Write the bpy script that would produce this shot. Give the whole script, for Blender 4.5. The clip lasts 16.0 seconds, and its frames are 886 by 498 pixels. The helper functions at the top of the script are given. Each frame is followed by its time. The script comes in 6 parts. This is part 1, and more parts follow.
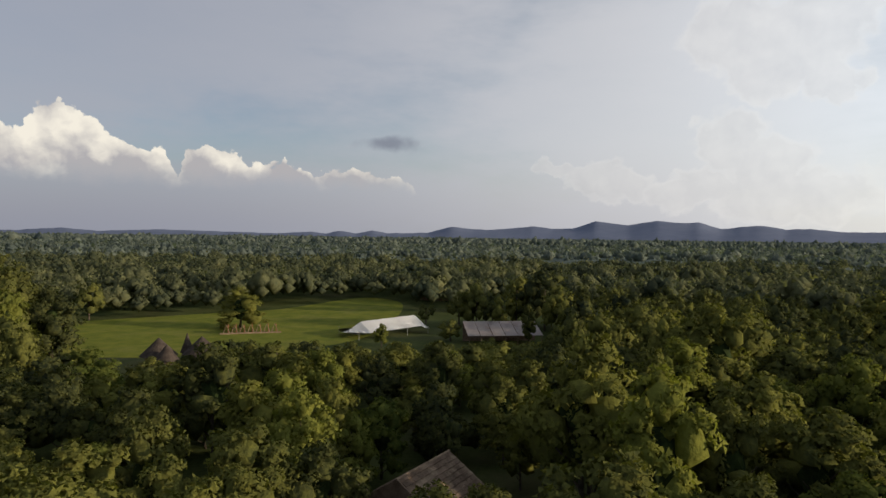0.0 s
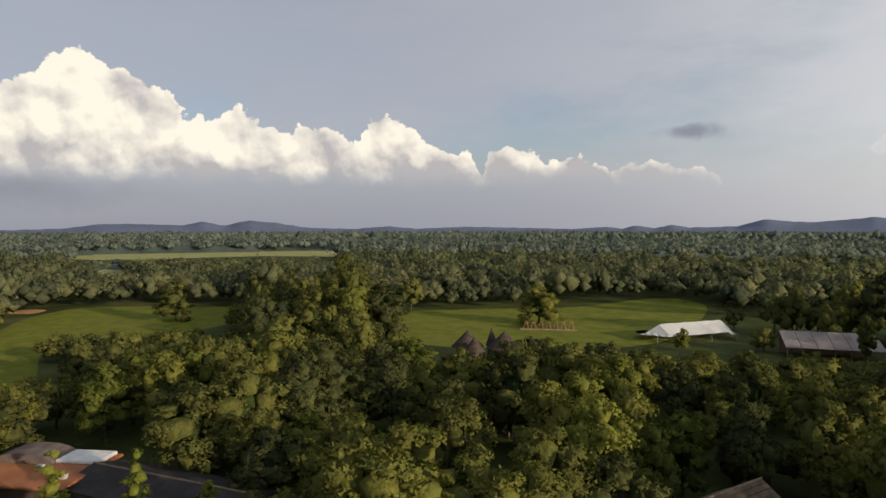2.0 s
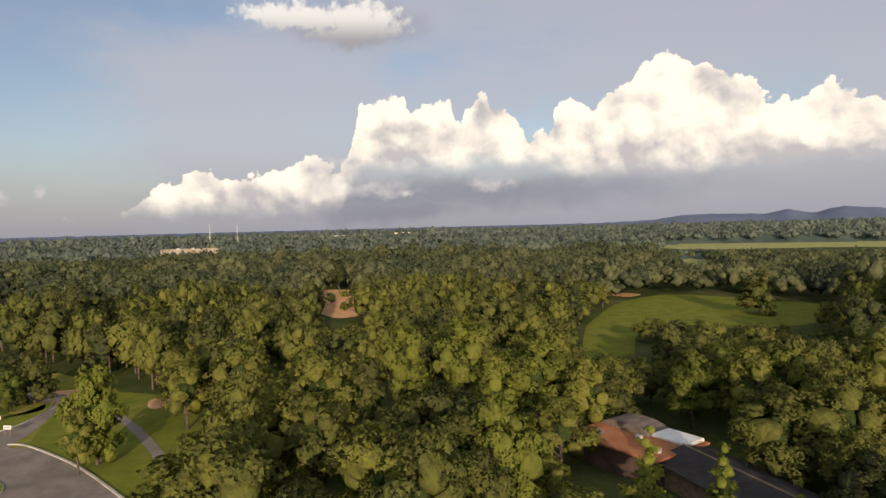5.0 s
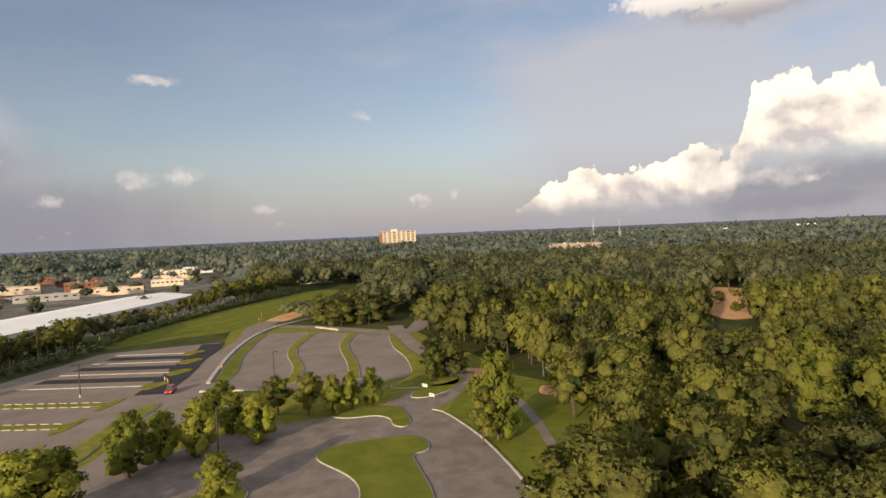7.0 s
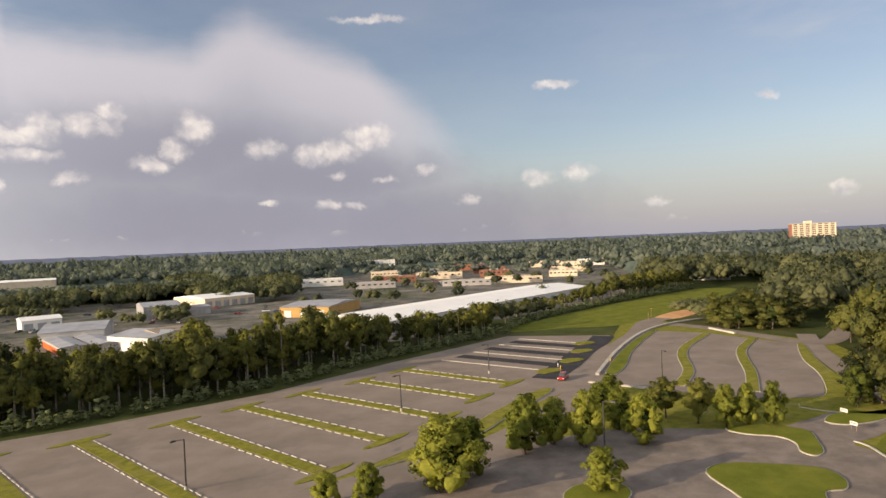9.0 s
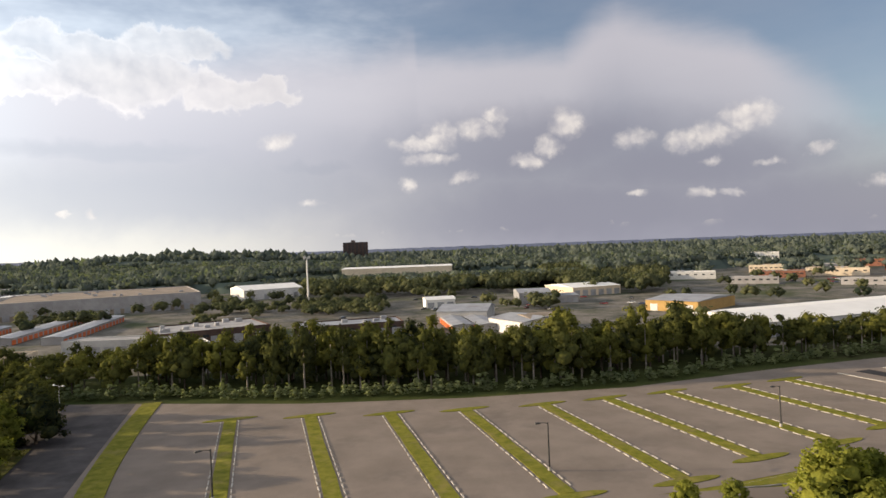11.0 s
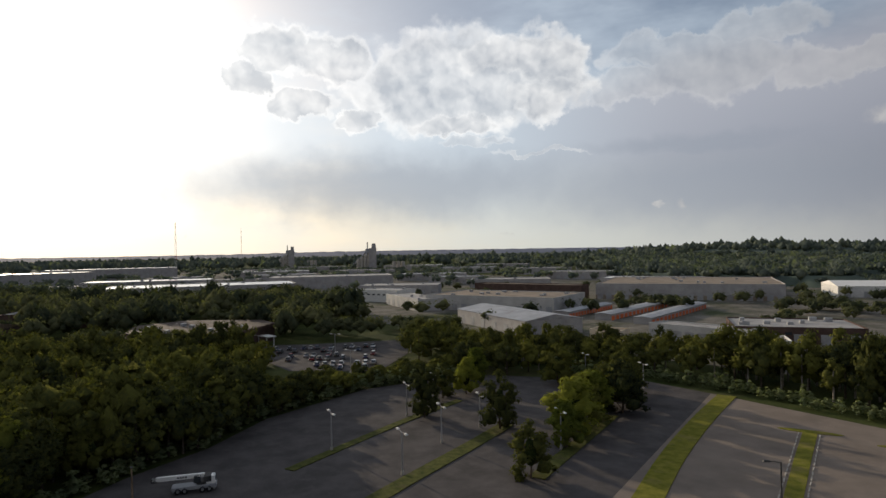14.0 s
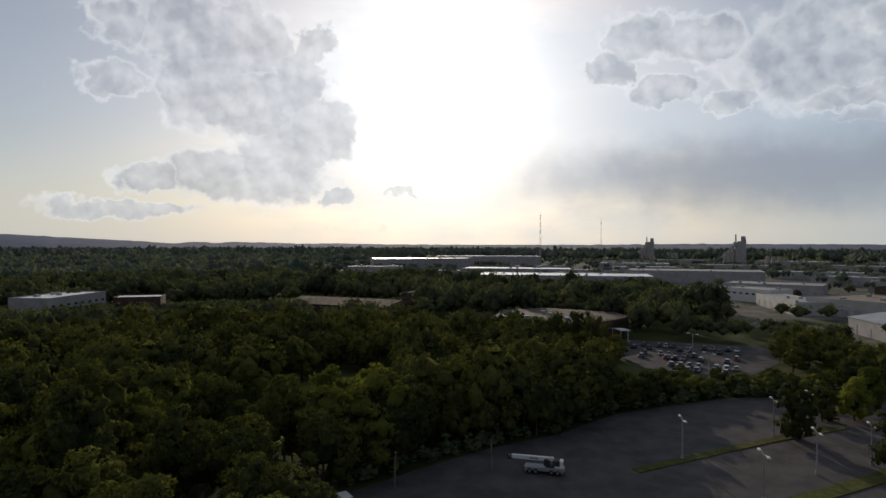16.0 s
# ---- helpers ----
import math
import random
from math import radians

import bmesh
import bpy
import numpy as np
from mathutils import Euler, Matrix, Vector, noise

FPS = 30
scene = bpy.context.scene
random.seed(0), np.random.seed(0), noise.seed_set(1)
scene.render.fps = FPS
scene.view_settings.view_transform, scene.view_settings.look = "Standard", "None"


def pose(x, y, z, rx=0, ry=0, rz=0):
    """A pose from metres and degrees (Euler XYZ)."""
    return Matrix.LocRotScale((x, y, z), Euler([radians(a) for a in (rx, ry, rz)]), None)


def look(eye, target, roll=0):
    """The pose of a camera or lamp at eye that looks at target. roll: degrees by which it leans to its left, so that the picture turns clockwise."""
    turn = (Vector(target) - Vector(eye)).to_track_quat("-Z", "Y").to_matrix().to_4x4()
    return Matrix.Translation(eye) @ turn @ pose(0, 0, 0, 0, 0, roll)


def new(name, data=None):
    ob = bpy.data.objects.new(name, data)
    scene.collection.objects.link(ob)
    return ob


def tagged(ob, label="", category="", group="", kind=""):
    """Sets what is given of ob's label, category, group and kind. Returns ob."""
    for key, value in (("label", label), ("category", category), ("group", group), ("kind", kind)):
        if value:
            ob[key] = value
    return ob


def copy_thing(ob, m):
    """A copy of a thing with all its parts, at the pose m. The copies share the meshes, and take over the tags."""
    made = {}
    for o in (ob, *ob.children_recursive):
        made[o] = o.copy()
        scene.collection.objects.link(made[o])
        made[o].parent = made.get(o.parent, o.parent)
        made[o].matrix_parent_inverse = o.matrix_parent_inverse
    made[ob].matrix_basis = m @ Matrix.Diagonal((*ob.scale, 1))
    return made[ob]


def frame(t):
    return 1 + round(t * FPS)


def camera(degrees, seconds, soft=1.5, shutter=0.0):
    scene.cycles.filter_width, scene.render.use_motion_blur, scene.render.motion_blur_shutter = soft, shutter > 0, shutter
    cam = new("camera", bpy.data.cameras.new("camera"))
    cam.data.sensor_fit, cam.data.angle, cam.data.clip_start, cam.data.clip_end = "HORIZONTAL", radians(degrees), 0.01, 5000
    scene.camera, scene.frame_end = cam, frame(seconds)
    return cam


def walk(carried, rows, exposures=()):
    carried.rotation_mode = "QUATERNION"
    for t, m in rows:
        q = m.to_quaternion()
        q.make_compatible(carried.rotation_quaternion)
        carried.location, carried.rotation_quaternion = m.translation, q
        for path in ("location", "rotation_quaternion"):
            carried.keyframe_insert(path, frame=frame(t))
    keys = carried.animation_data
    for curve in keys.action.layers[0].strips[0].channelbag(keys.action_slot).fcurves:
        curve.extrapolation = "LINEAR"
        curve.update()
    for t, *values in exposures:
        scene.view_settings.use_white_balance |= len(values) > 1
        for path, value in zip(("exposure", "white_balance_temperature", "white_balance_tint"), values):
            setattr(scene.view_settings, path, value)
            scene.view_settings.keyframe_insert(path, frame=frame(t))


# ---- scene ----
cam = camera(69.2, 16.0, soft=1.5)
PATH = [
    (0, 2.01, 1.95, 32.94, 3.05, -1.33, -0.66), (0.5, 1.60, 1.82, 33.15, 6.95, -1.44, -0.66), (1, 1.69, 1.53, 33.34, 13.40, -1.52, -0.41),
    (1.5, 1.95, 1.15, 33.82, 21.10, -1.74, -0.11), (2, 2.12, 0.78, 34.39, 28.95, -1.88, 0.10), (2.5, 1.72, 0.66, 34.37, 36.72, -1.91, 0.25),
    (3, 1.75, 0.70, 34.52, 44.88, -1.91, 0.60), (3.5, 1.62, 0.66, 34.74, 53.10, -2.04, 0.74), (4, 1.55, 0.71, 34.80, 61.43, -2.12, 1.04),
    (6.5, 0.57, 0.02, 35.90, 102.15, -1.73, 2.32), (7, 0.23, -0.01, 35.98, 110.77, -1.47, 2.54), (7.5, 0.19, -0.03, 36.16, 119.41, -1.15, 2.47),
    (8, 0.12, 0.06, 36.41, 128.01, -0.96, 2.42), (8.5, -0.42, 0.14, 36.61, 136.51, -0.81, 2.28), (9, -0.86, -0.17, 36.94, 144.72, -0.66, 2.34),
    (11.5, -2.47, -1.01, 37.88, 184.72, -0.15, 2.03), (12, -2.69, -1.69, 38.18, 192.74, -0.10, 1.83), (12.5, -3.09, -1.81, 38.36, 200.72, -0.03, 1.69),
    (13, -3.13, -2.23, 38.53, 208.75, 0.04, 1.53), (13.5, -3.25, -2.70, 38.82, 217.20, 0.04, 1.44), (14, -3.52, -2.99, 38.97, 225.81, 0.06, 1.00),
    (14.5, -3.76, -3.35, 39.08, 233.97, 0.07, 0.69), (15, -3.76, -3.86, 39.49, 241.62, -0.13, 0.42), (15.5, -3.82, -4.23, 39.72, 249.24, -0.26, 0.13),
    (16, -3.66, -4.61, 40.00, 257.10, -0.51, -0.09),
]  # seconds, place, heading, pitch, lean
EXPOSURES = [(0.0, -0.15, 6300, 11), (2.0, 0.0, 6450, 11), (3.5, 0.12, 6600, 12), (5.0, 0.2, 6700, 13), (7.0, 0.34, 7000, 15), (9.0, 0.52, 7000, 15), (11.0, 0.40, 6750, 13), (12.5, 0.04, 6550, 11),
             (14.5, -0.68, 6250, 11), (16.0, -0.97, 6000, 12)]
walk(cam, [(t, pose(x, y, z, 90 + p, r, a)) for t, x, y, z, a, p, r in PATH], EXPOSURES)

# ---- sky, sun ----
SUN_AZ, SUN_EL = 257.2, 13.4  # degrees, anticlockwise from +y


def toward(az, el=0.0, r=1.0):
    a, e = radians(az), radians(el)
    return Vector((-math.sin(a) * math.cos(e) * r, math.cos(a) * math.cos(e) * r, math.sin(e) * r))


sun_way = toward(SUN_AZ, SUN_EL)
sun = new("sun", bpy.data.lights.new("sun", "SUN"))
sun.data.energy, sun.data.angle, sun.data.color = 4.6, radians(0.6), (1.0, 0.83, 0.60)
sun.matrix_world = look(toward(SUN_AZ + 5, SUN_EL - 1.0, 100), (0, 0, 0))

# crests of the heaped bank and of the high anvil: heading and height in degrees
CREST_NEAR = [(3.5, 1), (4.8, 2), (5.4, 3.3), (5.7, 4.1), (6.5, 5.2), (8.4, 5.1), (10.3, 5.6), (11.5, 5.4), (12.7, 5.9),
        (14.3, 5.1), (15.7, 5.6), (17.6, 6), (19.9, 5.8), (20.9, 6.5), (22.3, 7), (23.6, 7.7), (24.8, 7), (25.4, 4.9),
        (25.9, 5.4), (26.6, 6.4), (28, 6.6), (29.2, 7.5), (31.2, 8.1), (31.2, 8.3), (33, 9.5), (35.3, 9.4), (36.3, 8)]
CREST_HIGH = [(36.3, 8), (38.1, 7.9), (39.3, 8.8), (42.5, 8.2), (44.2, 9.2), (45.6, 9.4), (46.7, 10.3), (47.9, 9.3), (51, 9.5),
        (52, 10.8), (53.4, 11.1), (54.8, 12), (55.9, 12.4), (57.6, 13.5), (58.5, 13.8), (59.8, 12.9), (61.2, 11.5), (63.1, 11),
        (64.3, 9.9), (65.2, 10.7), (66.9, 10.6), (67.5, 9.8), (67.8, 8.1), (69.6, 7.5)]
CREST_EAST = [(69.6, 7.5), (69.8, 7.1), (70.5, 8.7), (71.5, 10), (73.2, 10.4), (74, 11.6), (75.4, 10.2), (75.7, 8.7), (76.3, 8.9),
        (76.7, 10.9), (77.9, 10.9), (78.7, 10.2), (80.1, 10.4), (80.8, 11.1), (84.6, 11.2), (84.9, 10.2), (85.5, 7.4), (86.1, 5.9), (86.8, 4.8), (88.7, 6.4), (91.5, 5.2), (93.4, 4.7), (95.7, 4.5), (98.5, 5.2), (100.1, 3.9),
        (101.9, 3.4), (103, 2.4), (105, 1)]
ANVIL = [(136, 1.5), (140, 5), (144, 10), (145.4, 11.7), (148.2, 13.6), (151, 15.9), (152.9, 16.6), (156.7, 17.7), (160.9, 19.5), (162.8, 19), (165.6, 17.1),
        (171.7, 17.5), (178.5, 17.7), (178.7, 18.3), (183.3, 17.2), (190.6, 17.4), (194.9, 17), (206, 16), (222, 12)]
# single clouds: heading, height, half width, half height, in degrees
FAIR_EAST = [(88.1, 4.2, 2.1, 1.9), (82.9, 3.4, 3.6, 0.85), (72.9, 3.6, 2.1, 0.67), (84.6, 3.5, 2.9, 0.67), (80.4, 3, 1.2, 0.38), (85.4, 5.6, 0.7, 0.47), (135.9, 5.4, 1.3, 0.67),
        (132.9, 5.7, 1.5, 0.71), (134.3, 13, 1.8, 0.38), (117.9, 10.5, 0.8, 0.33), (142.4, 3.5, 0.8, 0.33), (126.3, 2.6, 1.2, 0.33), (142.3, 3.5, 0.9, 0.43), (112.7, 2.7, 0.9, 0.57),
        (109.6, 3.2, 0.4, 0.47), (113, 3, 0.7, 0.33), (154.7, 3.6, 1, 0.38), (152.3, 3.6, 0.9, 0.29), (160, 3.9, 0.8, 0.29), (146.3, 6.3, 0.9, 0.43), (149.4, 5.8, 0.9, 0.29)]
FAIR_SOUTH = [(151.2, 9.5, 1.9, 1.04), (153.6, 8.3, 1.9, 0.95), (156.2, 7.9, 1.1, 0.85), (153.9, 6.3, 1, 0.43), (160.1, 8.5, 1.3, 0.85), (165.4, 10.2, 1.3, 1.04), (167, 8.4, 1.2, 0.85),
        (169.1, 7.2, 1.5, 0.67), (171.5, 11, 1, 0.76), (173.1, 10.1, 1.9, 0.85), (176.5, 9.8, 1.3, 1.24), (178.7, 9, 2.1, 0.67), (177.8, 7.6, 2.1, 0.57), (174.7, 6, 1.3, 0.47),
        (179.6, 5.6, 0.7, 0.57), (150.4, 19.1, 2.9, 0.33), (190.8, 9.5, 1.3, 0.62), (188.3, 4.2, 0.9, 0.38), (205.2, 3.4, 0.5, 0.38), (207.2, 3.5, 0.4, 0.24), (179.3, 5.5, 0.5, 0.47)]
SUNWARD = [(283.8, 16.9, 2.1, 1.9), (284.3, 12.8, 2.9, 1.19), (278.5, 17.4, 3.6, 2.85), (274.1, 16.8, 3.3, 3.33), (277.9, 13.1, 3.3, 3.33), (273.5, 11.1, 3.6, 2.85), (268.2, 16.9, 2.1, 1.33),
        (269.7, 13.9, 2.1, 2.85), (268.2, 9.9, 3.3, 2.85), (270.9, 7.6, 3.3, 2.38), (274.1, 5.7, 6.2, 2.38), (266.8, 4, 1.3, 0.76), (260.3, 4.3, 1.8, 0.38), (282.1, 5.5, 1.9, 1.19),
        (283.3, 2.7, 5.7, 0.76), (239.8, 17, 3.3, 1.9), (242.7, 14.3, 2.1, 1.24), (235, 16.4, 2.9, 1.9), (238.4, 12.6, 2.9, 1.04), (232.8, 11.5, 2.1, 0.85), (224.9, 14.5, 7.6, 3.8),
        (216.4, 16.2, 3.3, 2.38), (225, 11.2, 4.3, 0.95), (216.2, 14, 2.9, 2.38)]
SUNWARD_FAR = [(206.4, 15.9, 4.3, 1.19), (209.9, 13.5, 2.9, 1.33), (198.8, 16.8, 3.6, 1.19), (202.7, 14.1, 5.2, 1.9), (195.3, 13.4, 2.9, 1.43), (191.2, 13.5, 1.9, 1.04), (216, 16, 2.4, 1.9),
        (218.9, 16.6, 4.3, 1.43), (216.1, 12.8, 2.9, 1.43), (224.7, 11.1, 3.8, 0.85), (223.3, 9.4, 2.9, 0.47), (217.2, 8.2, 3.3, 0.29), (-21.8, 15.8, 4.3, 2.85), (-26.4, 15.6, 3.8, 3.8),
        (-27.5, 12.1, 2.4, 1.43), (-23.5, 13.1, 2.9, 1.9), (-21, 7.9, 2.4, 2.38), (-23.2, 5.7, 3.3, 2.38), (-25, 3.3, 6.2, 1.9), (-17.9, 3.7, 3.3, 1.43), (-9.7, 5.3, 2.9, 1.24),
        (-12, 4.4, 2.4, 1.33), (-6.9, 5.8, 1.9, 0.67)]
HIGH = [(84.6, 17.4, 4.8, 1.9), (90.1, 17.8, 5.2, 1.24), (85.1, 16.6, 3.8, 1.43)]
VEIL = [(254.7, 9.8, 24.4, 11.3), (207.7, 8.3, 33.8, 11.3), (41.7, 18.7, 56.4, 13.2), (90.7, 9.3, 15, 9.4), (-16.1, 11.5, 20.7, 13.2), (32.1, 2.4, 56.4, 3.8)]
SHADE = [(146, 2.0, 15, 3.6), (230, 5.6, 18.0, 3.0), (199.9, 4.7, 19.9, 2.85), (167.2, 2.6, 19.9, 2.85), (155.1, 5.9, 12.3, 2.38),
        (172.4, 8.1, 12.3, 2.85), (162.9, 2.3, 16.6, 2.85), (169.5, 8.6, 14.2, 2.85), (203.4, 14.3, 5.2, 1.66), (204.8, 8.6, 7.6, 0.67), (203, 8.1, 4.8, 0.67), (7.7, 7.8, 2.1, 0.67),
        (77.8, 2.8, 19.9, 1.43), (82.3, 1.5, 7.6, 1.04), (84.6, 17.2, 4.8, 1.66), (187.6, 7.1, 3.3, 0.67)]

world = bpy.data.worlds.new("sky")
scene.world = world
world.use_nodes = True
wt = world.node_tree
wt.nodes.clear()


def wire(tree, value, socket):
    if isinstance(value, bpy.types.NodeSocket):
        tree.links.new(value, socket)
    else:
        socket.default_value = value


def mth(tree, op, a, b=0.0, c=0.0, clamp=False):
    n = tree.nodes.new("ShaderNodeMath")
    n.operation, n.use_clamp = op, clamp
    for s, v in zip(n.inputs, (a, b, c)):
        wire(tree, v, s)
    return n.outputs[0]


def vec(tree, op, a, b=(0, 0, 0), c=(0, 0, 0)):
    n = tree.nodes.new("ShaderNodeVectorMath")
    n.operation = op
    for s, v in zip(n.inputs, (a, b, c)):
        wire(tree, v, s)
    return n.outputs["Value"] if op in ("LENGTH", "DOT_PRODUCT") else n.outputs[0]


def fbm(tree, at, scale, detail=5.0, rough=0.55, colour=False):
    n = tree.nodes.new("ShaderNodeTexNoise")
    wire(tree, at, n.inputs["Vector"])
    n.inputs["Scale"].default_value, n.inputs["Detail"].default_value, n.inputs["Roughness"].default_value = scale, detail, rough
    return n.outputs["Color" if colour else "Fac"]


def step(tree, v, lo, hi, smooth=True):
    n = tree.nodes.new("ShaderNodeMapRange")
    n.interpolation_type = "SMOOTHSTEP" if smooth else "LINEAR"
    wire(tree, v, n.inputs["Value"])
    n.inputs["From Min"].default_value, n.inputs["From Max"].default_value = lo, hi
    return n.outputs[0]


def blend(tree, f, a, b, mode="MIX"):
    n = tree.nodes.new("ShaderNodeMix")
    n.data_type, n.blend_type = "RGBA", mode
    wire(tree, f, n.inputs[0])
    wire(tree, a, n.inputs[6])
    wire(tree, b, n.inputs[7])
    return n.outputs[2]


def profile(points, at):
    """A height that follows points of heading and height."""
    n = wt.nodes.new("ShaderNodeValToRGB")
    r = n.color_ramp
    a0, a1 = points[0][0], points[-1][0]
    wt.links.new(mth(wt, "DIVIDE", mth(wt, "SUBTRACT", at, a0), a1 - a0), n.inputs[0])
    for i, (a, e) in enumerate(points):
        q = r.elements[i] if i < 2 else r.elements.new((a - a0) / (a1 - a0))
        q.position, q.color = (a - a0) / (a1 - a0), (e / 20, e / 20, e / 20, 1)
    return mth(wt, "MULTIPLY", n.outputs[0], 20.0)


def billow(p, scale, levels=3, soft=0.45):
    """Rounded heaps at several sizes, about zero."""
    total = None
    for k in range(levels):
        n = wt.nodes.new("ShaderNodeTexVoronoi")
        n.voronoi_dimensions, n.feature = "2D", "SMOOTH_F1"
        n.inputs["Scale"].default_value, n.inputs["Smoothness"].default_value = scale * 2.3 ** k, soft
        wt.links.new(p, n.inputs["Vector"])
        b = mth(wt, "MULTIPLY", mth(wt, "SUBTRACT", 0.42, n.outputs["Distance"]), 0.48 ** k)
        total = b if total is None else mth(wt, "ADD", total, b)
    return total


def field(blobs, p):
    best = None
    for a, e, ra, re in blobs:
        d = vec(wt, "LENGTH", vec(wt, "MULTIPLY_ADD", p, (1 / ra, 1 / re, 0), (-a / ra, -e / re, 0)))
        best = d if best is None else mth(wt, "MINIMUM", best, d)
    return mth(wt, "SUBTRACT", 1.0, best)


def build_sky():
    tc = wt.nodes.new("ShaderNodeTexCoord")
    way = vec(wt, "NORMALIZE", tc.outputs["Generated"])
    sp = wt.nodes.new("ShaderNodeSeparateXYZ")
    wt.links.new(way, sp.inputs[0])
    az = mth(wt, "MULTIPLY", mth(wt, "ARCTAN2", mth(wt, "MULTIPLY", sp.outputs[0], -1.0), sp.outputs[1]), 57.29578)
    az = mth(wt, "ADD", az, mth(wt, "MULTIPLY", mth(wt, "LESS_THAN", az, -48.0), 360.0))
    el = mth(wt, "MULTIPLY", mth(wt, "ARCSINE", sp.outputs[2]), 57.29578)
    cb = wt.nodes.new("ShaderNodeCombineXYZ")
    wt.links.new(az, cb.inputs[0])
    wt.links.new(el, cb.inputs[1])
    flat = cb.outputs[0]
    half = (0.5, 0.5, 0.5)
    push = vec(wt, "SUBTRACT", fbm(wt, flat, 0.34, 2.0, 0.5, True), half)
    fine = vec(wt, "SUBTRACT", fbm(wt, flat, 1.2, 5.0, 0.6, True), half)
    p = vec(wt, "MULTIPLY_ADD", push, (1.0, 0.6, 0), vec(wt, "MULTIPLY_ADD", fine, (0.75, 0.6, 0), flat))
    wild = vec(wt, "MULTIPLY_ADD", push, (3.4, 1.6, 0), vec(wt, "MULTIPLY_ADD", fine, (2.2, 1.2, 0), flat))
    drift = vec(wt, "MULTIPLY_ADD", push, (5.0, 2.0, 0), vec(wt, "MULTIPLY_ADD", fine, (1.0, 0.6, 0), flat))

    towards = vec(wt, "DOT_PRODUCT", way, tuple(sun_way))
    back = step(wt, towards, 0.0, 0.8)  # how far the clouds stand before the sun
    sky = wt.nodes.new("ShaderNodeTexSky")
    sky.sky_type, sky.sun_disc = "NISHITA", False
    sky.sun_elevation, sky.sun_rotation = radians(SUN_EL), radians(-SUN_AZ)
    sky.air_density, sky.dust_density, sky.ozone_density, sky.altitude = 1.0, 1.2, 1.3, 180.0
    clear = vec(wt, "MULTIPLY", sky.outputs[0], (SKY * 1.03, SKY, SKY * 1.04))
    # thin high veil; overhead, out of view, it is added to brighten the ground
    ice = fbm(wt, vec(wt, "MULTIPLY", flat, (0.35, 1.0, 1.0)), 0.16, 5.0, 0.6)
    wisp = mth(wt, "SUBTRACT", ice, 0.5)
    veil = step(wt, mth(wt, "ADD", field(VEIL, flat), mth(wt, "MULTIPLY", wisp, 1.5)), -0.35, 0.45)
    veil = mth(wt, "MULTIPLY_ADD", veil, 0.62, mth(wt, "MULTIPLY_ADD", ice, 0.34, -0.05), clamp=True)
    veil = mth(wt, "MAXIMUM", veil, mth(wt, "MULTIPLY", step(wt, mth(wt, "MULTIPLY_ADD", wisp, 24.0, el), 24.0, 44.0), 0.6))
    veil_tone = blend(wt, back, (0.44, 0.445, 0.485, 1), (0.74, 0.86, 0.97, 1))
    tone = blend(wt, veil, clear, veil_tone)
    # the anvil of the far storm: a pale sheet with one long edge, grey below
    sheet_d = mth(wt, "ADD", mth(wt, "SUBTRACT", profile(ANVIL, az), el), mth(wt, "MULTIPLY", wisp, 3.0))
    anvil = mth(wt, "MULTIPLY", step(wt, sheet_d, -1.2, 2.6), mth(wt, "MULTIPLY", step(wt, az, 138.0, 152.0), step(wt, az, 226.0, 204.0)))
    under = step(wt, sheet_d, 2.0, 12.0)
    tone = blend(wt, mth(wt, "MULTIPLY", anvil, 0.80), tone, blend(wt, under, blend(wt, back, (0.46, 0.45, 0.485, 1), (0.57, 0.58, 0.64, 1)), blend(wt, back, (0.245, 0.25, 0.300, 1), (0.44, 0.46, 0.53, 1))))
    # haze that thickens to the horizon, and the bright air round the sun
    low = mth(wt, "MULTIPLY", step(wt, el, 9.0, -0.5), 0.8)
    haze = blend(wt, back, (0.30, 0.31, 0.37, 1), (0.90, 0.91, 0.80, 1))
    tone = blend(wt, low, tone, haze)
    near_sun = mth(wt, "MAXIMUM", towards, 0.0)
    glow = mth(wt, "ADD", mth(wt, "MULTIPLY", mth(wt, "POWER", near_sun, 10.0), 0.24), mth(wt, "MULTIPLY", mth(wt, "POWER", near_sun, 4.5), 0.26))
    glow = mth(wt, "ADD", glow, mth(wt, "ADD", mth(wt, "MULTIPLY", mth(wt, "POWER", near_sun, 60.0), 0.75), mth(wt, "MULTIPLY", mth(wt, "POWER", near_sun, 300.0), 2.4)))
    # added bright lobe at heading 330, far from the sun, to lift the haze
    bright_air = mth(wt, "MAXIMUM", vec(wt, "DOT_PRODUCT", way, tuple(toward(330, 10))), 0.0)
    glow = mth(wt, "ADD", glow, mth(wt, "MULTIPLY", mth(wt, "POWER", bright_air, 5.0), 0.38))
    tint = vec(wt, "SCALE", (1.0, 0.945, 0.81))
    wt.links.new(glow, tint.node.inputs["Scale"])
    tone = vec(wt, "ADD", tone, tint)

    def lay_on(tone, cover, toned):
        return blend(wt, cover, tone, toned)

    grain = mth(wt, "MULTIPLY", mth(wt, "SUBTRACT", fbm(wt, p, 0.40, 5.0, 0.55), 0.5), 0.8)
    # shaded undersides and grey streaks
    gloom = mth(wt, "MULTIPLY", step(wt, mth(wt, "ADD", field(SHADE, drift), mth(wt, "MULTIPLY", grain, 0.5)), -0.55, 0.75), 0.70)
    tone = lay_on(tone, gloom, blend(wt, back, (0.205, 0.215, 0.268, 1), (0.50, 0.55, 0.62, 1)))

    # heaps and their light: brighter on the side that faces the sun
    heaps, small = billow(p, 0.34), billow(p, 0.95)
    toward_sun = vec(wt, "ADD", p, (-0.5, 0.9, 0.0))
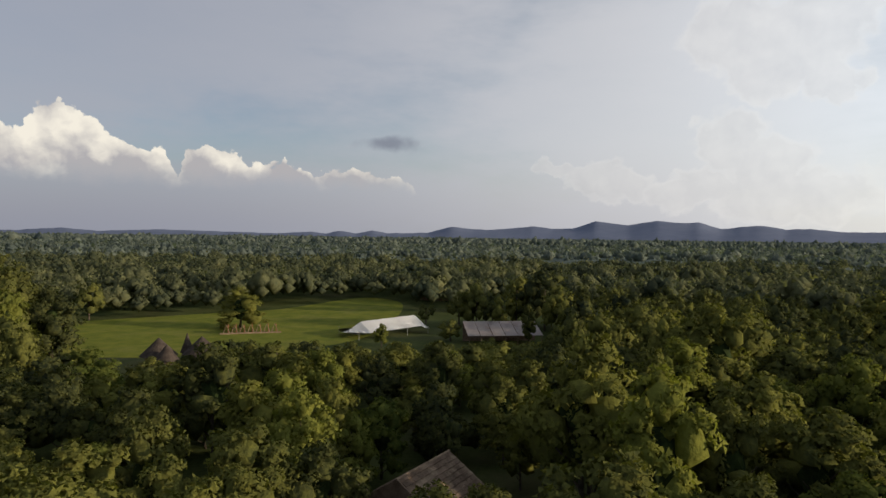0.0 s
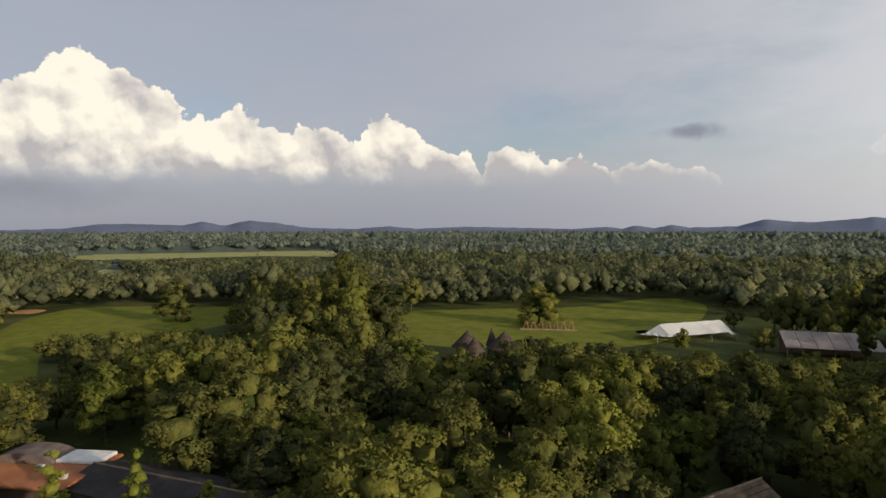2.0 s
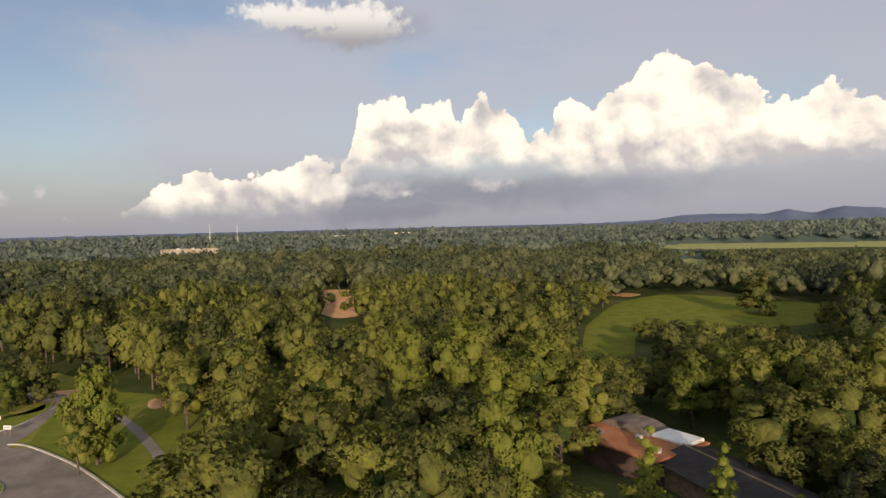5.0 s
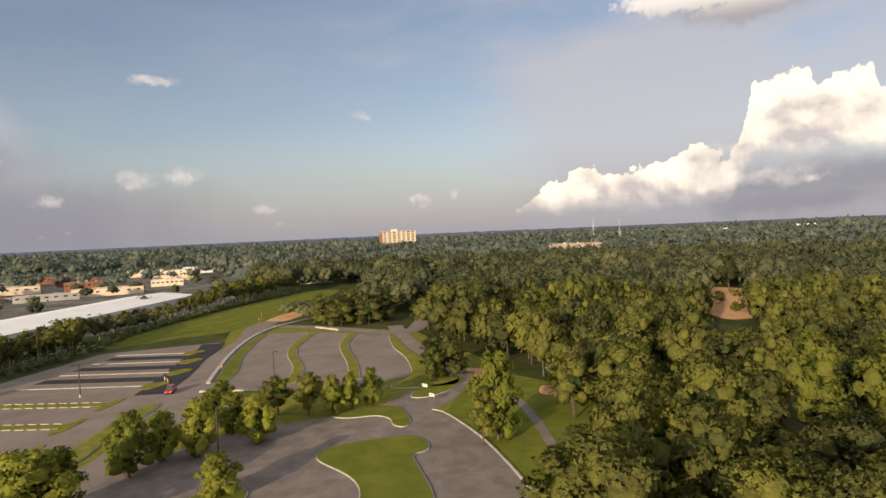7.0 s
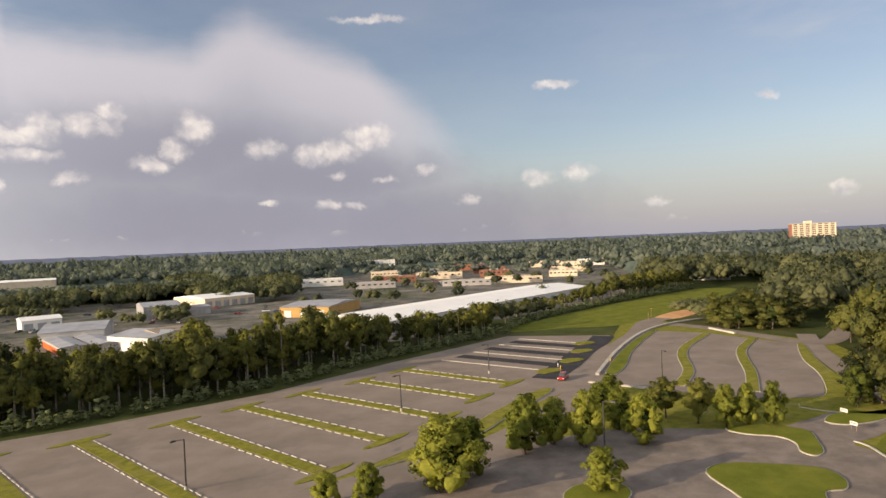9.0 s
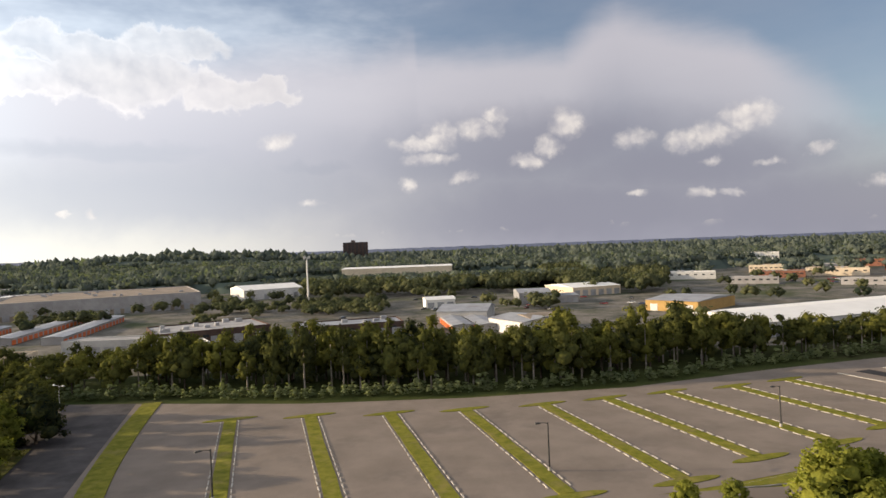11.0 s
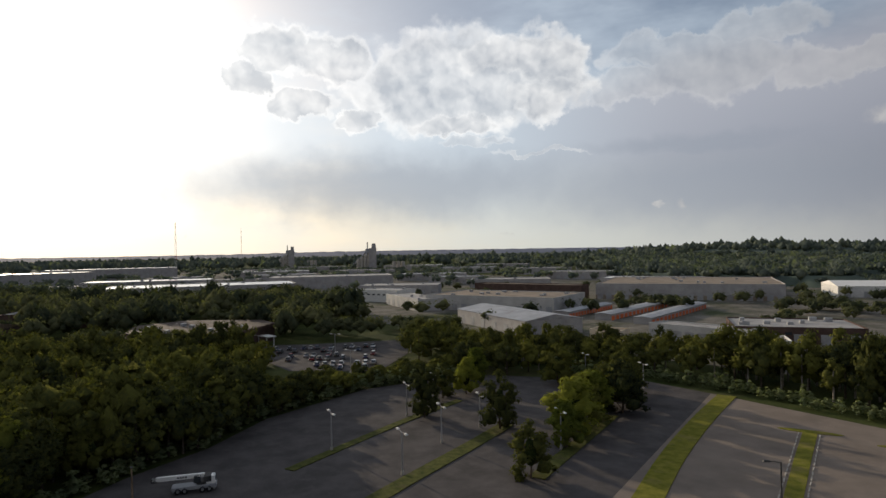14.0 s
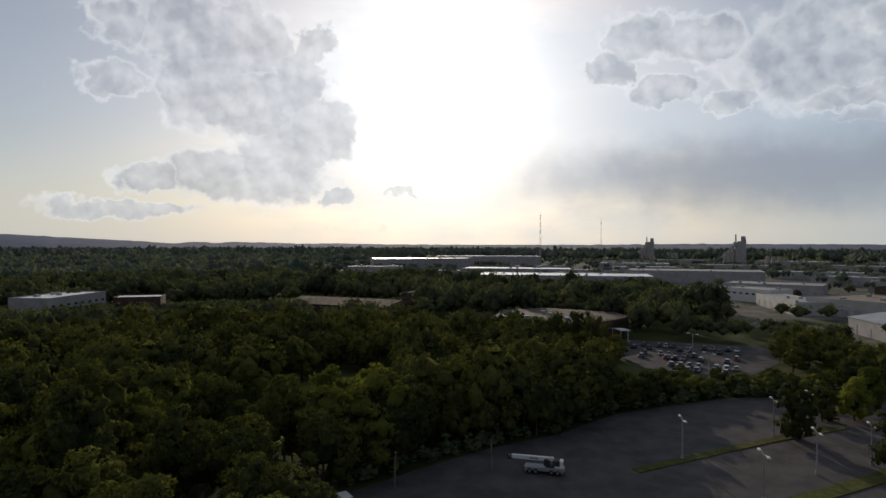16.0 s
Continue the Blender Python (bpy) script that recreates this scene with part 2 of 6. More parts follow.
    broad, broad_right = billow(p, 0.17, 2, 0.6), billow(vec(wt, "ADD", p, (-1.2, 1.7, 0.0)), 0.17, 2, 0.6)
    heaps_right = billow(toward_sun, 0.34, 2, 0.6)
    small_left = billow(vec(wt, "ADD", p, (0.30, 0.40, 0.0)), 0.95)
    relief = mth(wt, "ADD", mth(wt, "MULTIPLY", mth(wt, "SUBTRACT", broad, broad_right), 1.25), mth(wt, "ADD", mth(wt, "MULTIPLY", mth(wt, "SUBTRACT", billow(p, 0.34, 2, 0.6), heaps_right), 0.40), mth(wt, "MULTIPLY", mth(wt, "SUBTRACT", small, billow(vec(wt, "ADD", p, (-0.25, 0.4, 0.0)), 0.95)), 0.22)))
    # the long bank
    azp = wt.nodes.new("ShaderNodeSeparateXYZ")
    wt.links.new(vec(wt, "MULTIPLY_ADD", fine, (0.5, 0.4, 0), flat), azp.inputs[0])
    ax = azp.outputs[0]
    crest = profile(CREST_NEAR, ax)
    crest = mth(wt, "ADD", crest, mth(wt, "MULTIPLY", mth(wt, "GREATER_THAN", ax, CREST_HIGH[0][0]), mth(wt, "SUBTRACT", profile(CREST_HIGH, ax), crest)))
    crest = mth(wt, "ADD", crest, mth(wt, "MULTIPLY", mth(wt, "GREATER_THAN", ax, CREST_EAST[0][0]), mth(wt, "SUBTRACT", profile(CREST_EAST, ax), crest)))
    depth = mth(wt, "ADD", mth(wt, "SUBTRACT", crest, azp.outputs[1]), mth(wt, "ADD", mth(wt, "MULTIPLY", heaps, 1.3), mth(wt, "MULTIPLY_ADD", small, 0.55, -0.05)))
    foot = mth(wt, "ADD", mth(wt, "MULTIPLY_ADD", step(wt, az, 84.6, 87.0), -3.4, 4.2), mth(wt, "MULTIPLY", step(wt, az, 65.0, 70.0), 0.95))
    over_foot = mth(wt, "ADD", mth(wt, "SUBTRACT", el, foot), mth(wt, "MULTIPLY", grain, 2.4))
    cover = mth(wt, "MULTIPLY", step(wt, depth, -0.05, 0.17), step(wt, over_foot, -0.7, 1.3))
    bright = mth(wt, "MULTIPLY_ADD", relief, 1.25, 0.60)
    bright = mth(wt, "ADD", bright, mth(wt, "MULTIPLY", step(wt, depth, 1.8, 0.0), 0.26))
    bright = mth(wt, "SUBTRACT", bright, mth(wt, "MULTIPLY", step(wt, over_foot, 3.2, -0.4), 0.55))
    bright = mth(wt, "ADD", bright, mth(wt, "MULTIPLY_ADD", step(wt, az, 18.0, 64.0), 0.34, -0.16), clamp=True)
    front = blend(wt, bright, (0.50, 0.475, 0.47, 1), (1.04, 0.96, 0.80, 1))
    tone = lay_on(tone, mth(wt, "MULTIPLY", cover, 0.97), front)
    # one soft cloud high above the bank
    high = mth(wt, "ADD", field(HIGH, wild), mth(wt, "MULTIPLY", small, 0.5))
    tone = lay_on(tone, mth(wt, "MULTIPLY", step(wt, high, -0.05, 0.5), 0.85), blend(wt, step(wt, el, 15.6, 18.2), (0.33, 0.325, 0.34, 1), (0.86, 0.83, 0.76, 1)))
    # small fair-weather clouds
    light = mth(wt, "ADD", mth(wt, "MULTIPLY_ADD", mth(wt, "SUBTRACT", small, small_left), 0.35, 0.52), mth(wt, "MULTIPLY", mth(wt, "SUBTRACT", heaps_right, heaps), -0.7), clamp=True)
    for group in (FAIR_EAST, FAIR_SOUTH):
        fair = mth(wt, "ADD", field(group, vec(wt, "MULTIPLY_ADD", push, (2.4, 1.2, 0), vec(wt, "MULTIPLY_ADD", fine, (1.3, 0.9, 0), flat))), mth(wt, "ADD", mth(wt, "MULTIPLY", small, 0.22), mth(wt, "MULTIPLY", heaps, 0.45)))
        pale = blend(wt, back, blend(wt, light, (0.36, 0.36, 0.40, 1), (0.78, 0.74, 0.68, 1)), blend(wt, light, (0.56, 0.56, 0.58, 1), (0.90, 0.88, 0.83, 1)))
        tone = lay_on(tone, mth(wt, "MULTIPLY", step(wt, fair, -0.40, 0.75), 0.66), pale)
    # clouds before the sun: grey bodies with bright thin edges
    close = step(wt, towards, 0.35, 0.9)
    curl = mth(wt, "MULTIPLY", mth(wt, "SUBTRACT", billow(vec(wt, "ADD", p, (-0.5, 0.7, 0.0)), 0.34), heaps), 0.55)
    torn = vec(wt, "MULTIPLY_ADD", push, (5.2, 3.0, 0), vec(wt, "MULTIPLY_ADD", fine, (2.0, 1.5, 0), flat))
    dense = fbm(wt, torn, 0.17, 5.0, 0.52)
    for group in (SUNWARD, SUNWARD_FAR):
        soft = mth(wt, "ADD", field(group, torn), mth(wt, "MULTIPLY_ADD", heaps, 0.35, 0.10))
        thick = mth(wt, "MULTIPLY_ADD", step(wt, soft, -0.06, 0.26), 0.62, mth(wt, "MULTIPLY_ADD", dense, 0.8, -0.33))
        thick = mth(wt, "ADD", thick, curl, clamp=True)
        rim = blend(wt, thick, blend(wt, close, (0.92, 0.88, 0.80, 1), (1.70, 1.65, 1.55, 1)), blend(wt, close, (0.60, 0.58, 0.56, 1), (0.60, 0.64, 0.69, 1)))
        rim = vec(wt, "ADD", rim, vec(wt, "MULTIPLY", tint, (0.3, 0.3, 0.3)))
        tone = lay_on(tone, mth(wt, "MULTIPLY", step(wt, soft, -0.24, 0.20), 0.68 if group is SUNWARD else 0.34), rim)
    bg = wt.nodes.new("ShaderNodeBackground")
    out = wt.nodes.new("ShaderNodeOutputWorld")
    wt.links.new(tone, bg.inputs[0])
    wt.links.new(bg.outputs[0], out.inputs[0])


SKY = 0.10
build_sky()

# ---- materials ----


def surface(name, dark, light, size=1.0, fine=0.1, rough=0.85, bump=0.0, spot=None, spot_size=6.0, metal=0.0, each=0.0, spec=0.12):
    """A matt surface: two colours mixed by noise of the given size and a finer grain; spot: (colour, amount) of larger stains."""
    m = bpy.data.materials.new(name)
    m.use_nodes = True
    t = m.node_tree
    bs = t.nodes["Principled BSDF"]
    pos = t.nodes.new("ShaderNodeNewGeometry").outputs["Position"]
    a = fbm(t, pos, 1.0 / size, 4.0, 0.6)
    b = fbm(t, pos, 1.0 / fine, 2.0, 0.6)
    f = step(t, mth(t, "ADD", mth(t, "MULTIPLY", a, 0.7), mth(t, "MULTIPLY", b, 0.3)), 0.3, 0.7)
    col = blend(t, f, (*dark, 1), (*light, 1))
    if spot:
        s = mth(t, "MULTIPLY", step(t, fbm(t, pos, 1.0 / spot_size, 5.0, 0.65), 0.5, 0.68), spot[1])
        col = blend(t, s, col, (*spot[0], 1))
    if each:
        r = t.nodes.new("ShaderNodeObjectInfo").outputs["Random"]
        k = mth(t, "ADD", mth(t, "MULTIPLY", r, 2 * each), 1 - each)
        v = vec(t, "SCALE", col)
        t.links.new(k, v.node.inputs["Scale"])
        col = v
    t.links.new(col, bs.inputs["Base Color"])
    bs.inputs["Roughness"].default_value, bs.inputs["Metallic"].default_value = rough, metal
    bs.inputs["Specular IOR Level"].default_value = spec
    if bump:
        n = t.nodes.new("ShaderNodeBump")
        n.inputs["Strength"].default_value, n.inputs["Distance"].default_value = bump, fine
        t.links.new(b, n.inputs["Height"])
        t.links.new(n.outputs[0], bs.inputs["Normal"])
    return m


def foliage(name, dark, light, patch=30.0, through_light=0.34, each=True, tuft=0.9):
    """Leaves: green that changes from tree to tree and from leaf to leaf, and lets some light through."""
    m = bpy.data.materials.new(name)
    m.use_nodes = True
    t = m.node_tree
    t.nodes.clear()
    g = t.nodes.new("ShaderNodeNewGeometry")
    a = mth(t, "MULTIPLY", fbm(t, g.outputs["Position"], 1.0 / patch, 2.0, 0.5), 0.45)
    tufts = fbm(t, g.outputs["Position"], 1.0 / tuft, 3.0, 0.6)
    r = mth(t, "ADD", mth(t, "MULTIPLY", g.outputs["Random Per Island"], 0.16), mth(t, "MULTIPLY", mth(t, "SUBTRACT", tufts, 0.5), 0.75))
    bump = t.nodes.new("ShaderNodeBump")
    bump.inputs["Strength"].default_value, bump.inputs["Distance"].default_value = 0.7, tuft * 0.6
    t.links.new(tufts, bump.inputs["Height"])
    o = t.nodes.new("ShaderNodeObjectInfo").outputs["Random"]
    if not each:
        at = t.nodes.new("ShaderNodeAttribute")
        at.attribute_name = "tone"
        o = at.outputs["Fac"]
    f = step(t, mth(t, "ADD", mth(t, "ADD", a, r), mth(t, "MULTIPLY", o, 0.50)), 0.12, 0.95, False)
    col = blend(t, f, (*dark, 1), (*light, 1))
    d = t.nodes.new("ShaderNodeBsdfDiffuse")
    tr = t.nodes.new("ShaderNodeBsdfTranslucent")
    mx = t.nodes.new("ShaderNodeMixShader")
    out = t.nodes.new("ShaderNodeOutputMaterial")
    t.links.new(col, d.inputs[0])
    t.links.new(bump.outputs[0], d.inputs["Normal"])
    t.links.new(vec(t, "MULTIPLY", col, (1.10, 1.20, 0.62)), tr.inputs[0])
    mx.inputs[0].default_value = through_light
    t.links.new(d.outputs[0], mx.inputs[1])
    t.links.new(tr.outputs[0], mx.inputs[2])
    t.links.new(mx.outputs[0], out.inputs[0])
    return m


LEAF = foliage("leaves", (0.016, 0.026, 0.022), (0.190, 0.186, 0.040), through_light=0.26)
LEAF_WOODS = foliage("leaves of the woods", (0.016, 0.026, 0.022), (0.192, 0.188, 0.041), through_light=0.26, each=False)
LEAF_HEDGE = foliage("leaves of the weeds", (0.120, 0.150, 0.085), (0.270, 0.290, 0.140), each=False)
LEAF_YOUNG = foliage("young leaves", (0.070, 0.096, 0.022), (0.315, 0.315, 0.056))
# haze of the distance is mixed into these two leaf colours
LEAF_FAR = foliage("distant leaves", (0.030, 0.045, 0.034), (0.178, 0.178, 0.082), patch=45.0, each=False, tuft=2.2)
LEAF_HAZE = foliage("distant leaves paled with haze", (0.085, 0.108, 0.100), (0.180, 0.200, 0.150), patch=60.0, each=False, tuft=5.0)
LEAF_TULIP = foliage("tulip tree leaves", (0.055, 0.078, 0.020), (0.225, 0.226, 0.046))
BARK = surface("bark", (0.05, 0.035, 0.025), (0.14, 0.11, 0.085), 0.6, 0.08, 0.95, 0.5)
BARK_PALE = surface("pale bark", (0.15, 0.125, 0.10), (0.33, 0.29, 0.24), 0.6, 0.08, 0.95, 0.5)
# near-black green: the shade within a crown, put into a colour
CROWN_SHADE = surface("crown core painted as shade", (0.012, 0.020, 0.006), (0.04, 0.055, 0.014), 1.2, 0.4, 1.0)
SOIL = surface("ground cover", (0.030, 0.042, 0.012), (0.085, 0.095, 0.030), 18.0, 0.7, 1.0, 0.0, ((0.13, 0.11, 0.06), 0.5), 60.0, spec=0.04)
TOWN = surface("yards and roads", (0.075, 0.078, 0.058), (0.25, 0.222, 0.19), 16.0, 3.0, 1.0, 0.0, ((0.05, 0.07, 0.02), 0.8), 70.0, spec=0.04)
GRASS = surface("mown grass", (0.100, 0.122, 0.018), (0.175, 0.176, 0.028), 5.0, 0.25, 1.0, 0.3, ((0.22, 0.19, 0.06), 0.3), 14.0, spec=0.04)
VERGE = surface("verge grass", (0.12, 0.13, 0.020), (0.25, 0.225, 0.040), 2.0, 0.2, 1.0, 0.4, ((0.26, 0.20, 0.09), 0.5), 5.0, spec=0.04)
HAY = surface("pale dry meadow grass", (0.24, 0.24, 0.085), (0.36, 0.34, 0.14), 14.0, 2.0, 1.0, 0.0, ((0.20, 0.22, 0.07), 0.5), 40.0, spec=0.04)
ASPHALT = surface("worn asphalt", (0.204, 0.166, 0.134), (0.268, 0.220, 0.180), 9.0, 0.12, 0.92, 0.2, ((0.150, 0.126, 0.106), 0.5), 16.0, spec=0.04)
ASPHALT_OLD = surface("old asphalt", (0.155, 0.128, 0.108), (0.26, 0.214, 0.18), 4.0, 0.12, 0.92, 0.2, ((0.14, 0.123, 0.112), 0.55), 7.0, spec=0.04)
# worn asphalt, with the old car park's tree shade put into its colour
ASPHALT_SHADE = surface("worn asphalt darkened as tree shade", (0.075, 0.068, 0.066), (0.125, 0.112, 0.106), 5.0, 0.12, 0.92, 0.2, ((0.06, 0.055, 0.052), 0.6), 8.0, spec=0.04)
WEEDS = surface("rank dark grass", (0.050, 0.062, 0.020), (0.125, 0.125, 0.035), 1.4, 0.2, 1.0, 0.5, ((0.13, 0.10, 0.06), 0.5), 3.0, spec=0.04)
ASPHALT_NEW = surface("fresh asphalt", (0.030, 0.029, 0.030), (0.055, 0.052, 0.052), 4.0, 0.1, 0.85, 0.2)
CONCRETE = surface("concrete", (0.36, 0.33, 0.28), (0.52, 0.48, 0.42), 1.2, 0.08, 0.9, 0.2, ((0.25, 0.22, 0.18), 0.5), 3.0, spec=0.04)
PAINT = surface("white paint", (0.58, 0.56, 0.52), (0.78, 0.76, 0.72), 0.8, 0.05, 0.7)
CLAY = surface("bare red clay", (0.52, 0.27, 0.12), (0.66, 0.38, 0.19), 4.0, 0.3, 1.0, 0.3)
STEEL = surface("galvanised steel", (0.22, 0.22, 0.22), (0.36, 0.36, 0.35), 0.6, 0.05, 0.5, metal=0.6)
DARKSTEEL = surface("dark steel", (0.05, 0.05, 0.05), (0.11, 0.105, 0.10), 0.6, 0.05, 0.6, metal=0.4)
WHITEMETAL = surface("white coated roof", (0.82, 0.79, 0.73), (0.90, 0.87, 0.81), 8.0, 0.4, 0.6, 0.0, ((0.72, 0.68, 0.61), 0.3), 14.0)
GREYMETAL = surface("grey sheet metal", (0.30, 0.30, 0.31), (0.44, 0.44, 0.44), 6.0, 0.4, 0.5, 0.0, ((0.22, 0.19, 0.17), 0.5), 10.0, 0.25)
TANROOF = surface("tan gravel roof", (0.24, 0.19, 0.14), (0.34, 0.28, 0.22), 9.0, 0.5, 0.95, 0.0, ((0.16, 0.13, 0.11), 0.5), 14.0)
LIGHTROOF = surface("pale membrane roof", (0.33, 0.31, 0.29), (0.48, 0.455, 0.43), 9.0, 0.5, 0.8, 0.0, ((0.28, 0.26, 0.24), 0.6), 12.0)
SHINYROOF = surface("sunlit metal roof", (0.55, 0.54, 0.52), (0.68, 0.67, 0.64), 7.0, 0.4, 0.33, 0.0, ((0.40, 0.38, 0.35), 0.4), 12.0, 0.9, spec=0.6)
BRICK = surface("brick wall", (0.20, 0.085, 0.055), (0.32, 0.15, 0.10), 2.0, 0.2, 0.9)
DARKBRICK = surface("dark brick wall", (0.07, 0.045, 0.038), (0.12, 0.08, 0.065), 3.0, 0.2, 0.9)
SHEDWHITE = surface("dull white sheet wall", (0.42, 0.405, 0.38), (0.55, 0.53, 0.50), 6.0, 0.4, 0.7, 0.0, ((0.34, 0.31, 0.28), 0.4), 9.0)
CREAM = surface("cream render", (0.62, 0.50, 0.36), (0.75, 0.63, 0.47), 5.0, 0.3, 0.85)
WALLGREY = surface("pale wall panels", (0.32, 0.30, 0.29), (0.44, 0.42, 0.405), 5.0, 0.3, 0.7, 0.0, ((0.34, 0.32, 0.31), 0.5), 6.0)
OCHRE = surface("ochre cladding", (0.40, 0.25, 0.09), (0.50, 0.32, 0.12), 4.0, 0.3, 0.6)
ORANGE = surface("orange roller door", (0.60, 0.13, 0.04), (0.72, 0.19, 0.06), 1.5, 0.1, 0.5)
GLASS_DARK = surface("dark window glass", (0.025, 0.03, 0.035), (0.05, 0.055, 0.06), 3.0, 0.5, 0.08, spec=0.8)
SHINGLE = surface("brown roof shingles", (0.095, 0.064, 0.042), (0.20, 0.14, 0.095), 1.5, 0.12, 0.95, 0.5, ((0.36, 0.28, 0.18), 0.4), 2.2, each=0.22)
REDROOF = surface("rust red roof", (0.28, 0.10, 0.045), (0.40, 0.17, 0.08), 3.0, 0.15, 0.9, 0.3, ((0.16, 0.09, 0.06), 0.5), 5.0)
THATCH = surface("dark thatch", (0.040, 0.030, 0.023), (0.085, 0.066, 0.052), 1.0, 0.1, 0.95, 0.5)
CANVAS = surface("white canvas", (0.84, 0.82, 0.78), (0.90, 0.88, 0.84), 2.0, 0.2, 0.8)
WOOD = surface("weathered wood", (0.16, 0.11, 0.07), (0.32, 0.23, 0.15), 0.7, 0.06, 0.9, 0.3)
RUBBER = surface("rubber", (0.015, 0.015, 0.015), (0.03, 0.03, 0.03), 0.5, 0.05, 0.9)
REDPAINT = surface("red car paint", (0.35, 0.02, 0.02), (0.42, 0.03, 0.025), 1.0, 0.2, 0.3, spec=0.6)
YELLOWPAINT = surface("yellow paint", (0.62, 0.40, 0.04), (0.75, 0.50, 0.06), 1.0, 0.2, 0.5)
# the blue of distant haze is put into the hills' base colour
HILLS = surface("far wooded hills blued by haze", (0.105, 0.125, 0.185), (0.135, 0.155, 0.215), 260.0, 40.0, 1.0)
# bluish grey haze is mixed into the far canopy's green
FARWOOD_HAZE = surface("far woods", (0.050, 0.068, 0.060), (0.10, 0.125, 0.095), 60.0, 9.0, 1.0)


def car_paint():
    m = bpy.data.materials.new("car paint")
    m.use_nodes = True
    t = m.node_tree
    bs = t.nodes["Principled BSDF"]
    ramp = t.nodes.new("ShaderNodeValToRGB")
    ramp.color_ramp.interpolation = "CONSTANT"
    t.links.new(t.nodes.new("ShaderNodeObjectInfo").outputs["Random"], ramp.inputs[0])
    shades = [(0.0, (0.02, 0.02, 0.022)), (0.34, (0.30, 0.30, 0.31)), (0.48, (0.08, 0.085, 0.09)), (0.66, (0.62, 0.62, 0.60)),
              (0.74, (0.03, 0.05, 0.11)), (0.84, (0.22, 0.02, 0.02)), (0.92, (0.26, 0.24, 0.20))]
    for i, (at, c) in enumerate(shades):
        e = ramp.color_ramp.elements[i] if i < 2 else ramp.color_ramp.elements.new(at)
        e.position, e.color = at, (*c, 1)
    t.links.new(ramp.outputs[0], bs.inputs["Base Color"])
    bs.inputs["Roughness"].default_value, bs.inputs["Coat Weight"].default_value = 0.3, 0.6
    return m


CARPAINT = car_paint()

# ---- building helpers ----


def part(name, bm, material, parent=None, label=""):
    """Link a bmesh, or a finished mesh, as one object under a thing or a part."""
    if isinstance(bm, bmesh.types.BMesh):
        me = bpy.data.meshes.new(name)
        bm.to_mesh(me)
        bm.free()
    else:
        me = bm
    if material and not me.materials:
        me.materials.append(material)
    ob = new(name, me)
    ob.parent = parent
    return tagged(ob, label)


def thing(name, label, category, at=None, group=""):
    e = new(name)
    e.empty_display_size = 0.3
    if at is not None:
        e.matrix_basis = at
    return tagged(e, label, category, group)


def box(w, d, h, at=(0, 0, 0), bevel=0.0, taper=1.0, rz=0.0, bm=None):
    """A box with its base centre at the given place."""
    bm = bm or bmesh.new()
    r = bmesh.ops.create_cube(bm, size=1.0)
    for v in r["verts"]:
        k = taper if v.co.z > 0 else 1.0
        v.co = Vector((v.co.x * w * k, v.co.y * d * k, (v.co.z + 0.5) * h))
    if bevel:
        es = list({e for v in r["verts"] for e in v.link_edges})
        b = bmesh.ops.bevel(bm, geom=es, offset=bevel, segments=1, affect="EDGES")
        vs = {v for f in b["faces"] for v in f.verts} | {v for v in r["verts"] if v.is_valid}
    else:
        vs = r["verts"]
    bmesh.ops.transform(bm, matrix=pose(*at, 0, 0, rz), verts=list(vs))
    return bm


def tube(points, radii, sides=8, bm=None):
    """A round bar along the points, thinner or thicker from point to point."""
    bm = bm or bmesh.new()
    rings = []
    for i, p in enumerate(points):
        p = Vector(p)
        d = (Vector(points[min(i + 1, len(points) - 1)]) - Vector(points[max(i - 1, 0)])).normalized()
        q = d.to_track_quat("Z", "Y")
        rings.append([bm.verts.new(p + q @ Vector((math.cos(k * math.tau / sides) * radii[i], math.sin(k * math.tau / sides) * radii[i], 0))) for k in range(sides)])
    for a, b in zip(rings, rings[1:]):
        for k in range(sides):
            bm.faces.new((a[k], a[(k + 1) % sides], b[(k + 1) % sides], b[k]))
    bm.faces.new(rings[0][::-1])
    bm.faces.new(rings[-1])
    return bm


def mesh_np(name, verts, faces):
    """A mesh from arrays of places and of quads (or triangles)."""
    me = bpy.data.meshes.new(name)
    n = faces.shape[1]
    me.vertices.add(len(verts))
    me.vertices.foreach_set("co", np.ascontiguousarray(verts, dtype=np.float32).ravel())
    me.loops.add(faces.size)
    me.loops.foreach_set("vertex_index", np.ascontiguousarray(faces, dtype=np.int32).ravel())
    me.polygons.add(len(faces))
    me.polygons.foreach_set("loop_start", np.arange(0, faces.size, n, dtype=np.int32))
    me.update(calc_edges=True)
    return me


def smooth_ring(pts, n=5, closed=True):
    """A smooth line through the corners."""
    out, k = [], len(pts)
    for i in range(k if closed else k - 1):
        g = [Vector((*pts[(i + j) % k if closed else min(max(i + j, 0), k - 1)], 0)) for j in (-1, 0, 1, 2)]
        for s in range(n):
            t = s / n
            out.append(0.5 * (2 * g[1] + (g[2] - g[0]) * t + (2 * g[0] - 5 * g[1] + 4 * g[2] - g[3]) * t * t + (3 * g[1] - g[0] - 3 * g[2] + g[3]) * t ** 3))
    if not closed:
        out.append(Vector((*pts[-1], 0)))
    return [(v.x, v.y) for v in out]


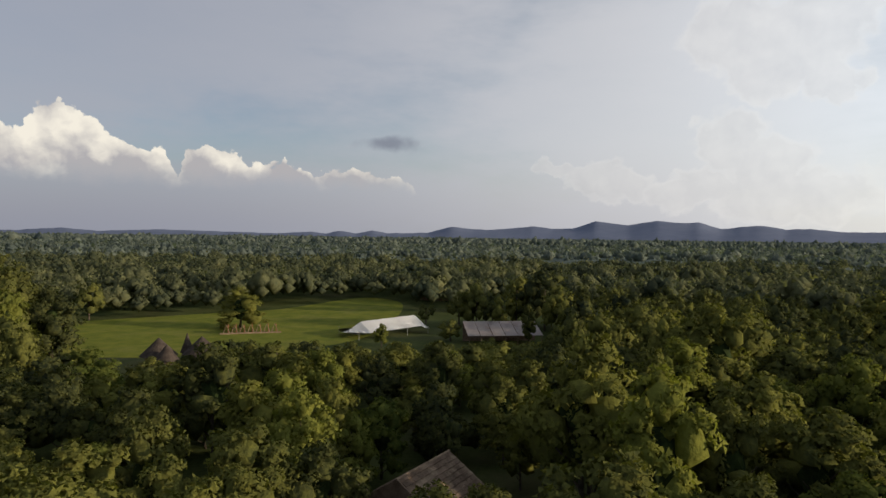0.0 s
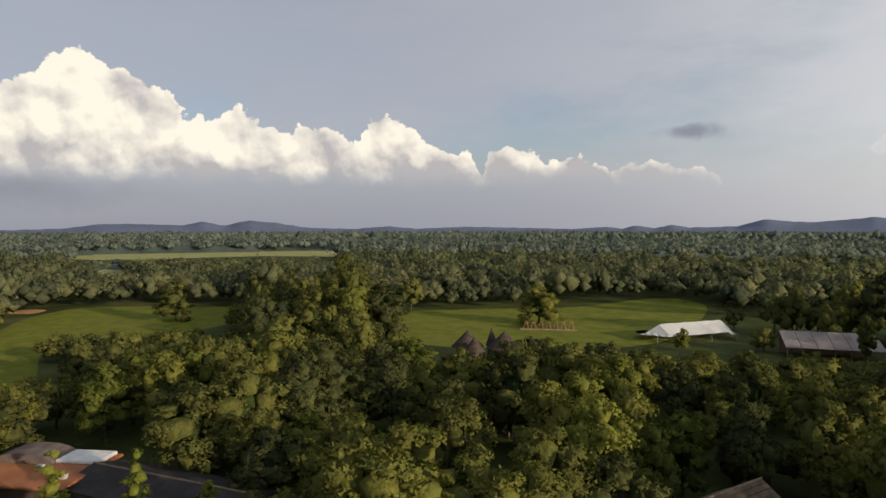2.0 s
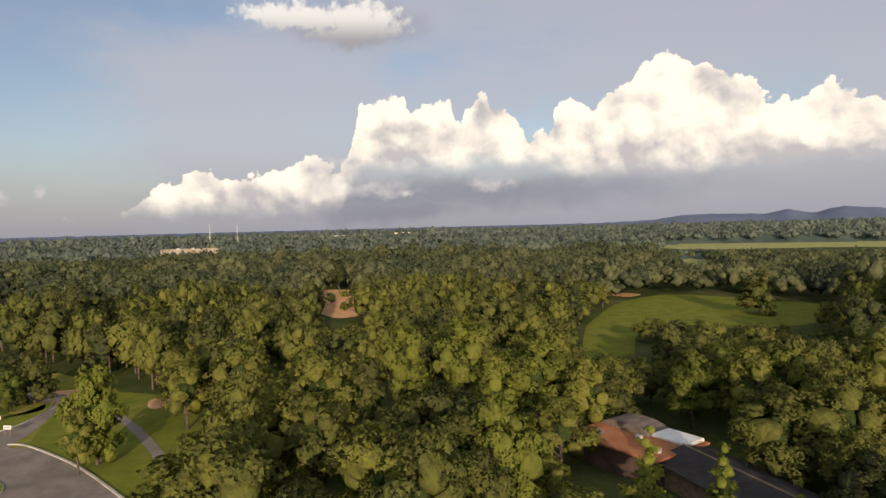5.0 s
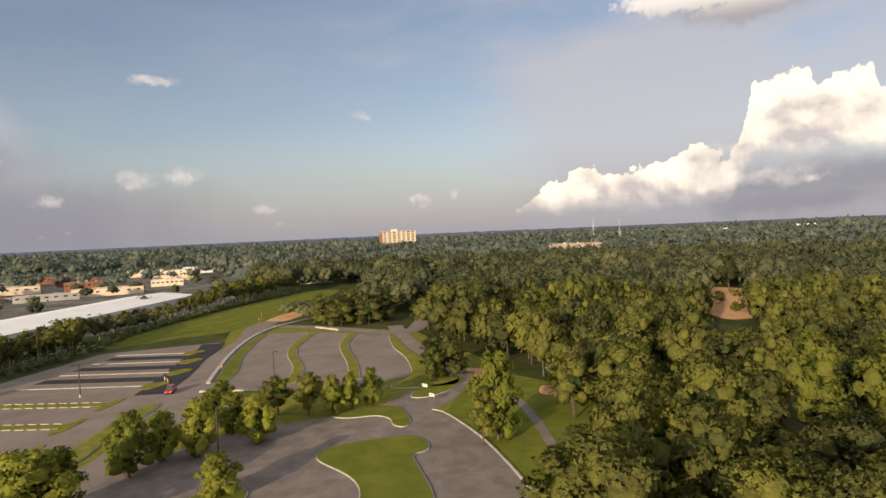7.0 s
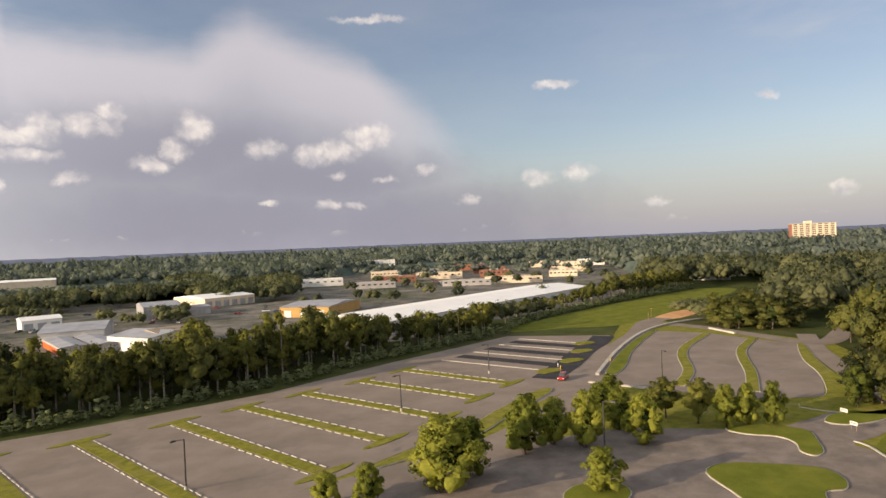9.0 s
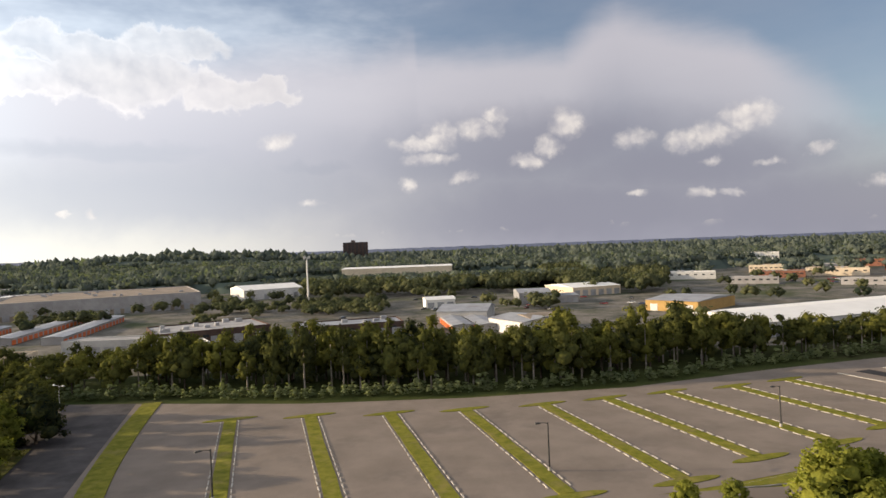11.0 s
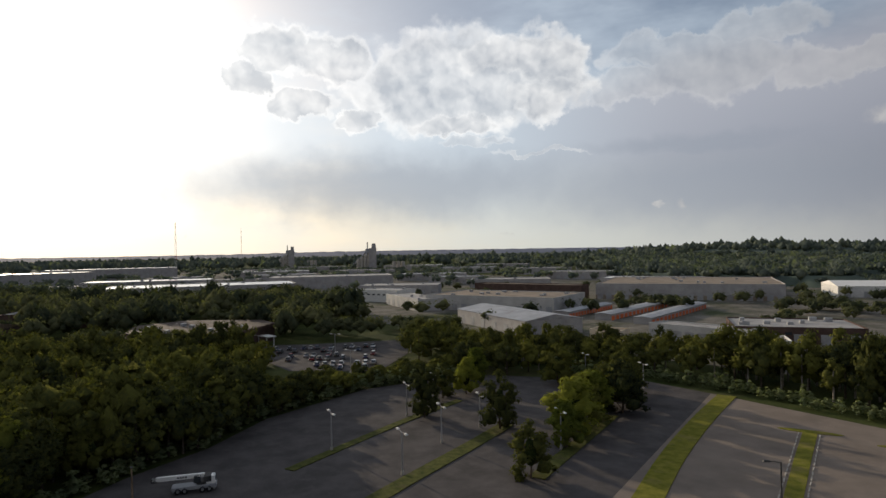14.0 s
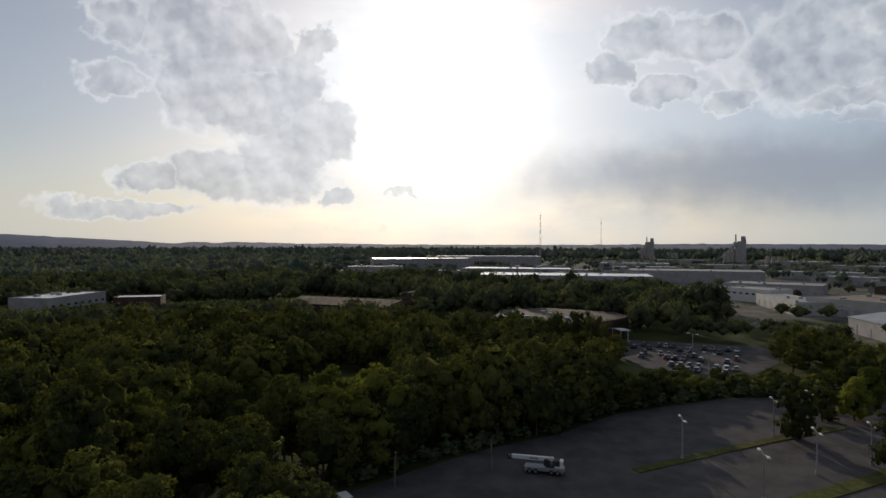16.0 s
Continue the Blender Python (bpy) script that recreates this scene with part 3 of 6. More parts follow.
def sheet(pts, z, thick=0.0):
    """A flat patch with the given outline; thick: it stands that much over its base."""
    bm = bmesh.new()
    f = bm.faces.new([bm.verts.new((x, y, z)) for x, y in pts])
    f.normal_update()
    if f.normal.z < 0:
        f.normal_flip()
    if thick:
        r = bmesh.ops.extrude_face_region(bm, geom=[f])
        for v in [g for g in r["geom"] if isinstance(g, bmesh.types.BMVert)]:
            v.co.z += thick
    bmesh.ops.triangulate(bm, faces=[g for g in bm.faces if len(g.verts) > 4])
    return bm


def ribbon(pts, width, z, thick=0.0):
    """A band of even width along an open line."""
    line = [Vector(p) for p in pts]
    left, right = [], []
    for i, p in enumerate(line):
        d = (line[min(i + 1, len(line) - 1)] - line[max(i - 1, 0)]).normalized()
        s = Vector((-d.y, d.x)) * width / 2
        left.append(p + s)
        right.append(p - s)
    bm = bmesh.new()
    lo = [[bm.verts.new((q.x, q.y, z)) for q in side] for side in (left, right)]
    for i in range(len(line) - 1):
        bm.faces.new((lo[1][i], lo[1][i + 1], lo[0][i + 1], lo[0][i]))
    if thick:
        r = bmesh.ops.extrude_face_region(bm, geom=list(bm.faces))
        for v in [g for g in r["geom"] if isinstance(g, bmesh.types.BMVert)]:
            v.co.z += thick
    return bm


def inset(pts, d):
    """The outline moved inwards by d."""
    k = len(pts)
    area = sum(pts[i][0] * pts[(i + 1) % k][1] - pts[(i + 1) % k][0] * pts[i][1] for i in range(k))
    s, out = (1 if area > 0 else -1), []
    for i in range(k):
        a, b = Vector(pts[i - 1]), Vector(pts[(i + 1) % k])
        t = (b - a).normalized()
        out.append((pts[i][0] - t.y * d * s, pts[i][1] + t.x * d * s))
    return out


def inside(poly, x, y):
    hit, k = False, len(poly)
    for i in range(k):
        (x0, y0), (x1, y1) = poly[i], poly[i - 1]
        if (y0 > y) != (y1 > y) and x < (x1 - x0) * (y - y0) / (y1 - y0) + x0:
            hit = not hit
    return hit


def polar(x, y):
    return math.hypot(x, y), math.degrees(math.atan2(-x, y)) % 360


# ---- plan: outlines in metres ----
LOT = [(68.7, -170.2), (24.8, -160.8), (-16.3, -158), (-57.8, -160.4), (-102.2, -172.9), (-160.2, -185.6), (-185.6, -157.9), (-165.1, -141), (-122.2, -112), (-106.2, -107.1), (-72.1, -101.1),
       (-47.7, -94.5), (-19.9, -89.3), (10, -66), (44.8, -68.5)]
LOT_WEST = [(44.8, -68.5), (50, -40), (62, -8), (99.5, -12.9), (107.7, -25.9), (115.8, -41), (121.6, -58.1), (133.7, -77.8), (141.9, -113.1), (134.3, -147.9), (109.4, -161.6), (89.9, -173.6), (68.7, -170.2)]
PLAZA = [(-36, -62), (-49.4, -86.7), (-74.1, -86.7), (-92.6, -82.4), (-101.2, -77.2), (-109.7, -69), (-114.4, -62.9), (-125.3, -60.9), (-135.2, -60), (-151, -57.2), (-153.7, -51.4),
         (-128.7, -48.1), (-118.7, -49), (-116.5, -45), (-106, -35.1), (-94.5, -27), (-85.2, -21.1), (-68.1, -8.2), (-46, -14), (-34, -36)]
OVAL = [(-88.5, -57.4), (-94, -57.8), (-98.6, -53.6), (-102.8, -47.4), (-101, -43.2), (-97.1, -41.2), (-93.8, -42.4), (-88.4, -39), (-80, -33.5), (-66, -27.5), (-64, -36), (-72, -41), (-79, -44.5), (-83.5, -49)]
NOSE = [(-110.8, -67.6), (-116.8, -66.4), (-119.2, -62.5), (-120, -57.1), (-115.6, -53.4), (-110.6, -50.2), (-107.6, -50.4), (-108.2, -52.9), (-111.7, -55.4), (-113, -59), (-110.4, -63.5)]
BAYS = [(-205, -151.7), (-211.5, -135), (-209.5, -118), (-208, -100.5), (-184.6, -88.9), (-170.9, -78.9), (-158.6, -71.6), (-147.3, -66.6), (-136, -74), (-131.8, -84.2), (-127.2, -95.8), (-122.3, -111), (-130.3, -115), (-142.3, -122.5), (-160.3, -133.4), (-184.9, -146.3)]
MEADOW = [(-187, -206), (-267, -227), (-368, -242), (-379, -221), (-303, -194), (-250, -177), (-227, -174), (-206, -173), (-189, -184), (-168.3, -192.5)]
LAWN = [(-152.5, -46.5), (-141.6, -25), (-108.1, -9), (-86.3, -6.7), (-78.7, -14.2), (-85.1, -20.1), (-105.9, -34.1), (-118.6, -46)]
FIELD = [(-145.3, 212.5), (-140, 225), (-103, 255), (-81, 273), (-57, 325), (-34, 306), (-29.2, 241.2), (-35.4, 195.7), (-60.8, 170.7), (-104.4, 162.4), (-134.2, 181.5)]
FIELD_WEST = [(-152.2, 71.2), (-194.2, 90.4), (-216, 105), (-252, 134), (-268, 168), (-236, 190), (-194, 203), (-176.5, 163.8), (-176.7, 135.7), (-189.7, 121.6), (-180.4, 102), (-142.9, 78.4)]
FIELD_FAR = [(-785, 457), (-801, 544), (-626, 770), (-467, 744), (-452, 625), (-577, 583), (-649, 437)]
FIELD_GAP = [(-486, 313), (-507, 346), (-386, 281), (-318, 222), (-349, 213)]
CARPARK = [(246, -133), (231, -150), (209, -186), (180, -162), (160, -132), (183, -113), (216, -119), (233, -121)]
CLEARING = [(-374, 8), (-362, 29), (-330, 28), (-287, 23), (-262, 24), (-252, 14), (-268, 7), (-300, 2), (-342, 4)]
GLADE = [(122.7, -26.9), (116.3, -9.7), (143, 13.5), (158.6, 8.1), (184.6, -6.3), (186.8, -35.5), (157.2, -31.4)]
OFFICE = [(240, -91), (270, -91), (294, -103), (298, -127), (272, -151), (254, -148), (238, -124)]
YARDS = [(150.8, -211.4), (55.4, -209.2), (-27.4, -210.7), (-105.8, -209.4), (-128, -209.6), (-306, -255), (-444, -335), (-708, -611), (-443, -787), (-250, -632), (-111, -518), (82, -642), (305, -633),
         (528, -783), (856, -1038), (1364, -768), (1485, -293), (999, -49), (640, -24), (552, -153), (410, -201), (335, -247), (275, -220)]
HOLES = [[(-20, -70), (-44, -100.3), (-122.3, -113), (-216, -177), (-231, -176), (-217.3, -95.7), (-160.3, -44.6), (-119.8, -30.4), (-101.2, -59.8), (-20, -30)], [(-231, -167), (-251, -116), (-227.2, -99.6), (-183.3, -76), (-156.7, -52.4), (-144.7, -50.2), (-168.8, -102)], [(-223.9, -111.5), (-255, -111), (-257, -151), (-226, -152)], [(49.1, -71.1), (10, -70), (-20, -93.7), (-47.6, -92.5), (-40, -60), (-34, -20), (20, -10), (62, -6)], [(-154.2, -182.6), (-189, -208), (-235, -182), (-221, -160), (-185.4, -154.8)], inset(LOT, -3), inset(LOT_WEST, -2), inset(PLAZA, -2), inset(BAYS, -4), MEADOW, LAWN, inset(FIELD, -3), inset(FIELD_WEST, -3), FIELD_FAR, FIELD_GAP, inset(CARPARK, -3), CLEARING,
         inset(OFFICE, -5), [(-8, 66), (12, 66), (8, 84.5), (-13.1, 83.8)], [(-92, 41.2), (-65.7, 31.7), (-50, 44), (-46, 52), (-58, 58.5), (-76, 60), (-94, 58)], [(-1.6, 186.8), (28.1, 187.9), (26, 222.7), (-6.1, 219.3)], GLADE]
ROADS = [(8.5, [(-18.9, -87.4), (-47.5, -88.6), (-71.3, -88.8), (-95.6, -96.9), (-124.1, -110.9), (-154.8, -132), (-195, -152.5), (-221, -168), (-237, -172)]),
         (7.0, [(-221, -170), (-223, -146), (-217.5, -121.6), (-213.5, -97.7), (-247, -104), (-328, -129), (-461, -189)]),
         (6.0, [(-229, -109), (-204.5, -94.6), (-187, -82), (-174, -71.8), (-162, -62), (-150, -54)]),
         (1.9, [(-140.3, -40.5), (-127, -32.5), (-114.6, -26.4), (-101.2, -20.4), (-86.6, -10.5)])]


def road_gap(x, y):
    for w, line in ROADS:
        for (x0, y0), (x1, y1) in zip(line, line[1:]):
            t = max(0, min(1, ((x - x0) * (x1 - x0) + (y - y0) * (y1 - y0)) / ((x1 - x0) ** 2 + (y1 - y0) ** 2)))
            if math.hypot(x - x0 - t * (x1 - x0), y - y0 - t * (y1 - y0)) < w / 2 + 2.5:
                return True
    return False


# how high woods may stand so that what lies behind stays open: heading from, to, out to metres, degrees below the eye
OPEN = [(11.3, 35, 200, -9.3), (3.7, 12.2, 194, -9.8), (-6.7, 3.7, 191, -9.1), (44.7, 61.9, 230, -8.2), (58.1, 66.7, 169, -11), (84.8, 89.4, 262, -8.4), (99.4, 104.2, 140, -14.4),
        (57.4, 67, 79, -20.2), (44.9, 57.5, 73, -22.2), (-3.7, 11.6, 69, -21.1), (123.5, 158.2, 223, -5.1), (158.2, 209.6, 224, -7), (203.8, 233.3, 217, -7.9), (223.4, 241.2, 221, -10.7), (233.3, 246, 230, -7.9),
        (104.2, 129.4, 167, -13.2), (123.5, 158.2, 360, -5.4), (158.2, 209.6, 363, -6.9), (246, 258.5, 317, -5.9), (258.5, 300, 421, -4.8), (117.7, 135.1, 472, -5.3),
        (203.8, 214.6, 360, -6.9), (214.6, 223.5, 284, -6.9), (223.5, 235.3, 353, -5.8), (1.8, 13.7, 232, -9.1), (22.4, 30.2, 172, -10.4), (59.3, 64.6, 87, -20.7), (37.9, 59, 845, -2.5), (69.6, 82.7, 101, -13.6), (164.6, 192.2, 810, -2.3)]


def eye_over(a):
    """The eye's height when it faces a heading."""
    return 33.0 + 7.0 * min(1.0, max(0.0, (a if a < 300 else a - 360) / 257))


def height_cap(x, y):
    d, a = polar(x, y)
    cap = 99.0
    for a0, a1, far, e in OPEN:
        if d < far and (a0 <= a <= a1 or a0 <= a - 360 <= a1):
            cap = min(cap, eye_over(a) + d * math.tan(radians(e)))
    return cap


def rise(x, y):
    """The lie of the land: flat, but for one wooded ridge beyond the warehouses and a swell to the woods' side."""
    c = toward(199.8, 0, 1500)
    u = ((x - c.x) * math.cos(radians(199.8)) + (y - c.y) * math.sin(radians(199.8))) / 330
    v = (-(x - c.x) * math.sin(radians(199.8)) + (y - c.y) * math.cos(radians(199.8))) / 260
    return 26 * math.exp(-u * u - v * v)


# ---- ground ----


def build_ground():
    rr = np.concatenate([[0.0, 20, 60, 120], np.geomspace(200, 4900, 46)])
    aa = np.radians(np.linspace(0, 360, 181)[:-1])
    v = [(-math.sin(a) * r, math.cos(a) * r, rise(-math.sin(a) * r, math.cos(a) * r)) for r in rr for a in aa]
    n = len(aa)
    f = [(i * n + k, i * n + (k + 1) % n, (i + 1) * n + (k + 1) % n, (i + 1) * n + k) for i in range(len(rr) - 1) for k in range(n)]
    me = mesh_np("ground", np.array(v), np.array(f))
    me.flip_normals()
    me.materials.append(SOIL)
    tagged(new("ground", me), "dark green open ground under the woods", "ground", kind="structure")


build_ground()


def lay(name, pts, z, material, label, category, smooth=True, thick=0.0):
    ob = part(name, sheet(smooth_ring(pts) if smooth else pts, z, thick), material, None, label)
    return tagged(ob, category=category, kind="structure")


lay("yard_ground", YARDS, 0.03, TOWN, "pale mottled yards and roads between warehouses", "ground", False)
lay("field", FIELD, 0.05, GRASS, "mown green field ringed by dark trees", "grass")
lay("field", FIELD_WEST, 0.05, GRASS, "mown meadow open between the woods", "grass")
lay("field", FIELD_FAR, 0.05, HAY, "far pale green meadow beyond the woods", "grass")
lay("field", FIELD_GAP, 0.05, HAY, "small pale meadow seen between trees", "grass")
lay("field", MEADOW, 0.05, GRASS, "sloping yellow-green meadow beside the car park", "grass")
lay("field", GLADE, 0.05, GRASS, "shaded grass glade among dark trees", "grass")
lay("verge", [(-20, -70), (-44, -100.3), (-122.3, -113), (-216, -177), (-231, -176), (-217.3, -95.7), (-160.3, -44.6), (-98.2, -8.8), (-60, -4), (-20, -30)], 0.04, VERGE, "dry yellow-green verge between the roads", "grass", False)
lay("lawn", LAWN, 0.06, GRASS, "lawn under trees beside a footpath", "grass")
lay("clay_clearing", CLEARING, 0.05, CLAY, "bare orange clay clearing in the woods", "bare ground")
lay("clay_patch", [(-143.9, -31.8), (-142.6, -26.9), (-137.6, -25.9), (-135.8, -29.7), (-138.9, -31.7)], 0.08, CLAY, "bare orange clay patch beside the lawn", "bare ground")
lay("clay_patch", [(-241, -178), (-266, -183), (-271, -175), (-244, -167), (-231, -170)], 0.08, CLAY, "scraped clay slope above the road", "bare ground")
lay("clay_patch", [(-280, 142), (-285, 151), (-275, 156), (-268, 146)], 0.08, CLAY, "pale clay heap at the meadow's edge", "bare ground")
lay("clay_patch", [(-147.1, -60.1), (-156.9, -58.2), (-158.6, -50.5), (-150.6, -48.4), (-144.9, -54.2)], 0.09, CLAY, "worn clay patch at the road junction", "bare ground")
lay("parking_lot", LOT, 0.08, ASPHALT, "wide empty car park of worn grey asphalt", "car park", False)
lay("parking_lot", LOT_WEST, 0.085, ASPHALT_SHADE, "old cracked asphalt car park coloured as shaded", "car park", False)
lay("parking_lot", BAYS, 0.09, ASPHALT, "curved parking bays of smooth grey asphalt", "car park", False)
lay("parking_lot", CARPARK, 0.08, ASPHALT_SHADE, "staff car park of grey asphalt with cars", "car park", False)
lay("plaza_road", PLAZA, 0.095, ASPHALT_OLD, "worn brown-grey asphalt turning loop", "road")
tagged(part("fresh_asphalt", ribbon(smooth_ring([(-118, -122), (-128.5, -127.5), (-139.6, -133.4), (-156, -143.4), (-169.5, -150), (-183, -158.5)], 5, False), 8.0, 0.11), ASPHALT_NEW, None, "fresh black asphalt lane across the car park"), category="road", kind="structure")
for x, y, n in ((-122.6, -165.7, 38), (-137.7, -170.1, 34), (-152.6, -174.4, 29)):
    tagged(part("fresh_asphalt", ribbon([(x, y), (x - 0.30 * n, y + 0.954 * n)], 5.2, 0.105), ASPHALT_NEW, None, "fresh black asphalt band between old bays"), category="road", kind="structure")
for i, (w, line) in enumerate(ROADS):
    tagged(part("road" if w > 3 else "footpath", ribbon(smooth_ring(line, 6, False), w, 0.12 + 0.005 * i), ASPHALT if w > 3 else ASPHALT_OLD, None,
                "grey asphalt access road" if w > 3 else "narrow pale footpath under trees"), category="road" if w > 3 else "path", kind="structure")


def island(pts, label, smooth=True, material=GRASS, kerb=0.16):
    """A raised grass island within a concrete kerb."""
    ring = smooth_ring(pts, 4) if smooth else pts
    e = thing("traffic_island", label, "grass island")
    part("kerb", sheet(ring, 0.06, 0.2), CONCRETE, e)
    part("grass", sheet(inset(ring, kerb), 0.1, 0.22), material, e)
    return e


island(OVAL, "rounded green grass island inside the turning loop")
island(NOSE, "kerbed grass island with a pointed nose")
island([(-128.1, -58), (-135.1, -59), (-140.9, -55.1), (-147.8, -52.2), (-137.8, -51.1), (-128.9, -54)], "long thin grass island by the junction")
island([(-70 + 5.5 * math.cos(a), -62.5 + 4.2 * math.sin(a)) for a in np.linspace(0, math.tau, 9)[:-1]], "small round grass island under a tree")
for line, w in (([(-209, -134), (-203.9, -132), (-183.2, -124.4), (-168.5, -116), (-152.9, -103.5), (-144.6, -98.4), (-134.5, -93.9)], 3.0), ([(-209.5, -117), (-206.2, -115.7), (-188.5, -108.8), (-174.6, -100.4), (-159, -89.5), (-141, -79)], 3.0)):
    line = smooth_ring(line, 5, False)
    e = thing("parking_divider", "narrow curved grass strip between parking bays", "grass island", group="dividers between the curved bays")
    part("kerb", ribbon(line, w, 0.07, 0.2), CONCRETE, e)
    part("grass", ribbon(line, w - 0.4, 0.1, 0.23), VERGE, e)
island([(-206.6, -101), (-184.6, -88.9), (-170.9, -78.9), (-158.6, -71.6), (-147.3, -66.6), (-135, -66), (-139.8, -52.5), (-147.7, -54), (-152.4, -61), (-166.8, -70.6), (-174.6, -77.3), (-188.9, -87.3), (-206.5, -98.6)], "curved grass bank at the end of the bays", material=VERGE)
island([(-205, -153.8), (-184.9, -145.2), (-160.3, -132.3), (-142.3, -121.3), (-133, -114.8), (-135.2, -112.8), (-145.7, -118.2), (-162.9, -129.9), (-186.6, -142.8), (-203, -150.6)], "long green crescent of grass beside the kerb")
wall = part("kerb_wall", ribbon(smooth_ring([(-243.3, -157.5), (-226.3, -159), (-207.1, -155.9), (-184.9, -146.9), (-160.3, -133.9), (-142.3, -122.9), (-130.3, -115.3)], 6, False), 1.0, 0.1, 0.55), CONCRETE, None)
tagged(wall, "broad white curving concrete kerb wall", "kerb", kind="structure")
tagged(part("kerb_wall", ribbon(smooth_ring([(-220.9, -140), (-218, -133), (-215.2, -126.5)], 6, False), 0.8, 0.1, 0.6), CONCRETE, None), "short white concrete kerb wall", "kerb", kind="structure")
tagged(part("kerb_wall", ribbon([(-122.3, -111), (-125, -103.1), (-127.2, -95.8)], 0.8, 0.1, 0.4), CONCRETE, None), "short white concrete kerb wall", "kerb", kind="structure")
tagged(part("kerb_wall", ribbon(smooth_ring([(-119.7, -49.5), (-117.5, -45.5), (-106, -35.1), (-94.5, -27), (-85.2, -21.1)], 6, False), 0.35, 0.1, 0.18), CONCRETE, None), "pale concrete kerb along the lawn", "kerb", kind="structure")

# ---- car park medians, wheel stops, lamps ----
# head, length and lean of each median
MEDIANS = [(38.9, -147.9, 57, 0.224), (21, -147.6, 55, 0.216), (2.8, -146, 53, 0.20), (-14.4, -146, 52, 0.20), (-32.7, -147, 50, 0.22), (-48.4, -149.7, 45, 0.257), (-64.7, -152.6, 43, 0.287),
           (-82.1, -154.8, 37, 0.282), (-98.3, -159.1, 35, 0.279)]
STOPS = []


def median(x, y, n, long_way, width=2.7):
    e = thing("parking_median", "narrow strip of yellowing grass across the car park", "grass island", group="medians of the car park")
    a, b = Vector((x, y)), Vector((x, y)) + long_way * n
    side = Vector((-long_way.y, long_way.x))
    part("grass", ribbon([a + (b - a) * k / 8 + side * random.uniform(-0.1, 0.1) for k in range(9)], width, 0.08, 0.12), VERGE, e)
    for end, s in ((a, -1), (b, 1)):
        c = end + long_way * s * 1.2
        part("grass_head", sheet(smooth_ring([c + side * 6, c + side * 3 + long_way * s, c - side * 3 + long_way * s, c - side * 6, c - side * 3 - long_way * s, c + side * 3 - long_way * s], 3), 0.08, 0.1), VERGE, e)
    for k in range(int(n / 2.75)):
        for s in (-1, 1):
            p = a + long_way * (1.6 + k * 2.75) + side * s * (width / 2 + 0.55)
            STOPS.append((p.x, p.y, math.degrees(math.atan2(long_way.y, long_way.x)) + random.uniform(-3, 3)))


for x, y, n, lean in MEDIANS:
    median(x, y, n, Vector((-lean, math.sqrt(1 - lean * lean))))
broad = thing("parking_median", "broad strip of bright grass between two car parks", "grass island", group="medians of the car park")
part("grass", ribbon(smooth_ring([(64.5, -170), (59.6, -145.5), (52.6, -116.4), (44.6, -89.9), (39.5, -72.2)], 4, False), 4.6, 0.09, 0.14), VERGE, broad)
for line, w in (([(89, -111.6), (84.9, -97.4), (79.1, -74.8), (75.3, -61)], 3.4), ([(112.5, -120.8), (108.7, -101.3), (103.9, -83), (98.2, -62.7)], 2.2), ([(75.8, -133.4), (69.7, -111.2), (63.7, -89.4)], 3.0)):
    e = thing("parking_median", "overgrown grass strip in the old car park", "grass island", group="medians of the car park")
    part("grass", ribbon(smooth_ring(line, 4, False), w, 0.1, 0.14), WEEDS, e)
for x, y, n in ((-114.6, -163.8, 37), (-130.2, -167.7, 35), (-145.2, -172.6, 31), (-158.6, -177.3, 26)):
    e = thing("parking_median", "short kerbed median between fresh asphalt bands", "grass island", group="medians of the car park")
    part("kerb", ribbon([(x, y), (x - 0.30 * n, y + 0.954 * n)], 0.8, 0.1, 0.12), CONCRETE, e)
    c = Vector((x - 0.30 * n, y + 0.954 * n))
    part("grass_head", sheet(smooth_ring([c + Vector(v) for v in ((-4, -1), (0, -3), (4, -1), (3, 2), (-3, 2))], 3), 0.1, 0.14), VERGE, e)
wedge = [(-50, -93), (-73.1, -95.4), (-89.1, -102.4), (-109.5, -111), (-107.3, -114), (-87.5, -106.4), (-76, -101), (-60, -97)]
island(wedge, "long wedge of dry grass beside the access road", material=VERGE)

STOPS.sort(key=lambda s: math.hypot(s[0], s[1]))
stop_mesh = bpy.data.meshes.new("wheel_stop")
stop_bm = box(1.9, 0.24, 0.15, (0, 0, 0), 0.03)
stop_bm.to_mesh(stop_mesh)
stop_mesh.materials.append(CONCRETE)
for x, y, r in STOPS[:300]:
    ob = tagged(new("wheel_stop", stop_mesh), "white concrete wheel stop on the asphalt", "wheel stop", "wheel stops along the medians")
    ob.matrix_basis = pose(x, y, 0.08, 0, 0, r)
rest = bmesh.new()
for x, y, r in STOPS[300:]:
    box(1.9, 0.24, 0.15, (x, y, 0.08), 0.0, 1.0, r, rest)
tagged(part("wheel_stops", rest, CONCRETE, None, "rows of white concrete wheel stops"), category="wheel stop", kind="stuff")


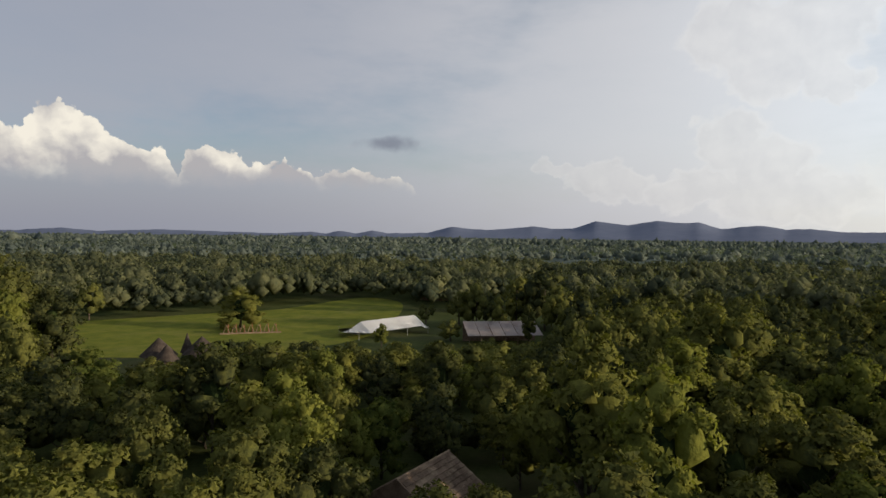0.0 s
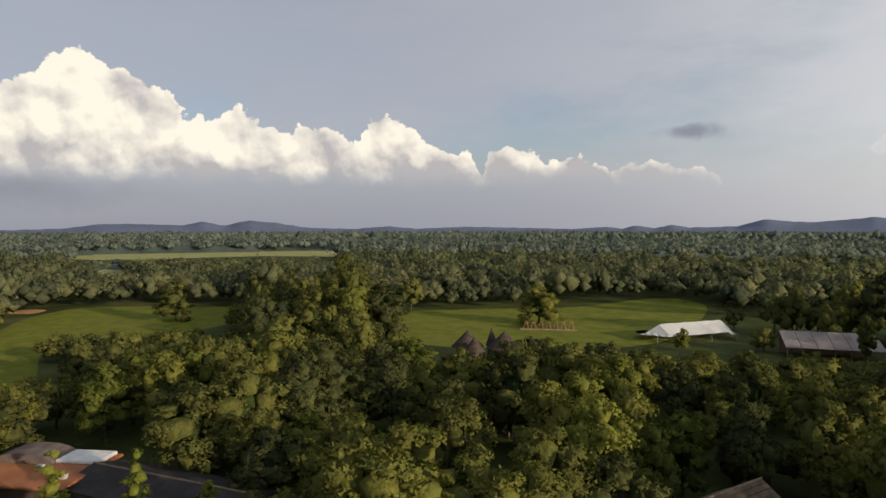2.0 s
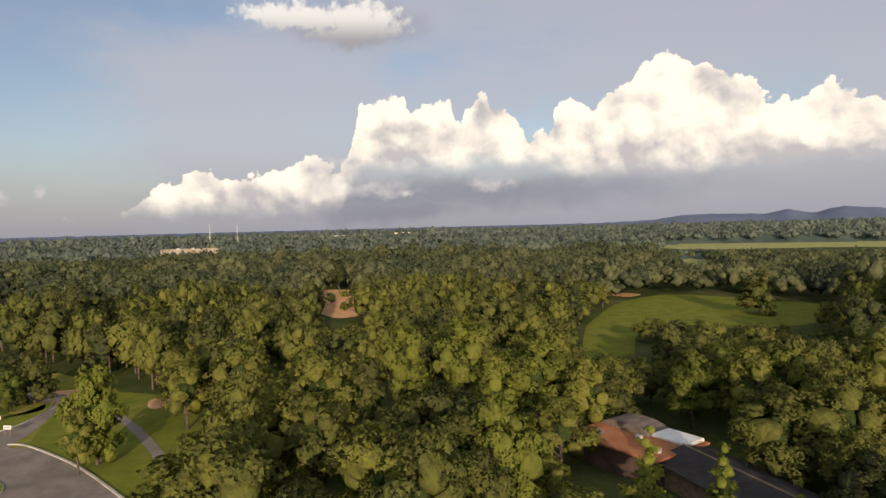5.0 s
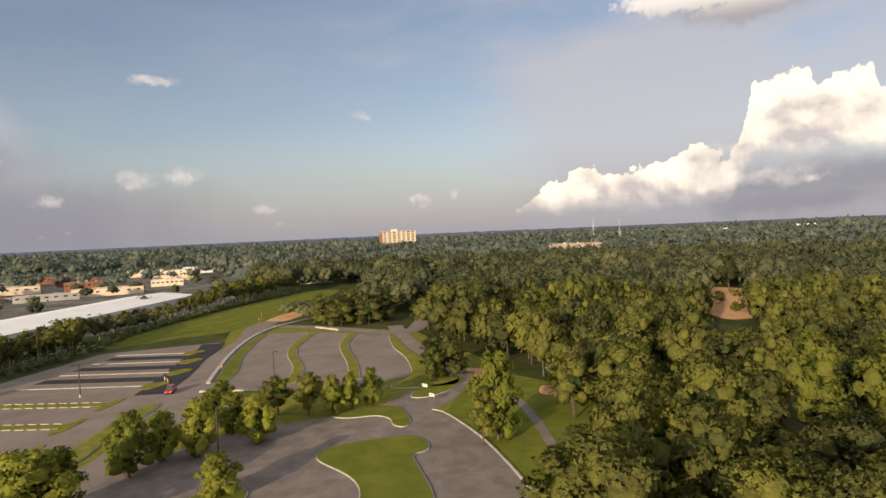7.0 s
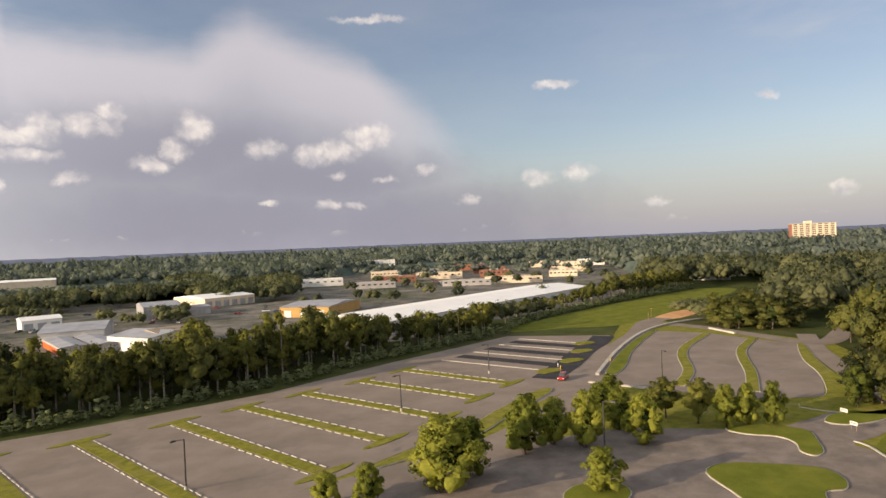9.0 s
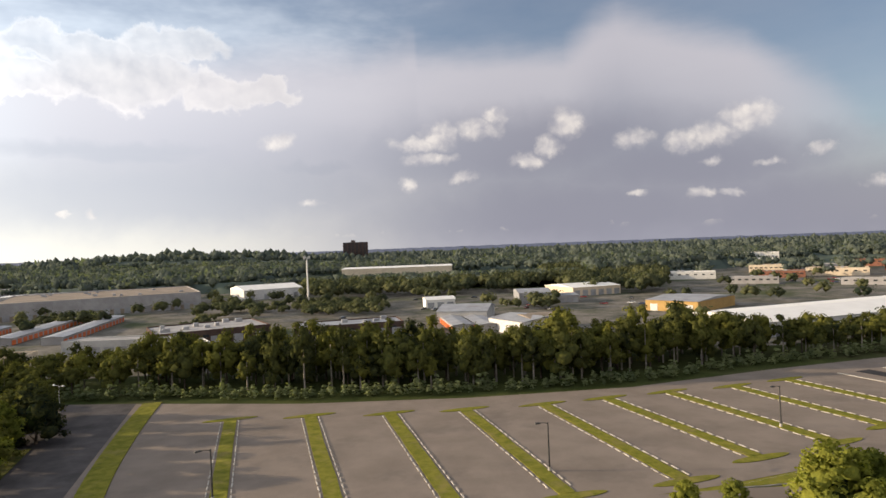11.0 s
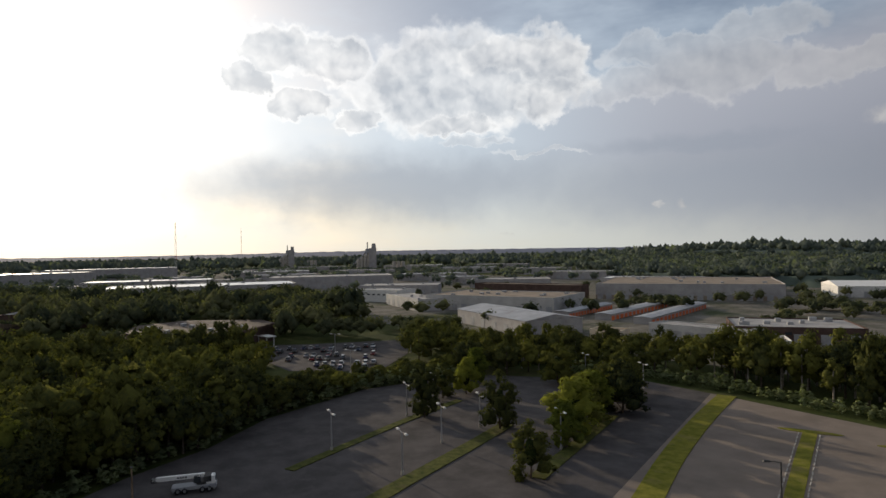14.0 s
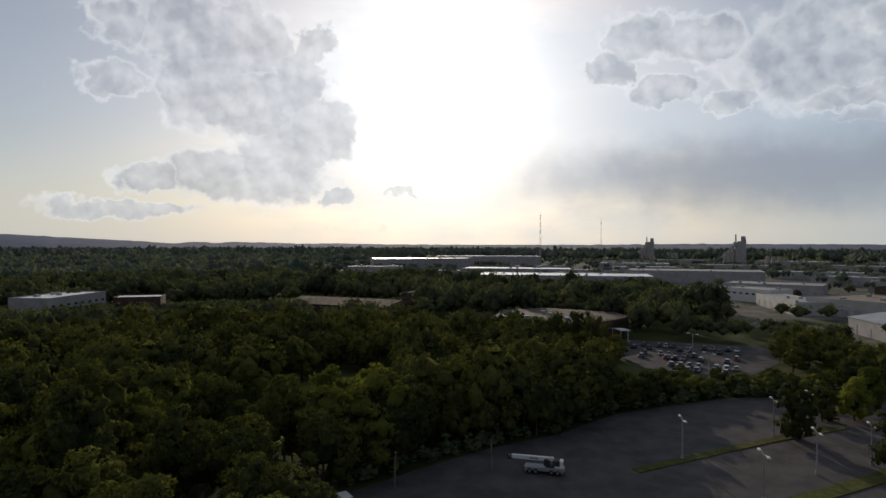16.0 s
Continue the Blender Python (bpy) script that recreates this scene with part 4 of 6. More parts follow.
def street_lamp(h=8.0, heads=1, material=DARKSTEEL, label="dark steel car park lamp on a tall pole"):
    e = thing("street_lamp", label, "street lamp", group="lamps of the car park")
    part("base", tube([(0, 0, 0), (0, 0, 0.7)], [0.28, 0.26], 10), CONCRETE, e)
    part("pole", tube([(0, 0, 0.6), (0, 0, h * 0.5), (0, 0, h)], [0.17, 0.14, 0.12], 8), material, e)
    for k in range(heads):
        s = 1 if k == 0 else -1
        arm = part("arm", tube([(0, 0, h - 0.15), (s * 0.8, 0, h + 0.06), (s * 1.6, 0, h + 0.12)], [0.07, 0.06, 0.055], 6), material, e)
        bm = box(1.05, 0.5, 0.26, (s * 1.95, 0, h + 0.0), 0.05, 0.8)
        part("lamp_head", bm, PAINT if heads > 1 else material, arm)
    return e


lamp_dark = street_lamp()
lamp_dark.matrix_basis = pose(-24.3, -104.8, 0.08, 0, 0, 20)
for x, y, r in ((-73.3, -121, 20), (-134.7, -98.4, 60), (28.7, -100.3, 40), (-112.2, -138.1, 10)):
    copy_thing(lamp_dark, pose(x, y, 0.08, 0, 0, r))
slim = street_lamp(9.0, 1, DARKSTEEL, "slim dark lamp pole by the turning loop")
slim.matrix_basis = pose(-84, -73.1, 0.1, 0, 0, 100)
twin = street_lamp(7.4, 2, WALLGREY, "pale steel lamp with two arms")
twin.matrix_basis = pose(81.7, -75.1, 0.08, 0, 0, -20)
for x, y, r, k in ((69.9, -105.2, -30, 1.0), (91.9, -106.1, -30, 0.95), (110.9, -101.5, -25, 1.0), (107, -170.1, -30, 0.85), (84.8, -164.5, -30, 0.9), (102.1, -74.4, -20, 1.0), (74.6, -139.9, -20, 0.9), (89.9, -92.5, -25, 1.0), (114.3, -113.4, -25, 1.0)):
    copy_thing(twin, pose(x, y, 0.08, 0, 0, r) @ Matrix.Diagonal((k, k, k, 1)))
for x, y, r in ((201.3, -143.8, 20), (179.5, -162.9, 50), (221.1, -122.7, 30), (163.9, -123.9, 10)):
    copy_thing(twin, pose(x, y, 0.08, 0, 0, r))


def post(x, y, h, lean):
    e = thing("wooden_post", "pale wooden post standing in the asphalt", "post", pose(x, y, 0.0, lean, 0, 0))
    part("shaft", tube([(0, 0, 0), (0, 0, h * 0.6), (0, 0, h)], [0.17, 0.14, 0.11], 8), WOOD, e)
    part("cap", box(0.34, 0.34, 0.12, (0, 0, h), 0.02), STEEL, e)


post(99.4, -20.2, 6.0, 1.5)
post(104, -38.1, 5.4, -1)

# ---- vehicles ----


def car(name, label, paint, at, length=4.6, tall=1.45, group=""):
    e = thing(name, label, "car", at, group)
    bm = box(length, 1.8, 0.62, (0, 0, 0.32), 0.12)
    part("body", bm, paint, e)
    cabin = box(length * 0.56, 1.62, tall - 0.9, (-0.15, 0, 0.92), 0.08, 0.78)
    part("glazing", cabin, GLASS_DARK, e)
    part("roof", box(length * 0.40, 1.28, 0.07, (-0.15, 0, tall - 0.0), 0.02, 0.92), paint, e)
    for sx in (-1, 1):
        for sy in (-1, 1):
            w = part("wheel", tube([(sx * length * 0.31, sy * 0.72, 0.33), (sx * length * 0.31, sy * 0.93, 0.33)], [0.33, 0.33], 12), RUBBER, e)
            part("hub", tube([(sx * length * 0.31, sy * 0.93, 0.33), (sx * length * 0.31, sy * 0.95, 0.33)], [0.19, 0.17], 8), STEEL, w)
    for sy in (-1, 1):
        part("headlight", box(0.06, 0.34, 0.14, (length / 2, sy * 0.62, 0.62), 0.01), PAINT, e)
        part("tail_light", box(0.06, 0.3, 0.14, (-length / 2, sy * 0.66, 0.66), 0.01), REDPAINT, e)
    return e


car("car", "dark red pickup car on the access road", REDPAINT, pose(-120.7, -118.3, 0.14, 0, 0, 30), 5.2, 1.75)
first = car("parked_car", "parked car in the staff car park", CARPAINT, pose(226.3, -132.7, 0.08, 0, 0, 142), group="cars in the staff car park")
rng = random.Random(5)
spots = []
for row in (0.0, 7.5, 19.0, 26.5, 39.0, 46.5):
    for k in range(19):
        if rng.random() < 0.44 and (row, k) != (0.0, 4):
            spots.append((233 - 0.61 * 2.75 * k - 0.79 * row + rng.uniform(-0.2, 0.2), -124 - 0.79 * 2.75 * k + 0.61 * row, 0.08, 0, 0, 142 + rng.choice((0, 180)) + rng.uniform(-4, 4)))
for s in spots:
    if inside(inset(CARPARK, 3), s[0], s[1]):
        copy_thing(first, pose(*s))
yard_car = copy_thing(first, pose(-339, -423, 0.05, 0, 0, 60))
tagged(yard_car, "car parked before low shops", "car", "cars before the shops")
for k in range(72):
    x, y = rng.choice(((-311, -448), (-355, -462), (-313, -492), (-388, -433), (-271, -463), (-72, -363), (-10, -393), (-106, -438), (-145, -384), (-37, -455), (-135, -347), (53, -332))), 0
    px, py = x[0] + rng.uniform(-30, 30), x[1] + rng.uniform(-22, 22)
    copy_thing(yard_car, pose(px, py, 0.05, 0, 0, 60 + rng.choice((0, 90))))


def mobile_crane():
    e = thing("mobile_crane", "white telescopic mobile crane parked with lowered boom", "crane", pose(100.8, -46.7, 0.1, 0, 0, 62) @ Matrix.Diagonal((0.8, 0.8, 0.85, 1)))
    part("chassis", box(8.6, 2.6, 0.7, (0, 0, 0.75), 0.08), GREYMETAL, e)
    part("cab", box(1.9, 2.3, 1.5, (-3.2, 0, 1.45), 0.15, 0.88), WHITEMETAL, e)
    part("windscreen", box(0.08, 1.9, 0.7, (-4.12, 0, 2.05), 0.02), GLASS_DARK, e)
    part("turntable", tube([(-1.2, 0, 1.4), (-1.2, 0, 1.9)], [1.0, 0.9], 14), DARKSTEEL, e)
    part("counterweight", box(1.5, 2.4, 1.1, (-2.6, 0, 1.9), 0.12), DARKSTEEL, e)
    part("operator_cabin", box(1.4, 0.9, 1.3, (-0.6, 0.85, 1.9), 0.1, 0.9), GLASS_DARK, e)
    boom = part("boom", box(9.2, 0.75, 0.8, (2.6, -0.1, 2.55), 0.06), WHITEMETAL, e)
    part("boom_tip", box(1.3, 0.55, 0.9, (7.6, -0.1, 2.35), 0.06), DARKSTEEL, boom)
    part("boom_section", box(2.0, 0.55, 0.6, (7.0, -0.1, 2.65), 0.04), WHITEMETAL, boom)
    for k in range(4):
        part("letter_bar", box(0.35, 0.02, 0.3, (1.6 + 0.5 * k, 0.29, 2.8)), DARKSTEEL, boom)
    for sx in (-2.9, -1.6, 1.8, 3.1):
        for sy in (-1, 1):
            w = part("wheel", tube([(sx, sy * 0.85, 0.6), (sx, sy * 1.3, 0.6)], [0.6, 0.6], 14), RUBBER, e)
            part("hub", tube([(sx, sy * 1.3, 0.6), (sx, sy * 1.34, 0.6)], [0.3, 0.26], 10), STEEL, w)
    for sx in (-3.9, 3.9):
        for sy in (-1, 1):
            part("outrigger", box(0.3, 0.9, 0.3, (sx, sy * 1.4, 0.6), 0.03), STEEL, e)


mobile_crane()


def pickup_trailer(x, y, rz):
    e = thing("utility_trailer", "small white equipment trailer on the asphalt", "trailer", pose(x, y, 0.09, 0, 0, rz))
    part("bed", box(4.0, 1.8, 0.5, (0, 0, 0.6), 0.05), WHITEMETAL, e)
    part("box", box(2.6, 1.7, 0.9, (-0.4, 0, 1.1), 0.06), WHITEMETAL, e)
    part("drawbar", tube([(2.0, 0, 0.7), (3.2, 0, 0.6)], [0.07, 0.06], 6), DARKSTEEL, e)
    for sy in (-1, 1):
        part("wheel", tube([(-0.3, sy * 0.85, 0.36), (-0.3, sy * 1.05, 0.36)], [0.36, 0.36], 12), RUBBER, e)


pickup_trailer(94.1, -11.6, 20)


def road_sign(x, y, rz, h=1.1, w=1.2, yellow=False):
    e = thing("road_sign", "small pale sign on two posts" if not yellow else "yellow sign board on a post", "sign", pose(x, y, 0.1, 0, 0, rz))
    part("board", box(w, 0.06, 0.7, (0, 0, h - 0.3), 0.01), YELLOWPAINT if yellow else PAINT, e)
    for s in (-1, 1):
        part("post", tube([(s * w * 0.35, 0, 0), (s * w * 0.35, 0, h)], [0.05, 0.05], 6), WOOD, e)
    part("lettering_bar", box(w * 0.7, 0.02, 0.12, (0, -0.045, h + 0.05)), DARKSTEEL, e)


road_sign(-125.8, -52, 70, 1.3, 1.5)
road_sign(-135.1, -57.5, 70, 0.9, 1.6)
road_sign(-124.9, -123.3, 50, 1.8, 1.6, True)
road_sign(-128.1, -127.4, 50, 1.4, 2.2)
road_sign(-227, -172, 50, 2.6, 0.8, True)
road_sign(-237, -178, 50, 3.4, 0.7, True)
road_sign(-144.5, -122.9, 50, 1.2, 1.4, True)
road_sign(-58.1, -82.7, 10, 1.6, 4.5)

# ---- buildings ----


def warehouse(name, label, a, b, depth, h, wall, roof, gable=0.0, doors=0, door=GREYMETAL, windows=0, units=0, base=None):
    """A shed whose near wall runs from a to b; gable: rise of its ridge; doors, windows: along the near wall; units: plant on the roof."""
    a, b = Vector(a), Vector(b)
    if ((a + b) / 2).dot(Vector((-(b - a).y, (b - a).x))) < 0:
        a, b = b, a
    w = (b - a).length
    mid = (a + b) / 2
    ang = math.degrees(math.atan2((b - a).y, (b - a).x))
    z = rise(mid.x, mid.y)
    e = thing(name, label, "building", pose(mid.x, mid.y, z, 0, 0, ang))
    part("wall", box(w, depth, h, (0, depth / 2, 0)), wall, e)
    if gable:
        bm = bmesh.new()
        o = 0.4
        vs = [bm.verts.new(c) for c in ((-w / 2 - o, -o, h), (w / 2 + o, -o, h), (w / 2 + o, depth + o, h), (-w / 2 - o, depth + o, h))]
        r0, r1 = bm.verts.new((-w / 2 - o, depth / 2, h + gable)), bm.verts.new((w / 2 + o, depth / 2, h + gable))
        for f in ((vs[0], vs[1], r1, r0), (vs[2], vs[3], r0, r1), (vs[1], vs[2], r1), (vs[3], vs[0], r0), (vs[3], vs[2], vs[1], vs[0])):
            bm.faces.new(f)
        part("roof", bm, roof, e)
    else:
        part("roof", box(w - 0.7, depth - 0.7, 0.25, (0, depth / 2, h - 0.02)), roof, e)
        for bx, by, bw, bd in ((0, 0.17, w, 0.34), (0, depth - 0.17, w, 0.34), (-w / 2 + 0.17, depth / 2, 0.34, depth - 0.7), (w / 2 - 0.17, depth / 2, 0.34, depth - 0.7)):
            part("parapet", box(bw, bd, 0.7, (bx, by, h)), wall, e)
    for k in range(doors):
        x = -w / 2 + w * (k + 0.5) / doors
        part("door", box(min(4.0, w / doors * 0.7), 0.12, min(4.2, h * 0.66), (x, -0.06, 0.02)), door, e)
    for k in range(windows):
        x = -w / 2 + w * (k + 0.5) / windows
        part("window", box(min(2.4, w / windows * 0.6), 0.1, 1.1, (x, -0.05, h * 0.6)), GLASS_DARK, e)
    if base:
        part("base_band", box(w + 0.1, 0.1, h * 0.3, (0, -0.05, 0)), base, e)
    r = random.Random(int(w * 10))
    for k in range(units):
        part("roof_unit", box(r.uniform(1.6, 3.0), r.uniform(1.6, 2.6), r.uniform(0.9, 1.7), (r.uniform(-0.42, 0.42) * w, r.uniform(0.15, 0.85) * depth, h + 0.2), 0.05), GREYMETAL, e)
    return e


warehouse("warehouse", "long warehouse with tan flat roof and white walls", (309, -290), (221, -311), 52, 9, SHEDWHITE, TANROOF, doors=14, units=10)
warehouse("warehouse", "long pale metal warehouse with low gable roof", (239, -249), (173, -224), 30, 7, WALLGREY, GREYMETAL, 2.4, doors=6)
warehouse("warehouse", "low white industrial building with flat roof", (361, -299), (300, -275), 18, 7, SHEDWHITE, LIGHTROOF, doors=6, units=3)
warehouse("warehouse", "white two-part industrial building", (402, -302), (364, -312), 24, 8.5, PAINT, LIGHTROOF, windows=8, units=2)
warehouse("warehouse", "very large pale distribution hall with dark band", (262, -420), (146, -470), 110, 11, WALLGREY, TANROOF, doors=20, units=12, base=TANROOF)
warehouse("warehouse", "row of loading docks with pale doors", (356, -388), (264, -404), 14, 10.5, DARKBRICK, TANROOF, doors=13, door=PAINT)
warehouse("warehouse", "long white storage building with flat roof", (133, -258), (90, -254), 12, 5.5, SHEDWHITE, LIGHTROOF, doors=8)
warehouse("shed", "small ochre shed with flat roof", (143, -228), (130, -230), 10, 5, CREAM, TANROOF, doors=1)
warehouse("shed", "small white workshop behind the trees", (80.4, -228.1), (68.7, -234.1), 14, 6, PAINT, LIGHTROOF, doors=2, units=2)
warehouse("warehouse", "flat white-roofed shop with dark brown walls", (99, -263), (58, -284), 34, 6, DARKBRICK, LIGHTROOF, doors=5, windows=6, units=9)
warehouse("warehouse", "long white barn with low gable roof", (129, -524), (86, -546), 50, 8, PAINT, WHITEMETAL, 3.0, doors=4)
warehouse("warehouse", "long low workshop with dark brick walls", (45, -270), (0, -278), 20, 5.5, DARKBRICK, GREYMETAL, doors=7, windows=5, units=6)
warehouse("warehouse", "grey gabled metal shed", (-16, -316), (-40, -310), 34, 5.5, SHEDWHITE, GREYMETAL, 2.2, doors=2)
warehouse("warehouse", "white-walled metal shed end on", (-37, -280), (-48, -258), 24, 5.5, PAINT, GREYMETAL, 1.5, doors=2)
warehouse("warehouse", "white metal workshop behind trees", (-53, -260), (-68, -263), 26, 6, SHEDWHITE, TANROOF, 1.2, doors=2)
warehouse("shed", "small white gabled shed in a yard", (-13, -392), (-31, -394), 14, 5, WHITEMETAL, WHITEMETAL, 1.6, doors=3)
warehouse("warehouse", "grey metal building with lean-to", (-70, -390), (-90, -389), 30, 7, GREYMETAL, GREYMETAL, 1.8, doors=6)
warehouse("shed", "low grey lean-to shed", (-91, -390), (-107, -391), 20, 4.5, WALLGREY, GREYMETAL, 0.8, doors=4)
warehouse("warehouse", "far long building with white roof", (73, -746), (-53, -734), 40, 15, CREAM, WHITEMETAL, 1.5, doors=10)
warehouse("warehouse", "ochre-clad hall with grey roof", (-126, -330), (-144, -308), 42, 5.5, OCHRE, GREYMETAL, 1.4, doors=3, door=PAINT)
warehouse("warehouse", "cream metal building with pale gable roof", (-114, -430), (-150, -440), 40, 6, CREAM, WHITEMETAL, 1.8, doors=6)
warehouse("warehouse", "very long warehouse with bright white roof", (-131, -226), (-306, -276), 42, 5.5, PAINT, WHITEMETAL, 1.9, doors=14)
for x, y, x1, y1, o in ((-21, -276, -17, -322, 1), (-32, -274, -28, -318, 1), (153, -298, 168, -396, 0), (178, -302, 192, -397, 0), (203, -300, 212, -360, 0)):
    warehouse("storage_row", "row of storage lockers with orange doors" if o else "long storage row with red-orange doors", (x, y), (x1, y1), 9, 3.4, WALLGREY, GREYMETAL, 0.6, doors=16, door=ORANGE)
for x, y, w, d, h, wl, rf, lb in ((-315, -526, 40, 20, 5, BRICK, TANROOF, "low brick shop with tan roof"), (-363, -521, 46, 22, 6, CREAM, TANROOF, "cream roadside shop"),
                                  (-320, -420, 40, 12, 4, WALLGREY, LIGHTROOF, "low pale shop"), (-357, -404, 48, 16, 5, CREAM, TANROOF, "long cream shop"),
                                  (-500, -468, 30, 16, 10, CREAM, LIGHTROOF, "tall cream shop building"), (-410, -492, 30, 18, 6, BRICK, TANROOF, "brick shop with canopy"),
                                  (-264, -473, 34, 16, 4.5, WALLGREY, LIGHTROOF, "flat grey shop"), (-436, -424, 26, 14, 5, CREAM, LIGHTROOF, "small cream shop"),
                                  (-451, -551, 36, 18, 6, BRICK, TANROOF, "brick store"), (-569, -581, 44, 20, 7, CREAM, LIGHTROOF, "long cream store"), (-617, -552, 34, 18, 7, PAINT, LIGHTROOF, "white store"),
                                  (-395, -590, 50, 20, 6, WALLGREY, LIGHTROOF, "flat grey store"), (-484, -630, 40, 20, 7, BRICK, TANROOF, "brick hall"), (-248, -552, 46, 18, 6, PAINT, WHITEMETAL, "white metal store"), (-347, -600, 30, 16, 7, CREAM, TANROOF, "cream corner store"), (-528, -512, 30, 16, 7, CREAM, TANROOF, "cream store")):
    n = Vector((x, y)).normalized()
    s = Vector((-n.y, n.x)) * w / 2
    warehouse("shop", lb + " by the far road", (x - s.x, y - s.y), (x + s.x, y + s.y), d, h, wl, rf, windows=7, units=3)


def tower_block(az, dist, w, d, h, floors, bays, wall, side, label, turn=0.0):
    c = toward(az, 0, dist)
    e = thing("apartment_block", label, "building", pose(c.x, c.y, rise(c.x, c.y), 0, 0, az + 180 + turn))
    part("wall", box(w, d, h), wall, e)
    part("side_wall", box(0.4, d * 0.99, h * 0.99, (w / 2 + 0.2, 0, 0)), side, e)
    part("side_wall", box(0.4, d * 0.99, h * 0.99, (-w / 2 - 0.2, 0, 0)), side, e)
    part("roof", box(w + 0.6, d + 0.6, 0.5, (0, 0, h)), CONCRETE, e)
    part("lift_house", box(w * 0.16, d * 0.5, 4.5, (w * 0.1, 0, h + 0.4), 0.1), wall, e)
    bw = w / bays
    for i in range(bays + 1):
        part("pier", box(0.9, 0.9, h, (-w / 2 + i * bw, d / 2 + 0.4, 0)), CREAM if wall is CREAM else wall, e)
    fh = h / floors
    for k in range(floors):
        for i in range(bays):
            part("window", box(bw * 0.62, 0.12, fh * 0.5, (-w / 2 + (i + 0.5) * bw, d / 2 + 0.05, (k + 0.3) * fh)), GLASS_DARK, e)


# end walls take the dark brick colour to show the face in shade
tower_block(114.83, 1400, 74, 22, 43, 12, 7, CREAM, BRICK, "tall cream apartment block with end walls darkened as shade", 18)
tower_block(184.38, 1500, 54, 20, 48, 13, 6, DARKBRICK, DARKBRICK, "tall dark brick apartment block on the skyline", -8)


def school(az, dist, w, h):
    n = toward(az, 0, dist)
    s = Vector((-n.y, n.x, 0)).normalized() * w / 2
    warehouse("school", "low pinkish tan building above the tree tops", (n.x - s.x, n.y - s.y), (n.x + s.x, n.y + s.y), 20, h, TANROOF, LIGHTROOF, windows=12, units=2)


school(99.21, 640, 50, 19)
for az, dist, w, h, lb in ((118.9, 700, 40, 13, "white"), (121, 560, 30, 12, "cream"), (122.1, 520, 26, 11, "white"), (81, 1500, 60, 21, "cream"), (77.8, 1550, 46, 20, "white"), (83.7, 1480, 30, 18, "pale"),
                           (86.8, 1500, 24, 18, "white"), (88.5, 1450, 20, 17, "cream"), (150.3, 900, 40, 14, "white"), (158.2, 820, 34, 12, "pale")):
    n = toward(az, 0, dist)
    s = Vector((-n.y, n.x, 0)).normalized() * w / 2
    warehouse("store_building", lb + " flat building showing above the woods", (n.x - s.x, n.y - s.y), (n.x + s.x, n.y + s.y), 18, h, PAINT if lb == "white" else CREAM, LIGHTROOF, windows=8, units=3)

# the yards towards the sun
rng = random.Random(11)
for az, dist, w, d, h, roof in ((246, 556, 150, 60, 12, SHINYROOF), (235.3, 690, 130, 60, 12, LIGHTROOF), (258.4, 940, 150, 60, 17, SHINYROOF), (251.8, 1080, 140, 60, 18, SHINYROOF), (262.7, 700, 60, 30, 14, LIGHTROOF),
                               (255.1, 760, 60, 30, 7, LIGHTROOF), (229.4, 560, 70, 40, 8, LIGHTROOF), (219.5, 640, 80, 40, 8, LIGHTROOF), (226.5, 820, 90, 40, 8, GREYMETAL), (239.2, 900, 80, 40, 8, GREYMETAL),
                               (244.1, 780, 70, 30, 8, LIGHTROOF), (213.6, 800, 80, 40, 9, LIGHTROOF), (207.7, 620, 90, 40, 9, WHITEMETAL), (201.8, 590, 60, 40, 9, WHITEMETAL), (232.4, 1000, 90, 40, 9, LIGHTROOF),
                               (223.5, 1050, 90, 40, 9, GREYMETAL), (241.2, 1150, 110, 40, 9, LIGHTROOF), (247.9, 900, 70, 30, 8, GREYMETAL), (216.6, 960, 80, 40, 9, LIGHTROOF), (211.6, 1120, 90, 40, 10, WHITEMETAL), (220.5, 1180, 100, 40, 10, LIGHTROOF), (228.4, 1220, 110, 40, 10, WHITEMETAL), (236.3, 1240, 90, 40, 10, LIGHTROOF), (224.5, 720, 60, 30, 8, GREYMETAL),
                               (250.3, 700, 120, 50, 12, SHINYROOF), (254.6, 1180, 130, 50, 16, SHINYROOF), (243.1, 640, 90, 36, 10, LIGHTROOF), (240.2, 1000, 100, 40, 10, SHINYROOF)):
    n = toward(az, 0, dist)
    s = Vector((-n.y, n.x, 0)).normalized() * w / 2
    s.rotate(Euler((0, 0, radians(rng.uniform(-12, 12)))))
    warehouse("warehouse", "distant flat warehouse with a pale roof", (n.x - s.x, n.y - s.y), (n.x + s.x, n.y + s.y), d, h, WALLGREY, roof, doors=8, units=4)
warehouse("clinic", "low white-roofed building among trees", (360, 118), (407, 104), 22, 11, WALLGREY, WHITEMETAL, windows=8, units=3)
warehouse("clinic", "small white flat-roofed building among trees", (359, 88), (360, 65), 18, 11, DARKBRICK, WHITEMETAL, windows=4)
warehouse("house_row", "dark brick house row with pale gables", (352, 2), (314, -48), 34, 8, DARKBRICK, SHINGLE, 2.5, windows=9)
warehouse("house_row", "dark low building with pale roof trim", (400, -70), (378, -113), 30, 8, DARKBRICK, LIGHTROOF, windows=8, units=4)


